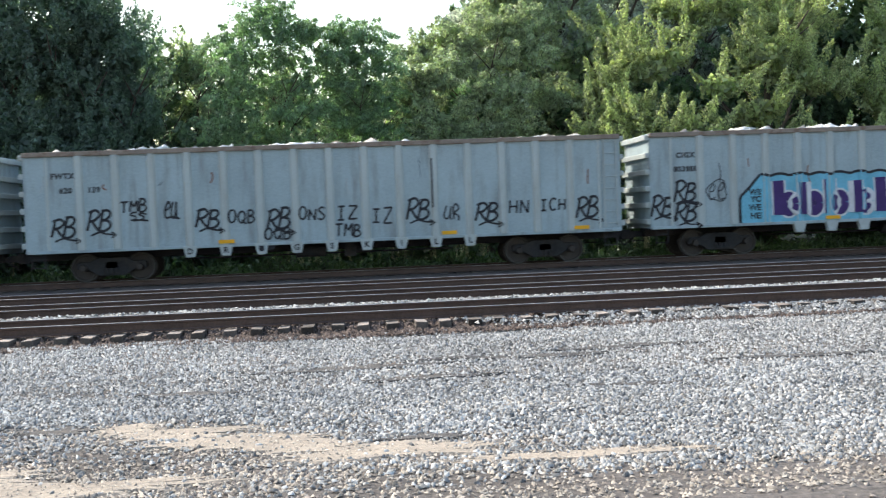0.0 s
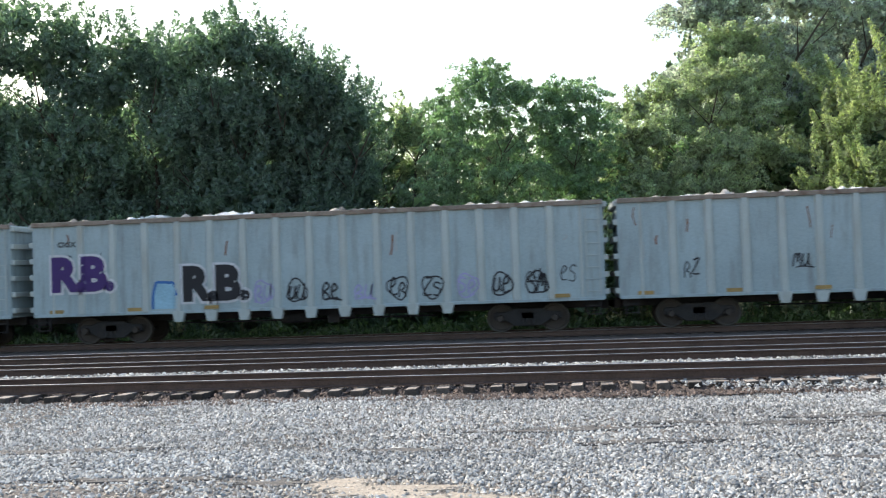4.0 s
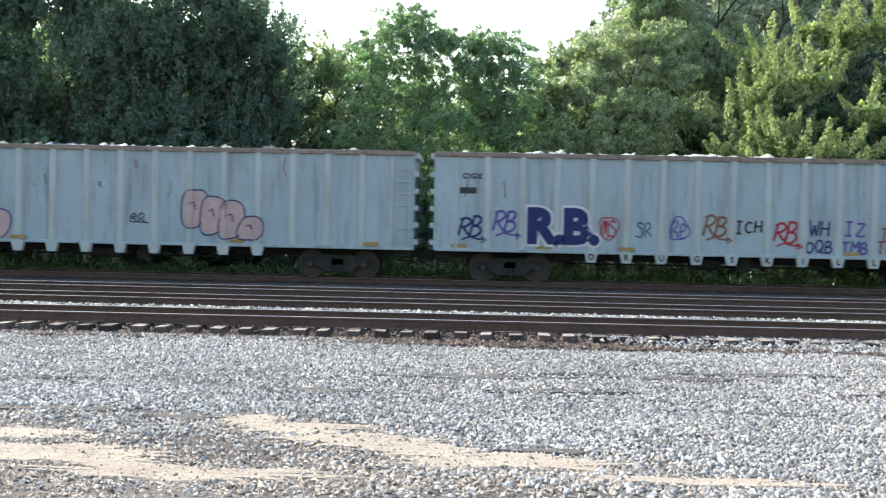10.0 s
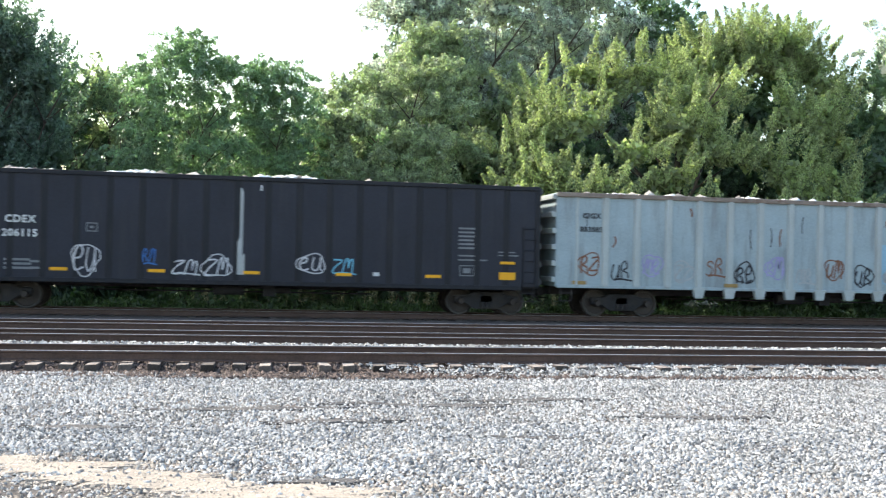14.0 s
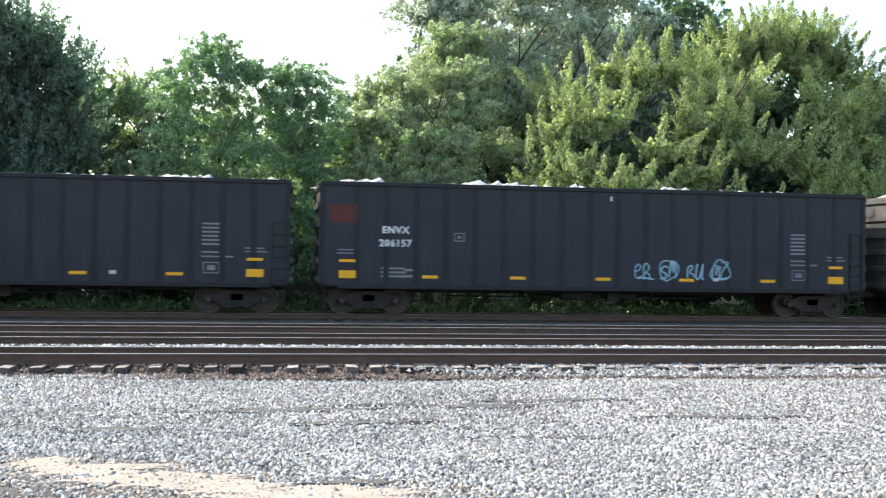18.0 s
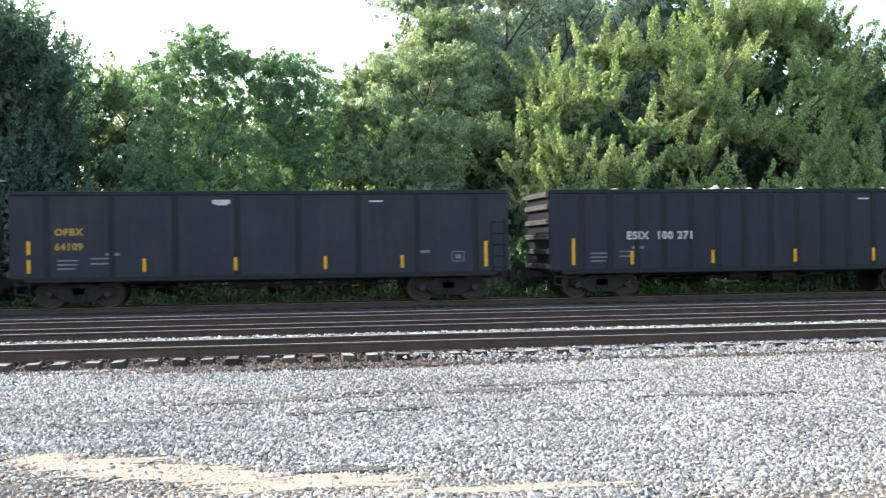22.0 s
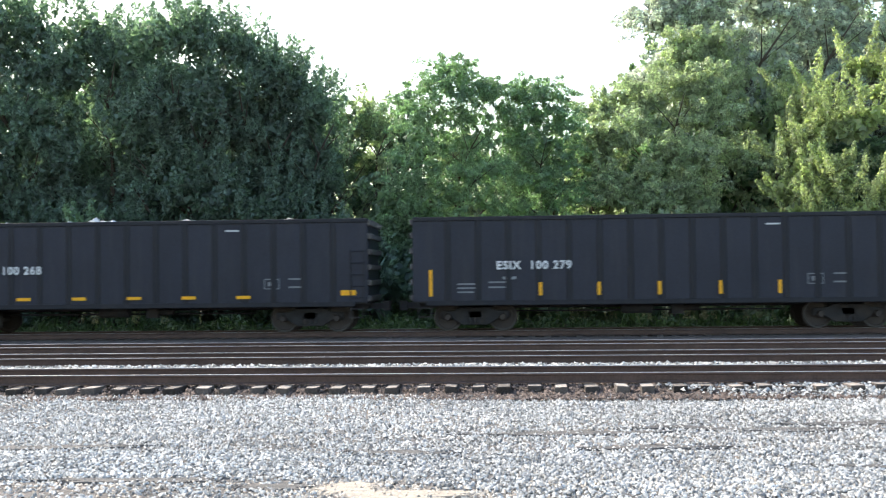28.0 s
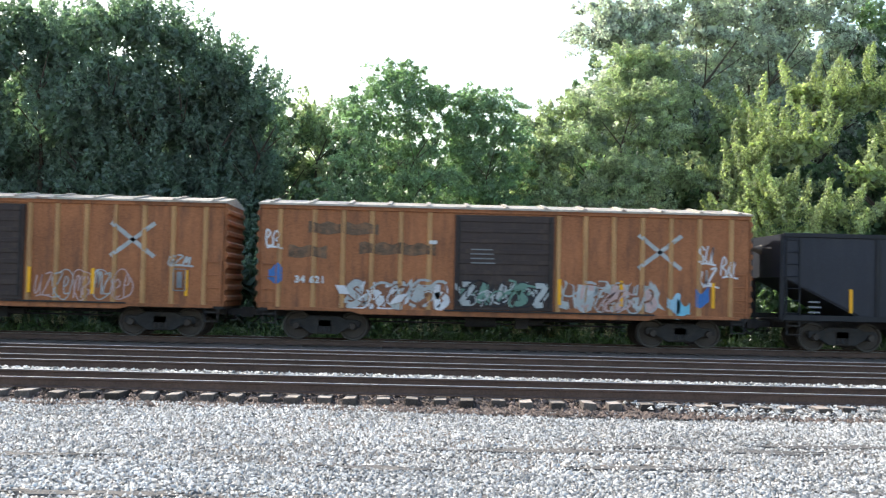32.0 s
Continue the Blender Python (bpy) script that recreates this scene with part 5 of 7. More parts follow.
for s in ("R.B.", "R.", "B.", "OQB", "O", "Q", "B"):
    for off in (0.09, 0.17):
        wanted |= {(s, 1.5, off, 1.0), (s, 1.25, off, 1.0)}
for s in ("WISH", "YOU", "WERE", "HERE"):
    wanted.add((s, 0.28, 0.01, 1.0))
for s in "DRUGSKIL":
    wanted.add((s, 0.26, 0.008, 1.0))
wanted |= {("X4", 0.6, 0.0, 1.1), ("RBOX", 0.3, 0.012, 1.15), ("34 244", 0.3, 0.012, 1.15), ("20 119", 0.3, 0.012, 1.15), ("17470", 0.3, 0.012, 1.15), ("34 621", 0.3, 0.012, 1.15), ("100136", 0.36, 0.012, 1.15), ("ESIX", 0.36, 0.012, 1.15)}
wanted.add(("209", 0.42, 0.0, 1.1))
for s in ("RAILROAD", "CROSSING", "4 TRACKS"):
    wanted.add((s, 0.16, 0.004, 1.05))
letter_all(sorted(wanted))

def make_car(kind, i):
    if kind == "g":
        return gray_gondola(i % 3)
    if kind == "k":
        return black_gondola(i % 3)
    if kind == "l":
        return low_gondola(False, 0, False, i == 29)
    if kind == "m":
        return low_gondola(True, i % 2, 2 if i == 27 else i in (30, 31, 34))
    if kind == "y":
        return yellow_boxcar()
    if kind == "o":
        return orange_boxcar(R_KIT, "rusted red-brown boxcar with a dark sliding door and graffiti") if i == 10 else orange_boxcar(O_KIT, "faded rusty orange boxcar with a dark sliding door and graffiti")
    return hopper_car()


proto, cars = {}, []
for i, (k, u, mark, num) in enumerate(TRAIN):
    key = k + (str(i % 3) if k in "gk" else str(i % 2) + ("v" if i == 27 else "u" if i in (30, 31, 34) else "") if k == "m" else "rust" if i == 10 else "plain" if i == 29 else "")
    if key in proto:
        car = copy_thing(proto[key], Matrix.Translation((u + LENGTH[k] / 2, GAUGE_MID[3], 0)))
    else:
        car = make_car(k, i)
        proto[key] = car
        car.location = (u + LENGTH[k] / 2, GAUGE_MID[3], 0)
    if i == 29:
        car.scale = (0.93, 1, 1)     # the plain car is a metre shorter
    cars.append((car, u + LENGTH[k] / 2, k))

# ---------------------------------------------------------------- marks and graffiti, car by car
for (car, u, k), (k_, u_, mark, num) in zip(cars, TRAIN):
    L, surf = LENGTH[k], SURF[k]
    x0 = -L / 2
    ink = dict(g=M_DARKTEXT, k=M_WHITE, l=M_YTEXT, m=M_WHITE, y=M_DARKTEXT, o=M_DIM, h=M_WHITE)[k]
    size = dict(g=0.24, k=0.31, l=0.3, m=0.36, y=0.36, o=0.3, h=0.36)[k]
    px, pz, step = dict(g=(1.2, 3.42, 0.46), k=(2.45, 2.78, 0.43), l=(1.75, 2.4, 0.46), m=(3.6, 2.15, 0.0), y=(2.55, 2.6, 0.42), o=(2.0, 3.3, 0.4), h=(3.6, 2.5, 0.45))[k]
    if k == "m" and mark and num:
        letters((mark + "  " + num, size, 0.012, 1.15), ink, car, x0 + px + 0.25, -HALF - 0.008, pz - 0.05, "reporting_mark")
        continue
    if mark:
        letters((mark, size, 0.012, 1.15), ink, car, x0 + px, (surf(x0 + px + 0.2) if k != "k" else -HALF + 0.012) - 0.004, pz, "reporting_mark")
        if num and mark == "FWTX":
            for word, xx in ((num[:3], 1.28), (num[3:], 2.16)):
                letters((word, size, 0.012, 1.15), ink, car, x0 + xx, surf_g(x0 + 1.2) - 0.006, pz - step, "reporting_number")
        elif num:
            letters((num, size, 0.012, 1.15), ink, car, x0 + px, (surf(x0 + px + 0.2) if k != "k" else -HALF + 0.012) - 0.004, pz - step, "reporting_number")
        elif k not in "y":
            bars(car, surf, x0 + px - 0.4, pz - step - 0.1, 0.8, 1, ink, 3, 0.2, 0.1, "reporting_number_bar")


def gray_marks(i, seed, n_tags, colour="black"):
    car, L = cars[i][0], GRAY_L
    rng = random.Random(seed)
    for x in (0.55, 3.3, 6.0, 13.2, 17.6):
        if rng.random() < 0.75:
            reflector(car, surf_g, -L / 2 + x, 1.1, 0.5, 0.12, M_REFL_OLD if i > 4 else M_REFL)
    bays = [(a + b) / 2 for a, b in zip([-L / 2 + 0.6] + G_RIBS, G_RIBS + [L / 2 - 0.6])]
    for b in rng.sample(bays, n_tags):
        tag_scrawl(car, surf_g, b, rng.uniform(1.55, 2.1), 0.55, rng.uniform(0.35, 0.7), colour, rng.random())
    return car, bays


def scrapes(car, seed):
    """Rust scrapes and runs down the upper side, and dark grime runs from the top rail."""
    rng = random.Random(seed)
    for colour, n, wide in (("brown", 9, 0.05), ("silver", 5, 0.035), ("black", 4, 0.03)):
        bm = bmesh.new()
        for k in range(n):
            x = rng.uniform(-GRAY_L / 2 + 0.5, GRAY_L / 2 - 0.5)
            if min(abs(x - r) for r in G_RIBS) < 0.25:
                continue
            z, h = rng.uniform(2.7, 3.9), rng.uniform(0.12, 0.7)
            ribbon(bm, [(x, z), (x + rng.uniform(-0.06, 0.06), z - h / 2), (x + rng.uniform(-0.1, 0.1), z - h)], wide * rng.uniform(0.5, 1.3), surf_g, 0.004, 2)
        tagged(paint(car, bm, colour, "scrape", "thin %s scrapes and runs" % colour), kind="stuff")


def dot_letters(car, text, x, z, col, edge, size=1.5, surf=surf_g):
    letters((text, size, 0.17, 1.0), PAINT[edge], car, x, surf(x) - 0.014, z, "graffiti_outline", "", surf)
    letters((text, size, 0.09, 1.0), PAINT[col], car, x, surf(x) - 0.026, z, "graffiti_letter", "", surf)


def cloud(car, surf, x0, x1, z0, z1, col, edge, seed, label):
    f = cloud_top(x0, x1, 1.0, 0.05, 0.7, seed)
    bm = bmesh.new()
    fill(bm, x0, x1, lambda x: z0, lambda x: z0 + (z1 - z0) * f(x), surf, 0.003)
    paint(car, bm, col, "graffiti_backing", label)
    bm = bmesh.new()
    n = int((x1 - x0) / 0.12)
    ribbon(bm, [(x0, z0)] + [(x0 + (x1 - x0) * j / n, z0 + (z1 - z0) * f(x0 + (x1 - x0) * j / n)) for j in range(n + 1)], 0.09, surf, 0.006, 2)
    paint(car, bm, edge, "graffiti_outline")


def worded(i, words, second, colour="black"):
    """A row of short tags, bay by bay, and a letter on each rib foot."""
    car, bays = gray_marks(i, 5 + i, 0)
    for j, word in enumerate(words):
        c = colour[j % len(colour)] if isinstance(colour, tuple) else colour
        if word == "-":
            tag_scrawl(car, surf_g, bays[j], 1.85, 0.55, 0.6, c, 40 + j + i, 0.055)
        elif word:
            tag_text(car, surf_g, bays[j], 1.95 if j % 3 else 1.8, word, c, word == "RB")
        if j in second:
            tag_text(car, surf_g, bays[j], 1.36, second[j], c, False)
    return car, bays


def foot_words(car):
    for j, ch in enumerate("DRUGSKILL"):
        letters((ch, 0.26, 0.008, 1.0), PAINT["black"], car, G_RIBS[3 + j], -HALF - 0.026, 0.88, "graffiti_letter")


# first gray cars
for j, (c_, u_, k_) in enumerate(cars):
    if k_ == "g":
        scrapes(c_, 900 + j)
gray_marks(0, 4, 6)
car, bays = worded(1, ["RB", "RB", "", "", "RB", "OQB", "RB", "ONS", "IZ", "IZ", "RB", "-", "RB", "HN", "ICH", "RB"], {6: "OQB", 8: "TMB"})
x0 = -GRAY_L / 2
tag_text(car, surf_g, bays[2], 2.4, "TMB", "black", False)
tag_scrawl(car, surf_g, bays[2] + 0.1, 2.1, 0.5, 0.3, "black", 71, 0.06)
tag_scrawl(car, surf_g, bays[3], 2.3, 0.42, 0.6, "black", 72, 0.07)
for xx, w in ((7.3, 0.45), (12.9, 0.06)):
    bm = bmesh.new()
    fill(bm, x0 + xx, x0 + xx + w, lambda x: 0.84 if w > 0.1 else 2.0, lambda x: 0.98 if w > 0.1 else 3.6, surf_g, 0.004)
    paint(car, bm, "black", "paint_smear", "dark smear")
foot_words(car)
# the car with the long blue and red piece
car, bays = gray_marks(2, 6, 0)
x0 = -GRAY_L / 2
for j, z in ((0, 2.2), (0, 1.5), (15, 1.55)):
    tag_text(car, surf_g, bays[j], z, "RB" if j == 0 else "HN", "black")
tag_text(car, surf_g, -GRAY_L / 2 + 0.35, 1.75, "RB", "black")
tag_scrawl(car, surf_g, bays[1], 2.2, 0.6, 0.6, "black", 61)
cloud(car, surf_g, x0 + 3.05, x0 + 9.0, 1.08, 2.62, "cyan", "black", 2, "cyan cloud piece with dark purple shapes")
for j in range(5):
    cx = x0 + 4.62 + j * 0.9
    for w, c, lift in ((0.13, "white", 0.008), (0.0, "purple", 0.012)):
        bm = bmesh.new()
        ribbon(bm, [(cx - 0.24, 2.46 - 0.08 * (j % 2)), (cx - 0.22, 1.9), (cx - 0.22, 1.3)], 0.38 + w, surf_g, lift)
        if j < 4:
            ribbon(bm, [(cx + 0.12 + 0.17 * math.cos(t * 0.7), 1.66 + 0.27 * math.sin(t * 0.7)) for t in range(10)], 0.3 + w, surf_g, lift + 0.001)
        else:
            ribbon(bm, [(cx + 0.3, 2.4), (cx + 0.3, 1.9), (cx + 0.28, 1.3)], 0.36 + w, surf_g, lift + 0.001)
            ribbon(bm, [(cx - 0.3, 1.75), (cx, 1.7), (cx + 0.6, 1.75)], 0.22 + w, surf_g, lift + 0.002)
        paint(car, bm, c, "graffiti_piece", "thick purple bars and rings edged white")
for s, z in (("WISH", 2.1), ("YOU", 1.86), ("WERE", 1.58), ("HERE", 1.3)):
    letters((s, 0.28, 0.01, 1.0), PAINT["black"], car, x0 + 3.72, surf_g(x0 + 3.72) - 0.006, z, "graffiti_letter")
bm = bmesh.new()
fill(bm, x0 + 9.0, x0 + 12.45, lambda x: 1.08, lambda x: 2.75 - 0.35 * max(0, x - x0 - 11.9), surf_g, 0.004)
paint(car, bm, "white", "graffiti_backing", "white field behind red blocks")
for k_, (a, b, z, zz) in enumerate(((9.12, 9.5, 1.5, 2.5), (9.12, 10.0, 1.2, 1.65), (10.08, 10.42, 1.25, 2.35), (10.5, 10.85, 1.25, 2.55), (10.92, 11.25, 1.25, 2.6), (11.32, 11.62, 1.7, 2.6), (11.32, 12.1, 1.65, 1.95), (11.8, 12.12, 1.2, 2.5))):
    bm = bmesh.new()
    fill(bm, x0 + a, x0 + b, lambda x: z, lambda x: zz + 0.05 * math.sin(x * 9), surf_g, 0.009)
    paint(car, bm, "red", "graffiti_piece", "rough red painted block")
bm = bmesh.new()
ribbon(bm, [(x0 + 9.0, 2.55), (x0 + 10.0, 2.72), (x0 + 11.0, 2.76), (x0 + 11.9, 2.78), (x0 + 12.4, 2.5), (x0 + 12.5, 1.9), (x0 + 12.3, 1.2)], 0.09, surf_g, 0.01)
paint(car, bm, "black", "graffiti_outline")
bm = bmesh.new()
fill(bm, x0 + 12.72, x0 + 13.2, lambda x: 1.12, lambda x: 2.25 - 1.2 * abs(x - x0 - 12.96) ** 1.5, surf_g, 0.006)
fill(bm, x0 + 12.6, x0 + 13.32, lambda x: 1.55, lambda x: 1.8, surf_g, 0.007)
paint(car, bm, "gold", "graffiti_figure", "dull gold painted hydrant shape")
for s, x, z in (("O", 13.75, 1.78), ("Q", 14.92, 1.78), ("B", 15.98, 1.78)):
    dot_letters(car, s, x0 + x, z, "violet", "white", 1.25)
for j, b in enumerate((16.9, 17.9)):
    tag_scrawl(car, surf_g, x0 + b + 0.1, 2.15, 0.6, 0.9, "red", 90 + j)
# red and cream initials
car, bays = gray_marks(3, 7, 0)
for j, word in ((0, "KB"), (1, "RB"), (2, "RB"), (3, "RB"), (4, "RB"), (12, "RB"), (13, "KB"), (14, "TSS")):
    tag_text(car, surf_g, bays[j], 1.75 if j else 2.3, word, "black" if j < 13 else ("red", "violet")[j % 2])
tag_text(car, surf_g, bays[2], 1.3, "OQB", "black", False)
tag_scrawl(car, surf_g, x0 + 0.55, 3.5, 0.7, 0.6, "purple", 88, 0.06)
cloud(car, surf_g, x0 + 6.35, x0 + 7.15, 1.08, 2.15, "cyan", "black", 1, "small cyan cloud with words")
for s, z in (("WISH", 1.92), ("YOU", 1.68), ("WERE", 1.44), ("HERE", 1.2)):
    letters((s, 0.28, 0.01, 1.0), PAINT["black"], car, x0 + 6.75, surf_g(x0 + 6.75) - 0.006, z, "graffiti_letter")
dot_letters(car, "R.", x0 + 8.2, 1.75, "red", "white")
dot_letters(car, "B.", x0 + 9.3, 1.75, "red", "white")
cloud(car, surf_g, x0 + 9.85, x0 + 10.7, 1.1, 1.85, "sky", "blue", 2, "pale blue painted field")
dot_letters(car, "R.", x0 + 11.55, 1.78, "cream", "black")
dot_letters(car, "B.", x0 + 12.62, 1.78, "cream", "black")
cloud(car, surf_g, x0 + 13.2, x0 + 14.0, 1.15, 2.05, "cyan", "black", 3, "small cyan cloud")
# tall plain black bars in two long runs
car, bays = gray_marks(4, 8, 0)
for j in range(4):
    tag_scrawl(car, surf_g, bays[j + 0], 1.5, 0.55, 0.35, "black", 120 + j, 0.06)
for j in range(11):
    cx = x0 + 5.55 + j * 1.17 + (0.5 if j > 4 else 0)
    if cx > GRAY_L / 2 - 1:
        break
    bm = bmesh.new()
    for dx, z_, zz in ((-0.24, 1.12, 2.25), (0.0, 1.12, 1.32), (0.26, 1.12 + 0.1 * (j % 2), 2.25 - 0.1 * (j % 3))):
        ribbon(bm, [(cx + dx, zz), (cx + dx, (z_ + zz) / 2), (cx + dx + 0.02, z_)], 0.2 if dx else 0.5, surf_g, 0.006 + dx * 0.002)
    paint(car, bm, "black", "graffiti_bar", "tall black painted bars")
# dark initials with pale edges
car, bays = gray_marks(5, 9, 2)
for s, x, z, c, e in (("R.", 1.25, 2.35, "purple", "white"), ("B.", 2.3, 2.35, "purple", "white"), ("R.", 5.85, 1.9, "black", "white"), ("B.", 6.95, 1.9, "black", "white")):
    dot_letters(car, s, x0 + x, z, c, e)
cloud(car, surf_g, x0 + 4.2, x0 + 5.05, 1.15, 2.0, "sky", "blue", 4, "faded blue painted shape")
for j in range(6, 15):
    tag_scrawl(car, surf_g, bays[j] + 0.1, 1.6, 0.6, 0.6, "black" if j % 3 else "lilac", 140 + j, 0.065)
gray_marks(6, 14, 7)
car, bays = gray_marks(7, 15, 4)
bubble(car, surf_g, x0 + 9.65, x0 + 11.75, 1.2, 2.15, 3, "silver", "black", 5)
tag_scrawl(car, surf_g, x0 + 4.0, 1.7, 1.0, 0.7, "black", 9)
tag_scrawl(car, surf_g, x0 + 5.2, 1.9, 1.2, 0.9, "sky", 10)
car, bays = gray_marks(12, 16, 2)
bubble(car, surf_g, x0 + 4.1, x0 + 5.8, 1.0, 2.05, 2, "pink", "navy", 6)
bubble(car, surf_g, x0 + 11.7, x0 + 14.2, 1.6, 2.85, 4, "pink", "navy", 7, 0.8)
car, bays = worded(13, ["RB", "RB", "", "", "-", "-", "-", "RB", "ICH", "RB", "WH", "IZ", "IZ", "RB", "OQB", "RB"], {10: "OQB", 11: "TMB", 12: "TMB"}, ("navy", "violet", "brown", "black", "red"))
foot_words(car)
dot_letters(car, "R.", x0 + 3.6, 1.8, "navy", "white")
dot_letters(car, "B.", x0 + 4.75, 1.8, "navy", "white")
car, bays = gray_marks(16, 18, 0)
for j in (11, 12):
    tag_scrawl(car, surf_g, bays[j], 1.65, 0.6, 0.6, "black", 230 + j, 0.06)
for a in (13.2, 14.4, 15.6, 16.6):
    bm = bmesh.new()
    fill(bm, x0 + a, x0 + a + 0.75, lambda x: 1.3, lambda x: 1.85 + 0.1 * math.sin(9 * x), surf_g, 0.004)
    paint(car, bm, "white", "cover_up_patch", "white cover-up paint patch")
car, bays = gray_marks(18, 19, 0)
for j in range(0, 16):
    tag_scrawl(car, surf_g, bays[j], 1.6 if j % 2 else 1.8, 0.65, 0.6, ("brown", "black", "lilac", "silver")[j % 4], 250 + j, 0.06)
block_piece(car, surf_g, x0 + 11.9, x0 + 14.2, 1.3, 2.7, 3, ["silver"], 8, "sky", label="pale outline piece")
car, bays = worded(20, ["RB", "RB", "RB", "RB", "RB", "OQB", "KB", "TSS", "RB", "RB", "IZ", "IZ", "IZ", "RB", "RB", "RB"], {3: "OQB", 6: "RB", 10: "OQB", 11: "TMB", 12: "TMB", 15: "OQB"})
foot_words(car)
# black cars
kx = -BLACK_L / 2
car = cars[8][0]
bm = bmesh.new()
fill(bm, kx + 6.4, kx + 8.9, lambda x: 2.5 - 0.75 * (1 - abs(x - kx - 7.65) / 1.25), lambda x: 2.5 + 0.7 * (1 - abs(x - kx - 7.65) / 1.25), surf_k, 0.004)
paint(car, bm, mat("rust_brown_patch", (0.05, 0.037, 0.032), 0.8, var=0.5), "rust_patch", "rust brown diamond patch")
for i, spots in ((14, ((0.7, 2.75, 1.0, 0.8, "silver"), (4.3, 1.55, 0.6, 0.5, "green"), (5.4, 1.65, 0.8, 0.8, "sky"), (7.3, 1.5, 0.6, 0.45, "green"), (8.2, 1.75, 0.55, 0.6, "green"), (9.1, 1.5, 0.5, 0.4, "cream"), (10.1, 1.75, 0.6, 0.6, "sky"), (11.1, 1.5, 0.7, 0.5, "sky"),
                         (12.0, 1.75, 0.4, 0.5, "blue"), (12.95, 1.75, 0.4, 0.5, "blue"), (13.9, 1.75, 0.4, 0.5, "blue"), (14.8, 1.75, 0.5, 0.4, "blue"))),
                 (15, ((2.5, 1.5, 0.8, 0.6, "silver"), (3.6, 1.3, 0.5, 0.3, "lilac"), (5.6, 1.3, 0.5, 0.4, "silver"), (10.6, 1.35, 0.75, 0.45, "silver"), (14.2, 1.3, 0.5, 0.25, "lilac"))),
                 (17, ((4.4, 1.6, 0.75, 0.8, "white"), (6.3, 1.75, 0.4, 0.5, "blue"), (7.4, 1.45, 0.8, 0.5, "white"), (8.4, 1.45, 0.8, 0.55, "white"), (11.4, 1.6, 0.8, 0.5, "white"), (12.4, 1.6, 0.7, 0.55, "cyan"))),
                 (22, ((10.9, 1.6, 0.6, 0.55, "sky"), (11.8, 1.6, 0.6, 0.55, "sky"), (12.75, 1.6, 0.6, 0.55, "sky"), (13.65, 1.6, 0.6, 0.55, "sky")))):
    for j, (xx, zz, w, h, c) in enumerate(spots):
        tag_scrawl(cars[i][0], surf_k, kx + xx, zz, w, h, c, i * 10 + j, 0.045)
bm = bmesh.new()
fill(bm, kx + 0.3, kx + 1.2, lambda x: 3.0, lambda x: 3.6, surf_k, 0.004)
paint(cars[22][0], bm, mat("faded_red_patch", (0.09, 0.03, 0.025), 0.8, var=0.4), "cover_up_patch", "faded dull red patch")
car = cars[17][0]
for a, b, z in ((9.1, 9.2, 3.9), (9.04, 9.16, 2.3), (9.16, 9.27, 1.9)):
    bm = bmesh.new()
    fill(bm, kx + a, kx + b, lambda x: 1.2, lambda x: z + 0.1 * math.sin(x * 30), surf_k, 0.004)
    paint(car, bm, "silver", "paint_smear", "pale smeared paint")
car = cars[23][0]
letters(("X4", 0.6, 0.0, 1.1), PAINT["silver"], car, kx + 0.65, -HALF + 0.04, 2.9, "chalk_mark", "pale chalk mark")
letters(("209", 0.42, 0.0, 1.1), PAINT["silver"], car, kx + 1.1, -HALF - 0.006, 2.4, "chalk_mark", "pale chalk mark")
car = cars[25][0]
for j in range(9):
    tag_scrawl(car, surf_k, kx + 4.3 + j * 1.06, 1.62, 0.78, 0.7, "silver", 400 + j, 0.038)
    tag_scrawl(car, surf_k, kx + 4.32 + j * 1.06, 1.58, 0.7, 0.6, "sky", 430 + j, 0.03)
tag_scrawl(car, surf_k, kx + 14.9, 1.65, 0.6, 0.6, "gold", 421, 0.06)
tag_scrawl(car, surf_k, kx + 17.5, 2.95, 0.55, 1.1, "gold", 420, 0.05)
# boxcars
bx = -BOX_L / 2
car = cars[9][0]
block_piece(car, surf_y, bx + 0.2, bx + 5.75, 1.0, 2.4, 7, ["sky", "silver", "cyan"], 31, "navy", back="green", label="blue and green wild piece")
block_piece(car, surf_y, bx + 9.2, bx + 14.7, 1.05, 2.25, 7, ["lilac", "sky", "silver"], 32, "black", back="green", label="green and violet wild piece")
car = cars[11][0]
for a, b, z in ((1.15, 3.6, 2.1), (3.1, 4.6, 1.6)):
    bm = bmesh.new()
    fill(bm, bx + a, bx + b, lambda x: 1.05, lambda x: z + 0.12 * math.sin(x * 7), surf_y, 0.004)
    paint(car, bm, "silver", "cover_up_patch", "pale cover-up paint patch")
tag_scrawl(car, surf_y, bx + 11.0, 1.65, 1.3, 1.0, "brown", 33, 0.05)
tag_scrawl(car, surf_y, bx + 12.0, 1.55, 1.2, 0.8, "green", 34, 0.05)
tag_scrawl(car, surf_y, bx + 2.2, 1.7, 1.8, 0.8, "lilac", 35, 0.05)
car = cars[36][0]
for a, b, z, c in ((1.0, 2.9, 1.95, "silver"), (2.6, 3.5, 1.75, "cream")):
    bm = bmesh.new()
    fill(bm, bx + a, bx + b, lambda x: 1.05, lambda x: z + 0.15 * math.sin(x * 6), surf_y, 0.003)
    paint(car, bm, c, "graffiti_backing", "patchy painted field")
fat_word(car, surf_y, "SCUZ", bx + 3.3, bx + 5.75, 1.06, 2.4, "white", "black", "sky", "fat pale graffiti letter")
block_piece(car, surf_y, bx + 6.35, bx + 9.2, 1.05, 2.4, 5, ["silver", "lilac", "white"], 42, "navy", back="lilac", label="white and violet piece")
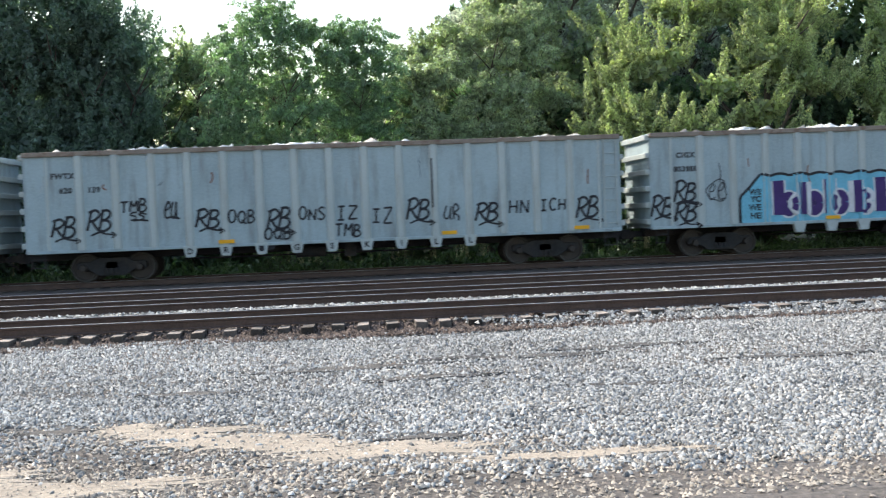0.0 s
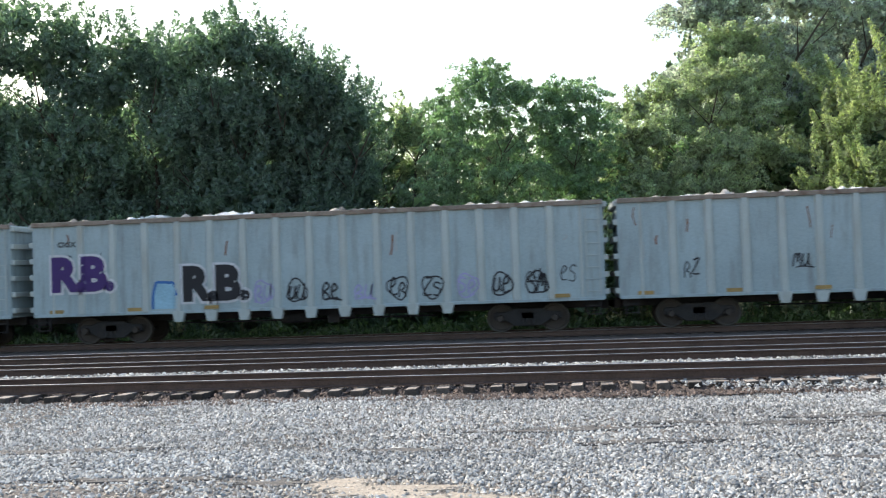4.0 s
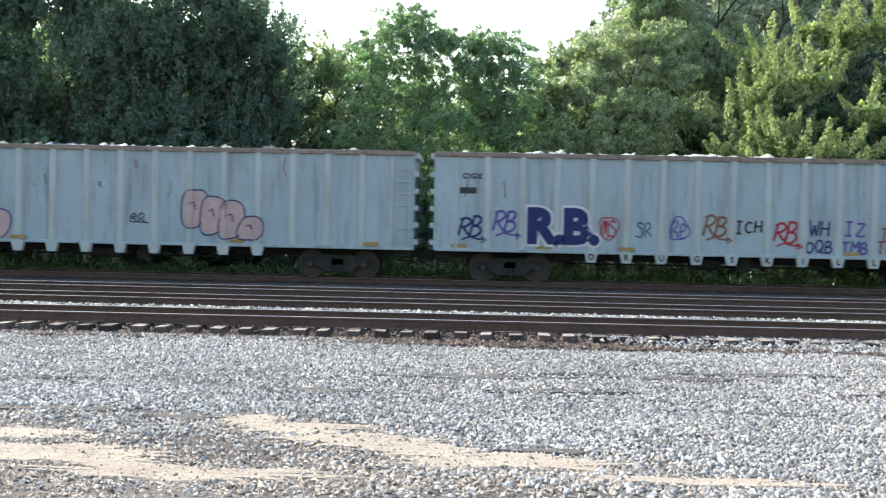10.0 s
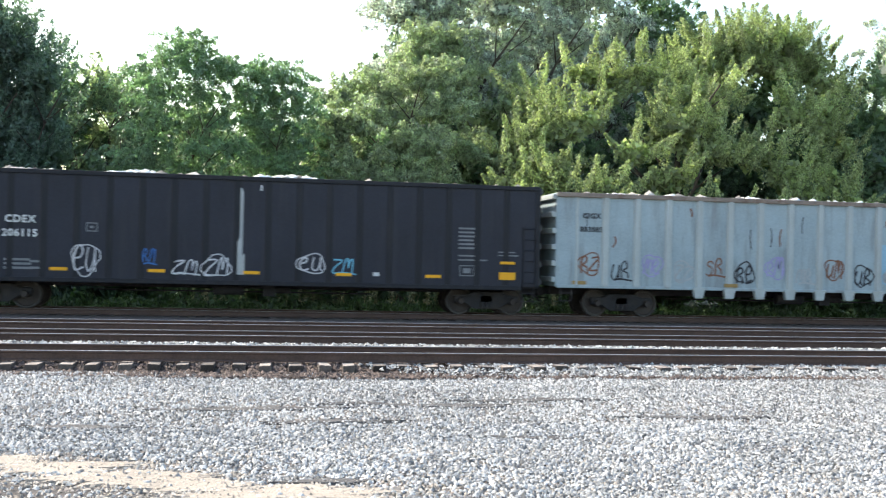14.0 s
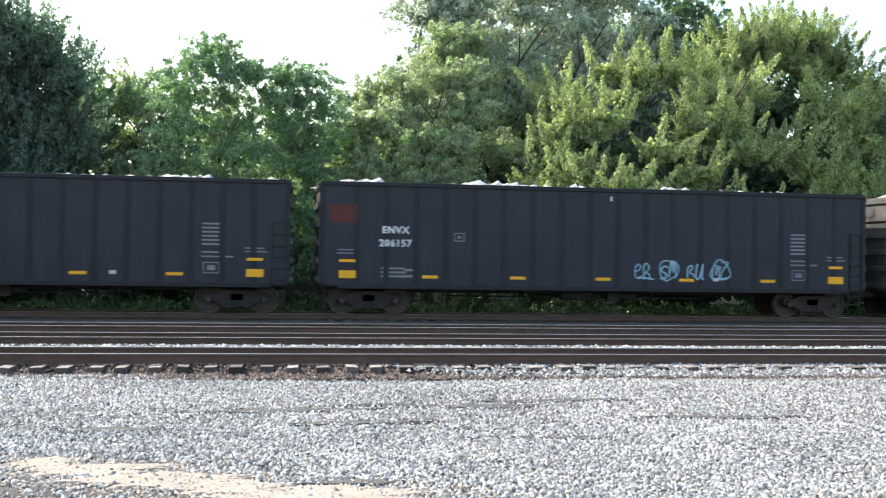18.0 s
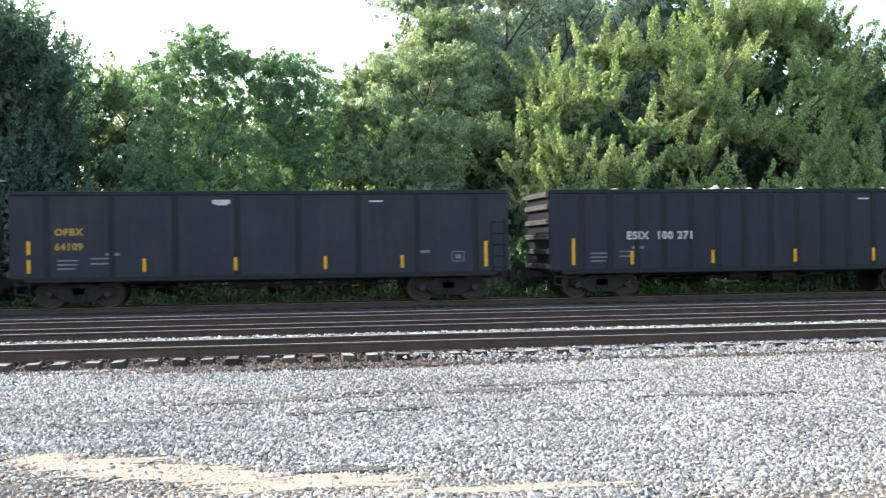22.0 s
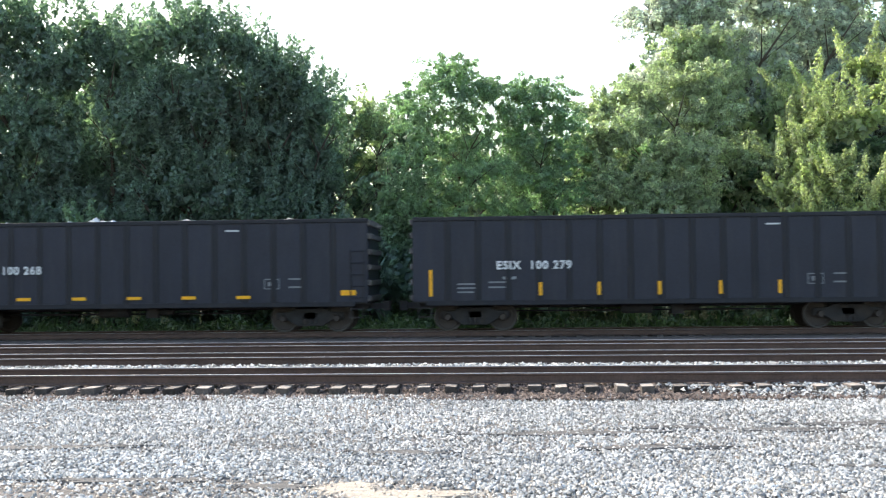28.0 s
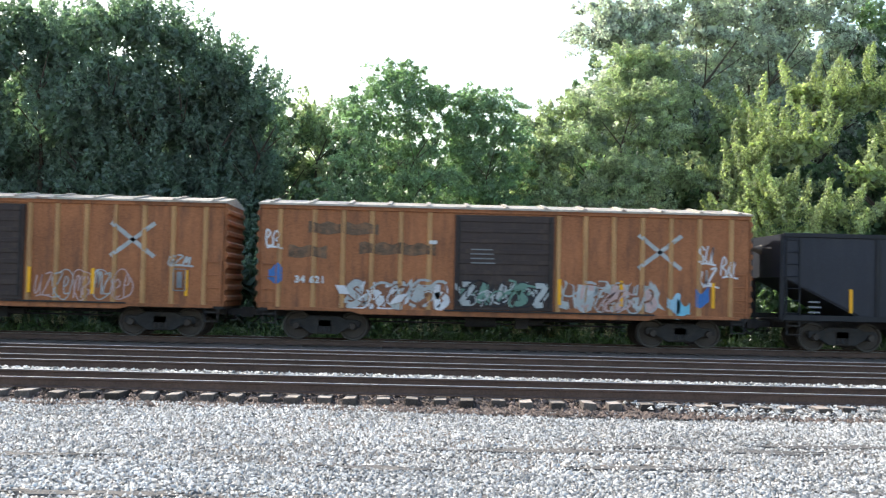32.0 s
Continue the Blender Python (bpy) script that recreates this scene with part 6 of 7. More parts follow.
block_piece(car, surf_y, bx + 9.55, bx + 13.9, 1.1, 2.3, 6, ["brown", "cream", "brown"], 43, "brown", back="pink", label="rust brown piece")
def traces(car, spots):
    """Dark ghosts of painted-out lettering on the faded side."""
    for x, z, w, h in spots:
        bm = bmesh.new()
        fill(bm, bx + x, bx + x + w, lambda x_: z + 0.03 * math.sin(7 * x_), lambda x_: z + h + 0.04 * math.sin(11 * x_), surf_o, 0.003)
        paint(car, bm, M_GHOST, "painted_out_trace", "dark ghost of painted-out lettering")


M_DULLRED = mat("faded_red_spray", (0.33, 0.075, 0.06), 0.7, var=0.45, scale=3, stain=(0.45, 0.28, 0.22), amount=0.8, bump=0)
M_GHOST = mat("brown_ghost_paint", (0.13, 0.085, 0.055), 0.7, var=0.5, scale=2.5, stain=(0.33, 0.16, 0.08), amount=0.9, stain_scale=3)
car = cars[10][0]
block_piece(car, surf_o, bx + 0.3, bx + 5.9, 1.05, 2.15, 8, ["lilac", "violet", "sky"], 51, "navy", back="cyan", label="layered blue and violet graffiti piece")
traces(car, ((1.2, 3.3, 0.6, 0.35), (3.0, 2.9, 1.6, 0.4)))
car = cars[38][0]
bubble(car, surf_o, bx + 1.75, bx + 5.2, 1.02, 2.0, 5, M_DULLRED, "pink", 52)
traces(car, ((1.1, 3.3, 0.45, 0.35), (1.9, 3.35, 0.5, 0.3), (3.1, 3.4, 0.4, 0.3), (3.1, 2.85, 1.6, 0.35), (4.9, 2.85, 0.5, 0.3)))
bm = bmesh.new()
fill(bm, bx + 1.9, bx + 4.1, lambda x: 2.0, lambda x: 2.52, surf_o, 0.006)
paint(car, bm, "gold", "number_panel", "dull yellow number patch")
for s, z in (("RBOX", 2.4), ("17470", 2.13)):
    letters((s, 0.3, 0.012, 1.15), M_DARKTEXT, car, bx + 2.45, surf_o(bx + 2.45) - 0.08, z, "reporting_mark")
bars(car, surf_o, bx + 5.4, 2.95, 0.5, 3, M_WHITE, 6, 0.22, 0.3)
for j in range(5):
    tag_scrawl(car, surf_o, bx + 9.8 + j * 0.62, 1.6, 0.55, 0.75, "silver" if j % 2 else "pink", 520 + j, 0.04)
frame_box(car, surf_o, bx + 13.85, 1.45, 0.4, 0.7, M_DIM)
tag_scrawl(car, surf_o, bx + 14.0, 2.4, 0.7, 0.3, "silver", 531, 0.06)
car = cars[39][0]
block_piece(car, surf_o, bx + 2.6, bx + 6.0, 1.05, 1.9, 5, ["silver", "white", "silver"], 53, "brown", label="gray and white wild graffiti piece")
block_piece(car, surf_o, bx + 6.15, bx + 9.0, 1.2, 1.95, 5, ["silver", "green"], 54, "black", label="gray-green wild graffiti over the door")
block_piece(car, surf_o, bx + 9.4, bx + 12.5, 1.1, 2.05, 6, ["brown", "pink"], 55, "silver", label="brown wild graffiti piece")
traces(car, ((1.5, 3.35, 2.2, 0.35), (3.1, 2.75, 2.4, 0.35), (0.9, 2.6, 1.2, 0.35)))
for s in ("34 621",):
    letters((s, 0.3, 0.012, 1.15), M_WHITE, car, bx + 1.6, surf_o(bx + 1.6) - 0.08, 1.9, "reporting_number")
for x, z, c in ((0.3, 1.95, "blue"), (12.8, 1.3, "sky"), (13.7, 1.5, "blue"), (13.1, 1.1, "cyan")):
    bm = bmesh.new()
    fill(bm, bx + x, bx + x + 0.42, lambda x_: z - 0.1 + 0.1 * math.sin(9 * x_), lambda x_: z + 0.35 + 0.12 * math.sin(13 * x_), surf_o, 0.004)
    paint(car, bm, c, "paint_patch", "small %s paint patch" % c)
for j, (x, z) in enumerate(((0.4, 3.2), (14.0, 3.0), (14.1, 2.3), (14.7, 2.6))):
    tag_scrawl(car, surf_o, bx + x, z, 0.5, 0.6, "white", 540 + j, 0.06)
car = cars[10][0]
bm = bmesh.new()
fill(bm, bx + 1.95, bx + 3.25, lambda x: 2.1, lambda x: 2.75, surf_o, 0.02)
paint(car, bm, "black", "number_panel", "black panel with white car number")
for s, z in (("RBOX", 2.58), ("34 244", 2.27)):
    letters((s, 0.3, 0.012, 1.15), M_WHITE, car, bx + 2.6, surf_o(bx + 2.6) - 0.06, z, "reporting_mark", "", None)
tag_scrawl(car, surf_o, bx + 10.5, 2.35, 0.85, 0.6, "white", 77, 0.06)
car = cars[36][0]
bm = bmesh.new()
fill(bm, bx + 2.05, bx + 3.35, lambda x: 1.65, lambda x: 2.45, surf_y, 0.02)
paint(car, bm, "black", "number_panel", "dark panel with white car number")
for s, z in (("RBOX", 2.22), ("20 119", 1.9)):
    letters((s, 0.3, 0.012, 1.15), M_WHITE, car, bx + 2.7, surf_y(bx + 2.7) - 0.1, z, "reporting_mark")
# low cars
lx = -LOW_L / 2
for s, z in (("ESIX", 2.14), ("100136", 1.72)):
    letters((s, 0.36, 0.012, 1.15), M_WHITE, cars[29][0], lx + 1.85, -HALF - 0.008, z, "reporting_mark")
for i in (26, 28, 32, 37):
    bm = bmesh.new()
    fill(bm, lx + 6.15, lx + 6.7, lambda x: 3.22 + 0.05 * (abs(x - lx - 6.42) > 0.2), lambda x: 3.4, surf_l, 0.02)
    paint(cars[i][0], bm, "white", "capacity_plate", "small white plate near the top")


# ---------------------------------------------------------------- ties, ballast and gravel
rng = np.random.default_rng(7)
tx = -52.0
i = 0
while tx < 34:
    d = road_side(tx, 19.5)
    if d < -0.6:
        jit = random.Random(i)
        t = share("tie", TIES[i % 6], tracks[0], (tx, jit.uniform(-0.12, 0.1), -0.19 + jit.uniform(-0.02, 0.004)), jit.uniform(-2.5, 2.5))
        i += 1
    tx += 0.505 + 0.02 * math.sin(i * 1.7)


def joined_ties(name, spans, y, parent):
    bm = bmesh.new()
    r = random.Random(5)
    for a, b in spans:
        x = a
        while x < b:
            box(bm, x - 0.11, x + 0.11, y - 1.3 + r.uniform(-0.05, 0.05), y + 1.3, -0.38, -0.19)
            x += 0.51
    ob = part(name, bm, M_TIE, None)
    return tagged(ob, "rows of weathered timber ties under the rails", "ties", kind="stuff")


joined_ties("far_ties", [(-200, -52), (34, 120)], GAUGE_MID[0], None)
for y in GAUGE_MID[1:]:
    joined_ties("far_ties", [(-120, 60)], y, None)

DIRT = [(-2.05, 10.9, 0.4, 0.3), (-1.5, 10.42, 0.75, 0.36), (-0.75, 9.9, 0.9, 0.36), (-0.15, 9.55, 0.5, 0.25), (0.55, 9.15, 1.05, 0.34), (-4.3, 9.7, 1.0, 0.32), (-3.4, 8.9, 1.0, 0.34), (-5.8, 9.6, 1.4, 0.4),
        (-7.0, 8.4, 1.8, 0.4), (-2.2, 8.35, 1.3, 0.3), (2.2, 8.5, 1.0, 0.2)]
# Shade lying in the ruts, put in as dark gray ground patches.
RUT_SHADE = [(-2.85, 10.95, 0.55, 0.26), (0.4, 14.6, 1.4, 0.17), (2.7, 15.0, 1.5, 0.18), (4.6, 15.5, 1.3, 0.16), (1.2, 13.4, 0.9, 0.13), (3.6, 12.2, 0.7, 0.12), (-1.9, 13.2, 0.8, 0.13), (-4.4, 11.3, 1.1, 0.15), (0.95, 9.6, 0.5, 0.1), (-6.5, 13.5, 1.6, 0.16), (6.4, 13.8, 1.2, 0.14)]


def patch(cx, cy, rx, ry, seed, material, label, lift):
    bm = bmesh.new()
    n, rings = 64, 6
    mid = bm.verts.new((cx, cy, ground_z(cx, cy) + lift + 0.006))
    prev = None
    for k in range(1, rings + 1):
        ring = []
        for a in range(n):
            t = a * 2 * math.pi / n
            p = (math.cos(t), math.sin(t))
            w = 1 + 0.6 * noise.noise((p[0] * 1.7 + seed, p[1] * 1.7, seed)) + 0.45 * noise.noise((p[0] * 5, p[1] * 5, seed)) + 0.3 * noise.noise((p[0] * 14, p[1] * 14, seed))
            x, y = cx + rx * w * p[0] * k / rings, cy + ry * w * p[1] * k / rings
            ring.append(bm.verts.new((x, y, ground_z(x, y) + lift + (0.006 if k < rings else -0.03))))
        for a in range(n):
            b = (a + 1) % n
            bm.faces.new((mid, ring[a], ring[b]) if prev is None else (prev[a], ring[a], ring[b], prev[b]))
        prev = ring
    ob = new("dirt_patch", finish(bm, "dirt_patch", material))
    return tagged(ob, label, "dirt", "bare patches in the gravel", "structure")


for k, d in enumerate(DIRT):
    patch(*d, k * 3.1, M_DIRT, "pale sandy dirt patch worn through the gravel", 0.012)
for k, d in enumerate(RUT_SHADE):
    patch(*d, 50 + k * 3.1, M_RUTSHADE, "dark rut in the gravel with its shade painted in", 0.016)

gz = np.vectorize(ground_z)
fuzz = np.vectorize(lambda a, b, k: noise.noise((a, b, k)))


def near_patch(x, y, spots):
    """How deep points lie in any of the patches: above 1 in the middle, falling to 0 well outside."""
    m = np.zeros(len(x))
    for cx, cy, rx, ry in spots:
        m = np.maximum(m, 1.7 - np.sqrt(((x - cx) / rx) ** 2 + ((y - cy) / ry) ** 2))
    return m + 0.35 * fuzz(x * 1.6, y * 4.5, 21)


def bed_z(x, y):
    return np.interp(y, [2, 8, 12, 17.2, 18.7, 19.2], [-0.05, -0.27, -0.33, -0.36, -0.35, -0.33]) + fuzz(x * 0.35, y * 0.35, 0) * 0.05 + fuzz(x * 1.3, y * 1.3, 3) * 0.02


n = 275000
x = rng.uniform(-17, 13.5, n)
y = np.where(rng.uniform(0, 1, n) < 0.6, rng.uniform(7.6, 13.2, n), rng.uniform(13.2, 19.1, n))
wave, band = fuzz(x * 0.22, y * 0.5, 9), fuzz(x * 0.13, y * 1.25, 4)
chance = np.clip((y - 9.0) * 0.4 + 0.3 + wave * 0.8 + band * 0.9 + np.clip((x - 1) * 0.1, -0.3, 0.7), 0.14, 1)
keep = (rng.uniform(0, 1, n) < chance * np.clip(1.1 - np.maximum(near_patch(x, y, DIRT) * 1.1, near_patch(x, y, RUT_SHADE) * 0.55), 0.08, 1)) & (np.array([road_side(a, b) for a, b in zip(x, y)]) < -0.15)
keep &= ~((x < -8.5) & (y > 12.2) & (rng.uniform(0, 1, n) < 0.5)) & (x < y * 0.72 + 1.5)
x, y = x[keep], y[keep]
z = bed_z(x, y) + rng.uniform(-0.006, 0.026, len(x))
near = y < 13.2
gravel = new("gravel", lumps("gravel", np.stack([x, y, z], -1)[near], 0.0175, M_STONE, rng))
tagged(gravel, "loose crushed gray limestone gravel beside the tracks", "gravel", kind="stuff")
gravel = new("far_gravel", chips("far_gravel", np.stack([x, y, z], -1)[~near], 0.0185, M_STONE, rng, 0.85))
tagged(gravel, "crushed gray limestone gravel along the tie ends", "gravel", kind="stuff")
n = 62000
x = rng.uniform(-15, 6, n)
y = rng.uniform(6.8, 11.6, n)
keep = rng.uniform(0, 1, n) < np.clip(near_patch(x, y, DIRT) * 0.8 + 0.12 + np.clip((9.9 - y) * 0.3, 0, 0.4) + 0.4 * fuzz(x * 0.4, y * 1.5, 77), 0, 0.95) * (x < y * 0.72)
x, y = x[keep], y[keep]
sand = new("sandy_crumbs", chips("sandy_crumbs", np.stack([x, y, bed_z(x, y) + rng.uniform(0.004, 0.02, len(x))], -1), 0.016, M_SAND, rng))
tagged(sand, "pale sandy crumbs and fines round the bare patches", "grit", kind="stuff")
n = 16000
x = rng.uniform(-34, 16, n)
y = np.concatenate([rng.uniform(22.2, 23.25, n - 4000), rng.uniform(26.3, 27.1, 4000)])
z = np.full(n, -0.2) + rng.uniform(0, 0.04, n) + 0.1 * np.clip(1 - np.abs(y - 22.75) / 0.55, 0, 1)
strip = new("ballast_strip", chips("ballast_strip", np.stack([x, y, z], -1), 0.036, M_STONE, rng, 0.5))
tagged(strip, "clean pale ballast heaped between the nearest two tracks", "ballast", kind="stuff")
n = 24000
x = rng.uniform(-30, 14, n)
y = 20.3 - 1.75 * rng.uniform(0, 1, n) ** 0.9
z = np.interp(y, [17.2, 18.7, 19.35, 19.75, 20.3], [-0.355, -0.345, -0.33, -0.235, -0.235]) + rng.uniform(0, 0.035, n)
crib = new("stained_ballast", chips("stained_ballast", np.stack([x, y, z], -1), 0.03, M_BROWNSTONE, rng))
tagged(crib, "rust-stained brown ballast between the tie ends", "ballast", kind="stuff")

n = 9000
x = rng.uniform(2.0, 14.0, n)
y = 19.75 - 1.0 * rng.uniform(0, 1, n)
keep = rng.uniform(0, 1, n) < np.clip((x - 2.5) * 0.25 + 0.7 * fuzz(x * 0.9, y, 55), 0, 1)
x, y = x[keep], y[keep]
z = np.interp(y, [18.7, 19.2, 19.75], [-0.35, -0.27, -0.2]) + rng.uniform(-0.02, 0.03, len(x))
spill = new("ballast_spill", chips("ballast_spill", np.stack([x, y, z], -1), 0.026, M_STONE, rng))
tagged(spill, "pale gravel heaped over the tie ends", "ballast", kind="stuff")

n = 62000
x = rng.uniform(-24, 5.5, n)
y = rng.uniform(5.6, 12.6, n)
inside = np.array([road_side(a, b) for a, b in zip(x, y)])
keep = (inside < -0.1) & (rng.uniform(0, 1, n) < np.clip(0.9 - 0.05 * (x + 14) + 0.3 * fuzz(x * 0.6, y * 1.4, 31), 0.12, 1) * np.clip((11.8 - y) * 0.5 - np.clip(x + 4, 0, 9) * 0.02, 0.1, 1)) & (x < y * 0.72)
x, y = x[keep], y[keep]
z = gz(x, y) + rng.uniform(-0.004, 0.014, len(x))
grit = new("loose_grit", chips("loose_grit", np.stack([x, y, z], -1), 0.018, M_GRIT, rng))
tagged(grit, "scattered brown grit and chips over the trodden dirt", "grit", kind="stuff")

# ---------------------------------------------------------------- road and crossing
def road_strip(name, d0, d1, s0, s1, material, lift, steps):
    me = bpy.data.meshes.new(name)
    co, faces = [], []
    for k in range(steps + 1):
        s = s0 + (s1 - s0) * k / steps
        for d in (d0, d1):
            p = ROAD_P + ROAD_D * s + ROAD_N * d
            zz = float(np.interp(p.y, [-30, 5, 14, 18, 38, 44], [-0.1, -0.12, -0.12, -0.03, -0.03, -0.3])) + lift
            co.append((p.x, p.y, zz))
    for k in range(steps):
        faces.append((2 * k, 2 * k + 1, 2 * k + 3, 2 * k + 2))
    me.from_pydata(co, [], faces)
    me.materials.append(material)
    return new(name, me)


tagged(road_strip("road", 0, 9.5, -120, 40, M_ASPHALT, 0.03, 160), "sun-bleached two-lane asphalt road crossing the tracks", "road", kind="structure")
tagged(road_strip("edge_line", 1.25, 1.37, -24, 40, M_LINE, 0.045, 64), "white painted road edge line", "road marking", kind="structure")
tagged(road_strip("centre_line", 4.9, 5.02, -14, 40, M_LINE, 0.045, 54), "painted road centre line", "road marking", kind="structure")


def crossing_signal(x, y):
    sig = thing("crossing_signal", "galvanized railroad crossing signal with crossed boards and a lowered gate", "crossing signal", "")
    sig.location = (x, y, -0.05)
    bm = bmesh.new()
    box(bm, -0.28, 0.28, -0.28, 0.28, -0.1, 0.32)
    part("base", bm, M_GALV, sig, bevel=0.02)
    bm = bmesh.new()
    tube(bm, (0, 0, 0.3), (0, 0, 5.1), 0.065, 12)
    part("mast", bm, M_GALV, sig, "galvanized steel mast")
    bm = bmesh.new()
    tube(bm, (0, 0, 5.1), (0, 0, 5.32), 0.1, 12, 0.07)
    part("bell", bm, M_GALV, sig)
    bm = bmesh.new()
    tube(bm, (0, 0, 4.72), (-0.72, 0, 4.74), 0.025, 8)
    part("side_arm", bm, M_GALV, sig)
    for k, (s, txt) in enumerate(((45, "RAILROAD"), (-45, "CROSSING"))):
        bm = bmesh.new()
        box(bm, -0.61, 0.61, -0.012, 0.012, -0.115, 0.115)
        b = part("crossed_board", bm, M_SIGN, sig, "white board with worn black words")
        b.matrix_basis = pose(0, -0.1 - 0.03 * k, 4.1, 0, s, 0)
        letters((txt, 0.16, 0.004, 1.05), M_BLK, b, 0, -0.014, 0, "board_words")
    bm = bmesh.new()
    box(bm, -0.42, 0.42, -0.11, -0.085, 3.28, 3.55)
    p = part("track_count_plate", bm, M_SIGN, sig, "white plate with track count")
    letters(("4 TRACKS", 0.16, 0.004, 1.05), M_BLK, p, 0, -0.114, 3.42, "plate_words")
    bm = bmesh.new()
    tube(bm, (-0.45, -0.05, 2.68), (0.45, -0.05, 2.68), 0.03, 8)
    part("lamp_bar", bm, M_GALV, sig)
    for dx, on in ((-0.4, False), (0.42, True)):
        bm = bmesh.new()
        tube(bm, (dx, -0.1, 2.72), (dx, -0.06, 2.72), 0.3, 24)
        d = part("lamp_disc", bm, M_BLK, sig, "black round backing disc")
        bm = bmesh.new()
        tube(bm, (dx, -0.16, 2.72), (dx, -0.1, 2.72), 0.12, 20)
        part("lens", bm, M_LAMP_ON if on else M_LAMP_OFF, d, "lit red lens" if on else "unlit red lens")
        bm = bmesh.new()
        for k in range(9):
            a, b = math.pi * k / 9, math.pi * (k + 1) / 9
            bm.faces.new([bm.verts.new((dx + 0.16 * math.cos(t), yy, 2.72 + 0.16 * math.sin(t))) for t, yy in ((a, -0.1), (b, -0.1), (b, -0.36), (a, -0.36))])
        part("hood", bm, M_BLK, d)
    bm = bmesh.new()
    box(bm, -0.16, 0.16, -0.16, 0.16, 1.95, 2.18)
    part("junction_box", bm, M_GALV, sig, bevel=0.02)
    bm = bmesh.new()
    box(bm, -0.26, 0.26, -0.3, 0.25, 0.98, 1.5)
    part("gate_drive", bm, M_GALV, sig, bevel=0.03)
    bm = bmesh.new()
    prism(bm, [(-0.3, 1.1), (0.0, 1.05), (0.3, 1.55), (0.42, 1.95), (0.22, 2.0), (0.1, 1.6), (-0.3, 1.35)], 1, -0.42, -0.34)
    part("counterweight", bm, M_GALV, sig, "gray steel counterweight arm")
    arm = boxes("gate_arm", M_SIGN, (-9.6, -0.25, -0.4, -0.36, 1.16, 1.28), bevel=0.006)
    a = part("gate_arm", arm, None, sig, "white gate arm with red bands")
    for k in range(8):
        bm = bmesh.new()
        box(bm, -1.0 - k * 1.15, -0.5 - k * 1.15, -0.406, -0.402, 1.165, 1.275)
        part("red_band", bm, M_REDTAPE, a, "red reflective band")
    for k in (2.6, 5.9, 9.3):
        bm = bmesh.new()
        tube(bm, (-k, -0.44, 1.35), (-k, -0.32, 1.35), 0.06, 12)
        part("gate_lamp", bm, M_LAMP_ON, a, "lit red gate lamp")
    return sig


crossing_signal(-21.9, 17.0)

post = thing("marker_post", "short dark steel marker post in the weeds", "post", "")
post.location = (-16.4, 18.1, -0.35)
bm = bmesh.new()
box(bm, -0.035, 0.035, -0.02, 0.02, 0, 1.0)
part("shaft", bm, M_UNDER, post)
bm = bmesh.new()
box(bm, -0.06, 0.06, -0.035, -0.02, 0.8, 1.0)
part("plate", bm, M_UNDER, post)

pole = thing("utility_pole", "tall weathered timber utility pole with a crossarm", "utility pole", "")
pole.location = (-83, 61, -0.4)
bm = bmesh.new()
tube(bm, (0, 0, 0), (0, 0, 12.6), 0.2, 10, 0.13)
part("shaft", bm, M_BARK, pole)
bm = bmesh.new()
box(bm, -1.2, 1.2, -0.08, 0.08, 11.9, 12.05)
part("crossarm", bm, M_BARK, pole)
for dx in (-1.1, -0.5, 0.5, 1.1):
    bm = bmesh.new()
    tube(bm, (dx, 0, 12.05), (dx, 0, 12.25), 0.05, 8, 0.03)
    part("insulator", bm, M_GALV, pole)

# ---------------------------------------------------------------- plants
def leaves(centres, outward, size, rng, aspect=0.5, lift=0.3):
    """Pointed leaf blades round the given centres, as an array of triangles."""
    n = len(centres)
    d = rng.normal(size=(n, 3)) * 0.55 + outward * 1.3 + np.array((0, 0, lift))
    d /= np.linalg.norm(d, axis=1, keepdims=True) + 1e-9
    u = np.cross(d, rng.normal(size=(n, 3)))
    u /= np.linalg.norm(u, axis=1, keepdims=True) + 1e-9
    v = np.cross(d, u)
    s = size * rng.uniform(0.6, 1.4, (n, 1))
    a, b = u * s, v * s * aspect
    return np.stack([centres - a - b, centres - a + b, centres + a - d * s * 0.3], 1)


def unit(n, rng):
    d = rng.normal(size=(n, 3))
    return d / np.linalg.norm(d, axis=1, keepdims=True)


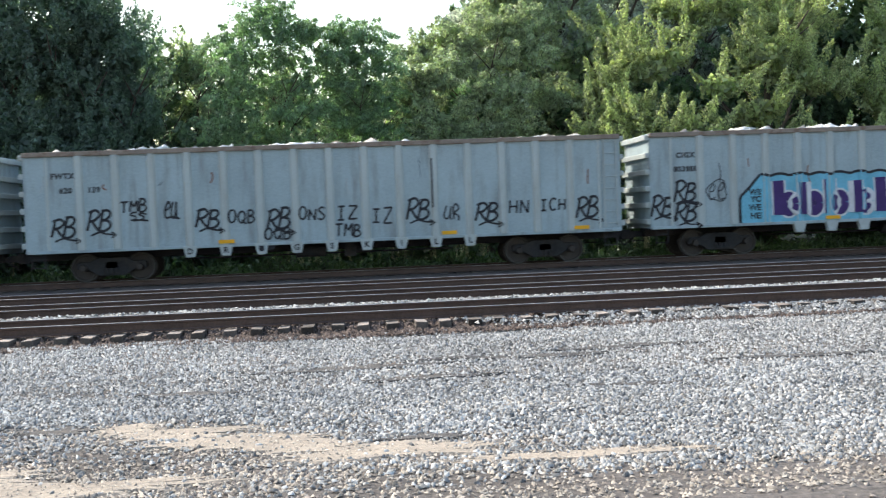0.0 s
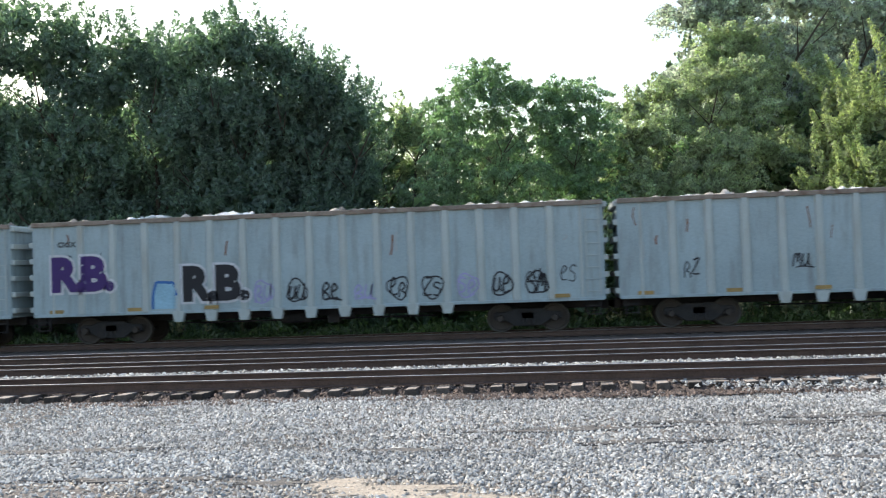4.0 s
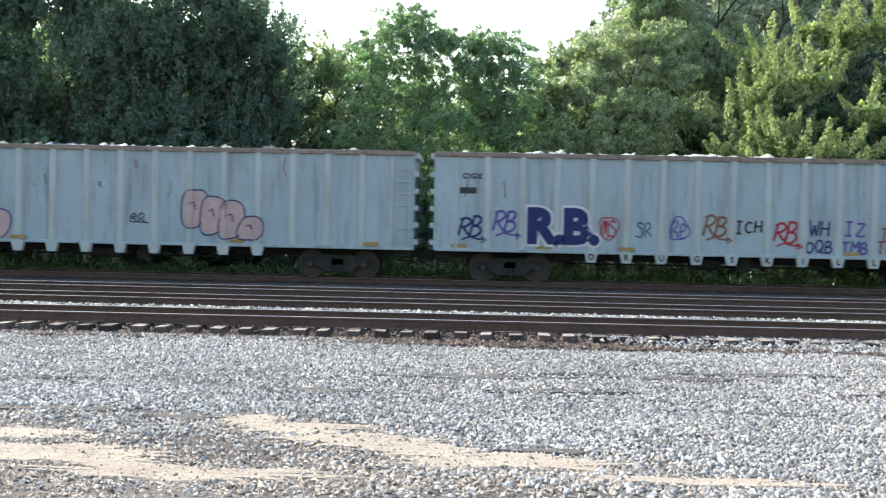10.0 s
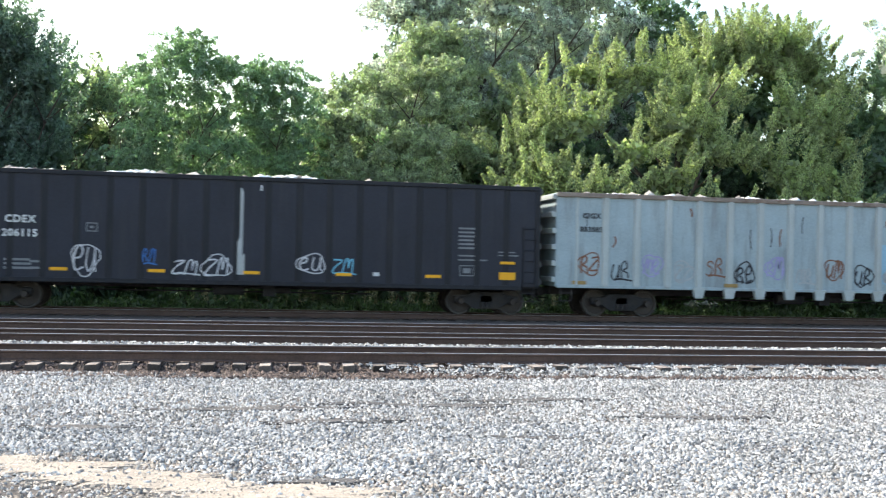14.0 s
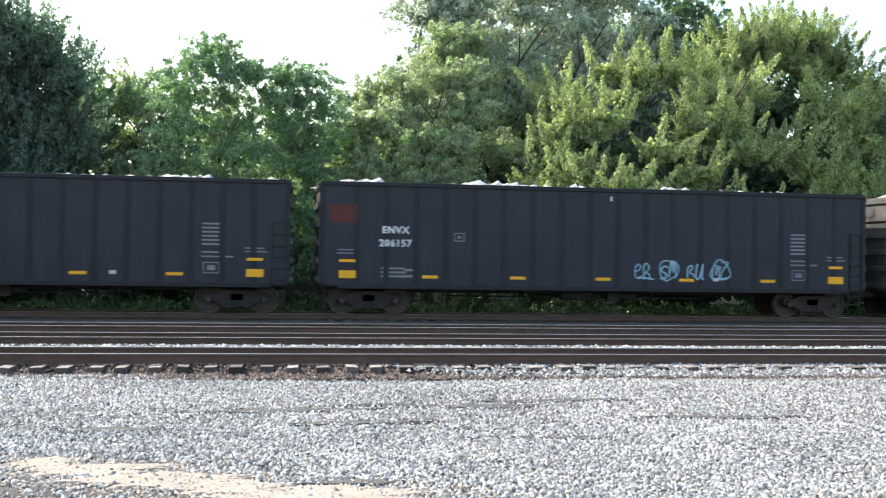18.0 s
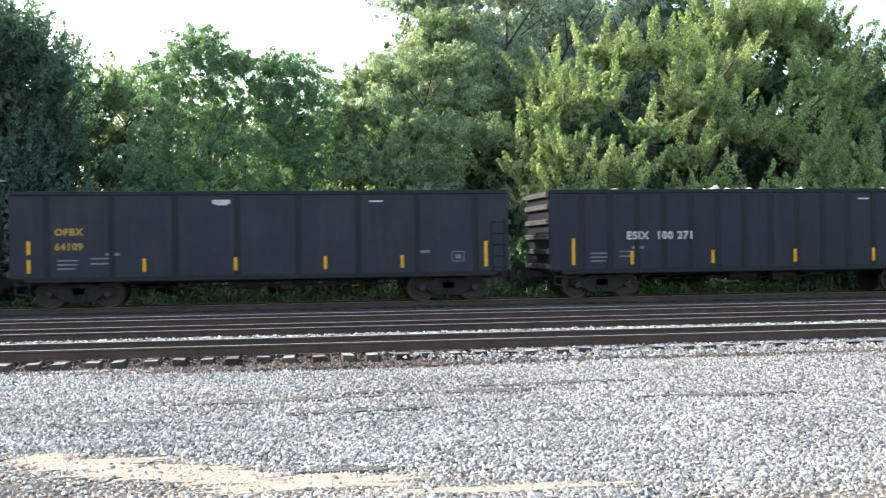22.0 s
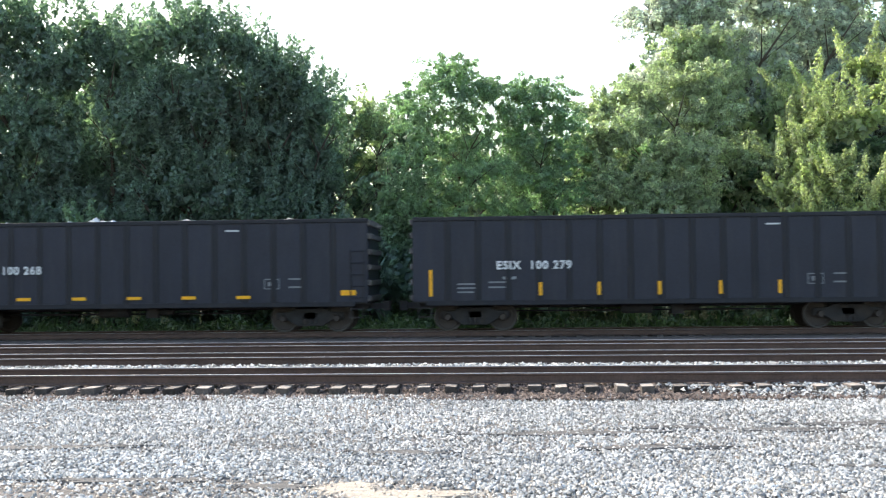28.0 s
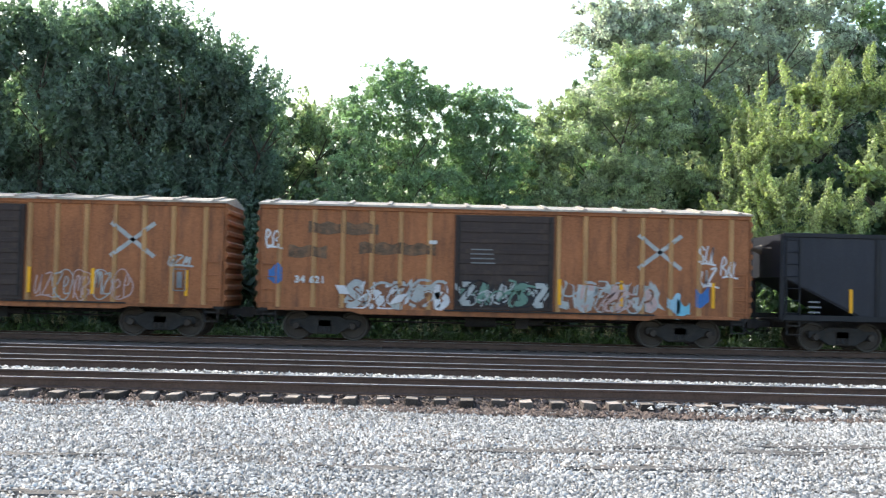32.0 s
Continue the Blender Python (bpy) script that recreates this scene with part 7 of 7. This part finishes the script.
def crown(lobes, n, size, plume, rng, upright=0.8, aspect=0.5, fill=0.1, slim=0.3, droop=0.0, per=60, inner=2.3):
    """Leaves for a crown of overlapping lobes (x, y, z, rx, ry, rz): tapering sprays clad each lobe, larger leaves fill it."""
    out = []
    area = np.array([r[3] * r[5] + r[3] * r[4] + r[4] * r[5] for r in lobes])
    for (cx, cy, cz, rx, ry, rz), a in zip(lobes, area / area.sum()):
        mid, rad = np.array((cx, cy, cz)), np.array((rx, ry, rz))
        k = max(5, int(n * a / per))
        d = unit(int(k * 1.7) + 4, rng)
        d = d[(d[:, 1] < 0.55) & (d[:, 2] > -0.75)][:k]
        k = len(d)
        root = mid + d * rad * rng.uniform(0.62, 1.0, (k, 1))
        axis = d * np.array((0.7, 0.7, 0.45)) + np.array((0, 0, upright)) + rng.normal(size=(k, 3)) * 0.22
        axis /= np.linalg.norm(axis, axis=1, keepdims=True)
        length = plume * rng.uniform(0.5, 1.35, k)
        t = rng.uniform(0, 1, (k, per)) ** 0.85
        side = unit(k * per, rng).reshape(k, per, 3)
        side -= axis[:, None] * np.einsum("kpi,ki->kp", side, axis)[..., None]
        side /= np.linalg.norm(side, axis=2, keepdims=True) + 1e-6
        w = (length * slim)[:, None] * (1.0 - t) ** 0.6 * rng.uniform(0.35, 1.0, (k, per)) + 0.02
        pos = root[:, None] + axis[:, None] * (t * length[:, None])[..., None] + side * w[..., None]
        if droop:
            pos[..., 2] -= droop * t ** 2 * length[:, None]
        out.append(leaves(pos.reshape(-1, 3), (side + axis[:, None] * 0.35).reshape(-1, 3), size, rng, aspect))
        m = int(n * a * fill) + 3
        pos = mid + unit(m, rng) * rad * 0.68 * rng.uniform(0.0, 1.0, (m, 1)) ** 0.5
        out.append(leaves(pos, unit(m, rng), size * inner, rng, 0.7))
    out = np.concatenate(out)
    low = out[:, :, 2].min(axis=1)
    out[low < 0.1, :, 2] += (0.1 - low[low < 0.1])[:, None]
    return out


def trunk_mesh(h, r, rng, lean=0.0, limbs=6, spread=2.5):
    bm = bmesh.new()
    pts = [Vector((lean * k / 6 + rng.uniform(-0.12, 0.12), rng.uniform(-0.12, 0.12), h * k / 6)) for k in range(7)]
    pts[0] = Vector((0, 0, -0.3))
    for k in range(6):
        tube(bm, pts[k], pts[k + 1], r * (1 - k / 7.5), 8, r * (1 - (k + 1) / 7.5))
    limb = bmesh.new()
    for k in range(limbs):
        a = pts[2 + k % 4]
        t = k * 2.4 + rng.uniform(0, 1)
        mid = a + Vector((math.cos(t) * spread * 0.5, math.sin(t) * spread * 0.5, spread * 0.55))
        end = mid + Vector((math.cos(t + 0.4) * spread * 0.5, math.sin(t + 0.4) * spread * 0.5, spread * 0.6))
        tube(limb, a, mid, r * 0.35, 6, r * 0.22)
        tube(limb, mid, end, r * 0.22, 6, r * 0.08)
        for s in (-0.7, 0.7):
            e2 = mid + Vector((math.cos(t + s) * spread * 0.55, math.sin(t + s) * spread * 0.55, spread * 0.4))
            tube(limb, mid, e2, r * 0.16, 5, r * 0.05)
    return finish(bm, "trunk", M_BARK), finish(limb, "branchwork", M_BARK)


def tree(name, label, x, y, top, lobes, material, n, size, plume, seed, trunk_r=0.22, base=-0.3, group="trees behind the tracks", absolute=False, **how):
    """A tree: lobes are (dx, dy, z, rx, ry, rz) round its foot, or in the world when absolute."""
    r = np.random.default_rng(seed)
    t = thing(name, label, "tree" if name != "shrub" else "shrub", group)
    t.location = (x, y, base)
    if absolute:
        lobes = [(q[0] - x, q[1] - y, q[2] - base, q[3], q[4], q[5]) for q in lobes]
    tm, lm = trunk_mesh(top * 0.66, trunk_r, random.Random(seed), 0.3, 8, top * 0.17)
    part("trunk", tm, None, t)
    part("branchwork", lm, None, t)
    tagged(part("crown", quads("crown", crown(lobes, n, size, plume, r, **how), material, 3), None, t), kind="stuff")
    return t


def mass(top, width, depth, seed, low=0.1, tip=0.55):
    """An uneven crown: rows of overlapping lobes, narrowing to the tip."""
    r = random.Random(seed)
    out = []
    rows = max(4, round(top / 1.35))
    for k in range(rows):
        f = k / (rows - 1)
        z = top * low + (top * (1 - low) - 1.6) * f
        w = width * (1.0 if f < 0.55 else 1.0 - (1.0 - tip) * ((f - 0.55) / 0.45) ** 1.3) * (0.85 + 0.15 * min(1, f * 4))
        m = max(2, round(w / 1.7))
        for j in range(m):
            rad = r.uniform(0.85, 1.15)
            dx = (j + 0.5) / m - 0.5 + r.uniform(-0.08, 0.08)
            out.append((dx * w * 0.85, depth * r.uniform(-0.35, 0.25), z + (r.uniform(-1.0, 0.7) if f > 0.6 else r.uniform(-0.5, 0.35)) - (0.7 * abs(dx) * 2 if f > 0.85 else 0), rad * w / m * 0.78 + 0.25, depth * 0.42, rad * 1.15))
    return out


def split(lobes, n, seed, shrink=0.58):
    """Break each lobe into n smaller ones scattered inside it."""
    r = random.Random(seed)
    out = []
    for x, y, z, rx, ry, rz in lobes:
        for k in range(n):
            a, b = r.uniform(0, 2 * math.pi), r.uniform(0.35, 0.62)
            out.append((x + math.cos(a + k * 6.3 / n) * rx * b, y + r.uniform(-0.3, 0.3) * ry, z + math.sin(a + k * 6.3 / n) * rz * b, rx * shrink, ry * shrink, rz * shrink))
    return out


def lean_back(lobes, y0, z0, slope):
    """Let a crown recede as it rises, like a dome seen from its foot."""
    out = []
    for x, y, z, rx, ry, rz in lobes:
        f = (y + (z - z0) * slope) / y0
        out.append((0.2 + (x - 0.2) * f, y * f, 1.8 + (z - 1.8) * f, rx * f, ry * f, rz * f))
    return out


# dark backlit mass
A = "dark green broadleaf tree with a dense backlit crown"
for k, (x, y, top, w) in enumerate(((-47.0, 44.5, 12.6, 3.8), (-44.0, 45, 14.4, 5.4), (-40.4, 44.5, 15.7, 6.4), (-36.0, 45.5, 15.4, 6.4), (-31.9, 44.6, 15.0, 5.4), (-26.9, 45.5, 15.9, 6.8),
                                      (-22.2, 45.2, 15.6, 6.2), (-17.9, 45.8, 15.0, 6.0), (-14.2, 45, 14.2, 5.4), (-11.2, 45.5, 13.2, 4.2), (-9.1, 46, 11.5, 2.6))):
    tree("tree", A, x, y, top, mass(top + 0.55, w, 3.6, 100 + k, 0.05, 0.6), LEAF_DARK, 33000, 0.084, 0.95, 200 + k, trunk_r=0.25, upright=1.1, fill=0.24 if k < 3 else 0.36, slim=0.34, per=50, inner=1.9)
for k, (x, y, top, w) in enumerate(((-29, 50, 12.5, 7), (-22, 51, 12.5, 7), (-15, 51, 12.0, 7))):
    tree("tree", A, x, y, top, mass(top, w, 4, 140 + k, 0.1), LEAF_DARK, 4500, 0.26, 1.2, 240 + k, fill=0.3)
# second row behind the gap
for k, (x, y, top, w) in enumerate(((-8.6, 51, 11.6, 3.2), (-6.9, 51.5, 12.2, 2.6), (-5.0, 51.5, 11.5, 3.4), (-2.4, 52.5, 10.6, 3.8), (0.6, 53, 10.2, 4.0), (3.6, 53, 10.0, 3.6))):
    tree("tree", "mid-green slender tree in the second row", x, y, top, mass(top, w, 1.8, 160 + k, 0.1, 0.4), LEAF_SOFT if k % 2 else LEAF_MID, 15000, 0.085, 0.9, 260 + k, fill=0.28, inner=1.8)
# the feathery trees with visible stems
FEATHER = "fresh green feathery tree with open layered foliage"
tree("tree", FEATHER, -2.4, 42.0, 10.7, [(-0.4, 0, 10.3, 0.8, 0.8, 0.4), (0.5, 0.1, 10.0, 0.9, 0.8, 0.4), (-1.1, 0, 9.6, 0.8, 0.8, 0.4), (0.1, -0.3, 9.3, 1.3, 0.9, 0.45), (1.3, 0.1, 9.2, 0.9, 0.9, 0.45), (-1.6, 0, 8.8, 0.8, 0.8, 0.4), (-0.5, 0.2, 8.4, 0.9, 0.8, 0.4),
      (0.9, 0.1, 8.3, 1.1, 0.9, 0.4), (-1.5, -0.1, 7.7, 0.9, 0.8, 0.4), (0.3, 0.3, 7.3, 0.8, 0.8, 0.4), (1.4, 0, 7.3, 0.9, 0.8, 0.4), (-1.3, -0.2, 6.7, 1.1, 0.9, 0.45), (0.2, -0.1, 6.2, 1.1, 0.9, 0.4), (1.5, 0, 6.2, 1.0, 0.9, 0.45), (-1.8, 0, 5.8, 1.0, 0.9, 0.4),
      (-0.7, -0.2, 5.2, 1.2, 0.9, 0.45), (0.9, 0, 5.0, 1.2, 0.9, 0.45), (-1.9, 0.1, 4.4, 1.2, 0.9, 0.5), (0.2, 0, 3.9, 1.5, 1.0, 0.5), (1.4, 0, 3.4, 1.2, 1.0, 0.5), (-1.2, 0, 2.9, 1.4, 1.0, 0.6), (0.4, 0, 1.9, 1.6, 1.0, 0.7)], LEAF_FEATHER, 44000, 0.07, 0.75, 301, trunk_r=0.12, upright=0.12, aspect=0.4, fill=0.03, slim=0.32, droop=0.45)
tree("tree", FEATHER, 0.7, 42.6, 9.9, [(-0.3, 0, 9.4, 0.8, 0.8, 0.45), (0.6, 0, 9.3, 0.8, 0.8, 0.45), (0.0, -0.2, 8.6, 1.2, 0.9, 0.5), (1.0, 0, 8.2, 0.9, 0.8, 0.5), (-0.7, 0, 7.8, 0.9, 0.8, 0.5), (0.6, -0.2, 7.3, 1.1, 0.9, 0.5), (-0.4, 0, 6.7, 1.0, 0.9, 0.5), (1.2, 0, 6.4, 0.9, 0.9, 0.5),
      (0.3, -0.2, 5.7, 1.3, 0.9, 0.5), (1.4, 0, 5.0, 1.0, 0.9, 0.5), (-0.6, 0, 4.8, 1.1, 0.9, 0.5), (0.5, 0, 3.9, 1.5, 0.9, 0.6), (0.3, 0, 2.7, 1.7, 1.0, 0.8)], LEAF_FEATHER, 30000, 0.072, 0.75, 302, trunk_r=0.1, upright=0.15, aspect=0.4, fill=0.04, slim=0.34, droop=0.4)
tree("tree", "low spreading dark green tree under the feathery crown", -4.6, 43.2, 6.6, mass(6.6, 4.2, 2.4, 312, 0.12, 0.5), LEAF_MID, 9000, 0.1, 0.8, 306, upright=0.4, fill=0.15)
tree("tree", "young mid-green tree filling the notch in the tree line", 3.0, 44.0, 8.6, mass(8.8, 3.4, 2.4, 313, 0.1, 0.5), LEAF_SOFT, 11000, 0.095, 0.8, 307, fill=0.14)
# rounded mid-green tree
tree("tree", "rounded mid-green tree with a broad loose crown", 6.4, 44.6, 12.4, lean_back(split([(7.7, 44.6, 11.2, 1.3, 0.78, 0.8), (6.6, 44.6, 10.4, 1.4, 0.78, 0.9), (8.8, 44.7, 10.3, 1.2, 0.78, 1.0), (5.0, 44.6, 9.4, 1.2, 0.78, 0.8), (7.6, 44.2, 9.5, 1.6, 0.84, 1.0), (3.9, 44.5, 8.4, 1.1, 0.72, 0.8),
      (5.7, 44.1, 8.3, 1.6, 0.84, 1.0), (8.3, 44.1, 8.1, 1.5, 0.84, 1.1), (4.2, 44.0, 7.0, 1.5, 0.78, 1.0), (6.7, 43.8, 6.9, 1.8, 0.84, 1.1), (8.4, 44.2, 6.4, 1.3, 0.78, 1.1), (3.8, 43.8, 5.4, 1.7, 0.78, 1.1), (5.8, 43.6, 5.4, 1.7, 0.78, 1.1), (7.7, 44.0, 5.0, 1.4, 0.78, 1.2),
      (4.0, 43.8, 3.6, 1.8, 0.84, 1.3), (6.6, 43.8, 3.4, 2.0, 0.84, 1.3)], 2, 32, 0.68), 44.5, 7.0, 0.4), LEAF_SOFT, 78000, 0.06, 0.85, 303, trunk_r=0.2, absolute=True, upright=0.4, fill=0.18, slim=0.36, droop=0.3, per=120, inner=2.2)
tree("tree", "mid-green leafy tree between the rounded tree and the maple", 11.2, 47.0, 12.6, mass(12.6, 4.6, 1.6, 311, 0.05, 0.6), LEAF_SOFT, 20000, 0.095, 0.8, 305, upright=0.5, fill=0.07, per=90)
# tall gray-green poplars behind
for k, (x, y, top, w) in enumerate(((7.9, 50, 17.4, 3.8), (10.4, 50.5, 18.2, 4.8), (13.8, 51, 18.4, 5.2), (17.2, 51.5, 18.4, 5.2), (20.8, 52, 17.4, 5.0), (34.2, 50, 15.6, 5.0), (39, 51, 15.8, 5.6))):
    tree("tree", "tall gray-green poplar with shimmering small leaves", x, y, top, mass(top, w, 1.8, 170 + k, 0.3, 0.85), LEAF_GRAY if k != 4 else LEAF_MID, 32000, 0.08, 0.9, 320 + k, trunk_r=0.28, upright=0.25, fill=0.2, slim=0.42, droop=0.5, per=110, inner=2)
for k, (x, y, top, w) in enumerate(((8.6, 56, 14.8, 6.0), (13.2, 56, 16.4, 6.6), (18.2, 56.5, 16.6, 6.6), (23.0, 57, 15.6, 6.6))):
    tree("tree", "dense dark tree deep in the wood", x, y, top, mass(top, w, 2.4, 360 + k, 0.25, 0.8), LEAF_MID, 8000, 0.13, 1.0, 370 + k, fill=0.35, inner=2.0)
# broad yellow-green maple
tree("tree", "broad yellow-green maple with dense upright leaf sprays", 17.8, 42.4, 12.9, lean_back(split([(18.5, 42.4, 11.3, 1.2, 1.0, 1.0), (20.4, 42.4, 11.9, 1.5, 1.0, 1.0), (22.4, 42.5, 11.7, 1.5, 1.0, 1.0), (24.2, 42.6, 11.0, 1.2, 0.9, 1.1), (24.6, 42.2, 9.2, 1.3, 0.9, 1.4), (24.9, 42.0, 7.2, 1.4, 0.9, 1.6), (24.9, 41.8, 5.0, 1.5, 0.9, 1.6), (21.6, 42.6, 11.0, 2.4, 1.00, 1.2), (19.4, 42.4, 10.5, 1.9, 1.00, 1.2), (20.3, 42.4, 11.3, 1.5, 1.0, 1.0), (22.2, 42.5, 11.6, 1.7, 1.0, 1.0), (18.2, 42.2, 10.4, 1.4, 1.0, 1.0), (23.6, 42.6, 10.7, 1.5, 0.90, 1.2), (16.8, 42.0, 9.5, 2.1, 1.00, 1.0), (13.8, 42.0, 9.2, 1.9, 0.95, 1.0), (11.7, 42.0, 8.4, 1.4, 0.90, 1.0), (22.8, 42.0, 9.0, 2.2, 1.00, 1.4),
      (19.8, 41.5, 8.5, 2.4, 1.00, 1.5), (16.6, 41.2, 7.7, 2.4, 1.00, 1.4), (13.6, 41.2, 7.2, 2.2, 0.95, 1.3), (11.3, 41.5, 6.7, 1.5, 0.90, 1.2), (10.7, 41.5, 5.1, 1.3, 0.80, 1.1), (12.9, 40.9, 5.3, 1.9, 0.90, 1.3), (15.8, 40.9, 5.6, 2.2, 0.90, 1.4), (18.9, 41.3, 6.2, 2.2, 0.90, 1.6),
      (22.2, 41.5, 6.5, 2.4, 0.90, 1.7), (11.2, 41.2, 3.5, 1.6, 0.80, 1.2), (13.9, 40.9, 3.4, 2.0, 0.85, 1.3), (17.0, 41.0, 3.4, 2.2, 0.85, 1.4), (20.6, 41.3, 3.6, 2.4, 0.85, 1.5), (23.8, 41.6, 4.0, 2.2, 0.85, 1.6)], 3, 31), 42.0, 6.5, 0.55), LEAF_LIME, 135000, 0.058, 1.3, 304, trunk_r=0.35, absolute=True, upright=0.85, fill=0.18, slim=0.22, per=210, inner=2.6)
for k, (x, y, top, w) in enumerate(((26.4, 44.5, 10.8, 4.6), (29.6, 45, 12.2, 5.2), (33.8, 44.5, 11.8, 5.4), (38, 45, 12.2, 5.6), (43.5, 45, 12.5, 6))):
    tree("tree", "mid-green broadleaf tree at the wood's edge", x, y, top, mass(top, w, 3, 180 + k, 0.08), LEAF_MID, 15000 if k < 3 else 5000, 0.115, 0.9, 340 + k, fill=0.14)
for k, (x, y, top, w) in enumerate(((1.5, 48.5, 7.6, 5.0), (5.2, 48.0, 8.6, 5.0), (9.0, 48.0, 9.2, 5.0), (12.6, 48.5, 9.4, 5.0), (16.0, 47.5, 9.0, 6.0), (20.5, 48.0, 12.2, 6.0), (24.6, 48.0, 13.0, 6.0), (28.6, 48.5, 11.6, 6.0))):
    tree("tree", "dark green understorey tree behind the front row", x, y, top, mass(top, w, 2.0, 380 + k, 0.08, 0.7), LEAF_MID, 8500 if k < 5 else 14000, 0.11, 0.8, 390 + k, fill=0.35 if k < 5 else 0.6, inner=2.0)
# shrubs along the wood's edge
for k in range(30):
    x = -50 + k * 3.2 + random.Random(k).uniform(-0.8, 0.8)
    h = random.Random(k + 9).uniform(2.2, 4.0)
    tree("shrub", "dense green shrub at the wood's edge", x, 40.6 + random.Random(k + 5).uniform(-0.4, 1.2), h, [(0, 0, h * 0.38, 1.7, 1.0, h * 0.4), (0.9, 0, h * 0.5, 1.2, 0.9, h * 0.34), (-1.0, 0.1, h * 0.45, 1.2, 0.9, h * 0.33)],
         LEAF_DARK if x < -4 else LEAF_MID, 2300, 0.14, 0.6, 400 + k, trunk_r=0.05, fill=0.15, group="shrubs behind the tracks")
tree("shrub", "tall pale green shrub in front of the dark trees", -16.9, 40.0, 5.3, [(0, 0, 4.0, 0.7, 0.7, 0.9), (0.3, 0, 2.8, 1.0, 0.8, 1.2), (-0.4, 0, 1.6, 1.1, 0.8, 1.1)], LEAF_FEATHER, 3600, 0.1, 0.6, 460, trunk_r=0.06)
# distance beyond the crossing
for k, (x, y, top, w) in enumerate(((-88, 72, 10.0, 4.5), (-82, 70, 9.0, 4.0), (-124, 78, 11.5, 8), (-133, 80, 12.5, 9), (-100, 90, 8.5, 9), (-146, 85, 11, 9), (-58.5, 52, 7.2, 4.4), (-63, 56, 6.5, 4.6))):
    tree("tree", "distant green tree beyond the crossing", x, y, top, mass(top, w, 3, 190 + k, 0.1), LEAF_MID, 4500, 0.24, 1.0, 470 + k, fill=0.2)

# weeds under the wood and along the far track
def weeds(name, n, xr, yr, h, size, material, seed, label, zf, clumpy=0.6):
    r = np.random.default_rng(seed)
    x, y = r.uniform(*xr, n), r.uniform(*yr, n)
    k = np.array([noise.noise((a * 0.8, b * 0.8, seed)) for a, b in zip(x, y)])
    hh = h * np.clip(0.6 + clumpy * k * 1.6, 0.08, 1.4)
    pos = np.stack([x, y, zf(x, y) + r.uniform(0, 1, n) ** 0.8 * hh], -1)
    d = np.tile(np.array((0.0, -0.25, 0.9)), (n, 1))
    q = leaves(pos, d * 0.2, size, r, 0.32, 0.2)
    q[:, 2, 2] += size * 0.6
    q[:, :2, 2] -= size * 0.6
    ob = new(name, quads(name, q, material, 3))
    return tagged(ob, label, "weeds", kind="stuff")


weeds("weeds", 26000, (-46, 40), (37.9, 40.6), 0.85, 0.13, LEAF_WEED, 3, "green weeds growing along the far track", lambda x, y: np.full(len(x), -0.32))
r_ = np.random.default_rng(8)
sx = np.concatenate([r_.normal(c, 1.2, 14) for c in (3.5, 6.2, 9.5, -14, -1)])
sy = r_.uniform(37.8, 38.4, len(sx))
blades = []
for a, b in zip(sx, sy):
    for k in range(26):
        t = k / 26
        blades.append((a + r_.normal(0, 0.03), b + r_.normal(0, 0.03), -0.3 + 0.5 + t * 0.55))
blades = np.array(blades)
sp = new("seed_heads", quads("seed_heads", leaves(blades, np.tile((0, 0, 0.6), (len(blades), 1)), 0.06, r_, 0.4), LEAF_SEED, 3))
tagged(sp, "pale upright seed heads among the weeds", "weeds", kind="stuff")

# bright weedy grass by the crossing signal
def grass_patch():
    r = np.random.default_rng(12)
    n = 48000
    t = r.uniform(0, 1, n)
    x = -24.5 + 16.2 * t
    mid = np.interp(x, [-24.5, -20, -15, -8.3], [15.6, 15.2, 14.6, 13.3])
    half = np.interp(x, [-24.5, -21, -15, -11, -8.3], [0.6, 2.6, 2.7, 1.5, 0.2])
    y = mid + half * np.clip(r.normal(0, 0.5, n), -1.1, 1.1)
    hh = 0.5 * np.clip(0.55 + np.array([noise.noise((a * 0.9, b * 0.9, 2)) for a, b in zip(x, y)]) * 1.2, 0.1, 1.5) * np.clip(1.2 - np.abs(y - mid) / (half + 0.05), 0.25, 1)
    pos = np.stack([x, y, -0.36 + r.uniform(0, 1, n) * hh], -1)
    q = leaves(pos, np.zeros((n, 3)), 0.06, r, 0.45, 0.4)
    ob = new("grass_patch", quads("grass_patch", q, LEAF_GRASS, 3))
    return tagged(ob, "bright sunlit weedy grass beside the crossing signal", "grass", kind="stuff")


grass_patch()



# ---------------------------------------------------------------- what moves
S_ROWS = [(0, 0.00), (1, 22.18), (2, 44.29), (3, 66.34), (3.5, 77.26), (5.5, 120.66), (6, 131.44), (7, 153.10), (8, 175.07), (9, 197.05), (10, 219.14), (11, 241.29), (12, 263.42), (13, 285.59), (14, 307.85), (14.5, 318.96), (16.5, 363.38), (17, 374.47), (18, 396.68), (19, 419.06), (20, 441.50), (21, 463.72), (22, 485.83), (23, 507.87), (24, 530.03), (24.5, 541.13), (26.5, 585.46), (27, 596.51), (28, 618.60), (29, 640.70), (30, 662.81), (31, 684.62), (32, 706.64)]


def motions():
    """The whole train rolls by; its wheels turn too fast for a quarter turn a frame, and are plain discs, so they are left as they are."""
    for car, u, kind in cars:
        walk(car, [(t, Matrix.Translation((u - s, GAUGE_MID[3], 0))) for t, s in S_ROWS])


motions()
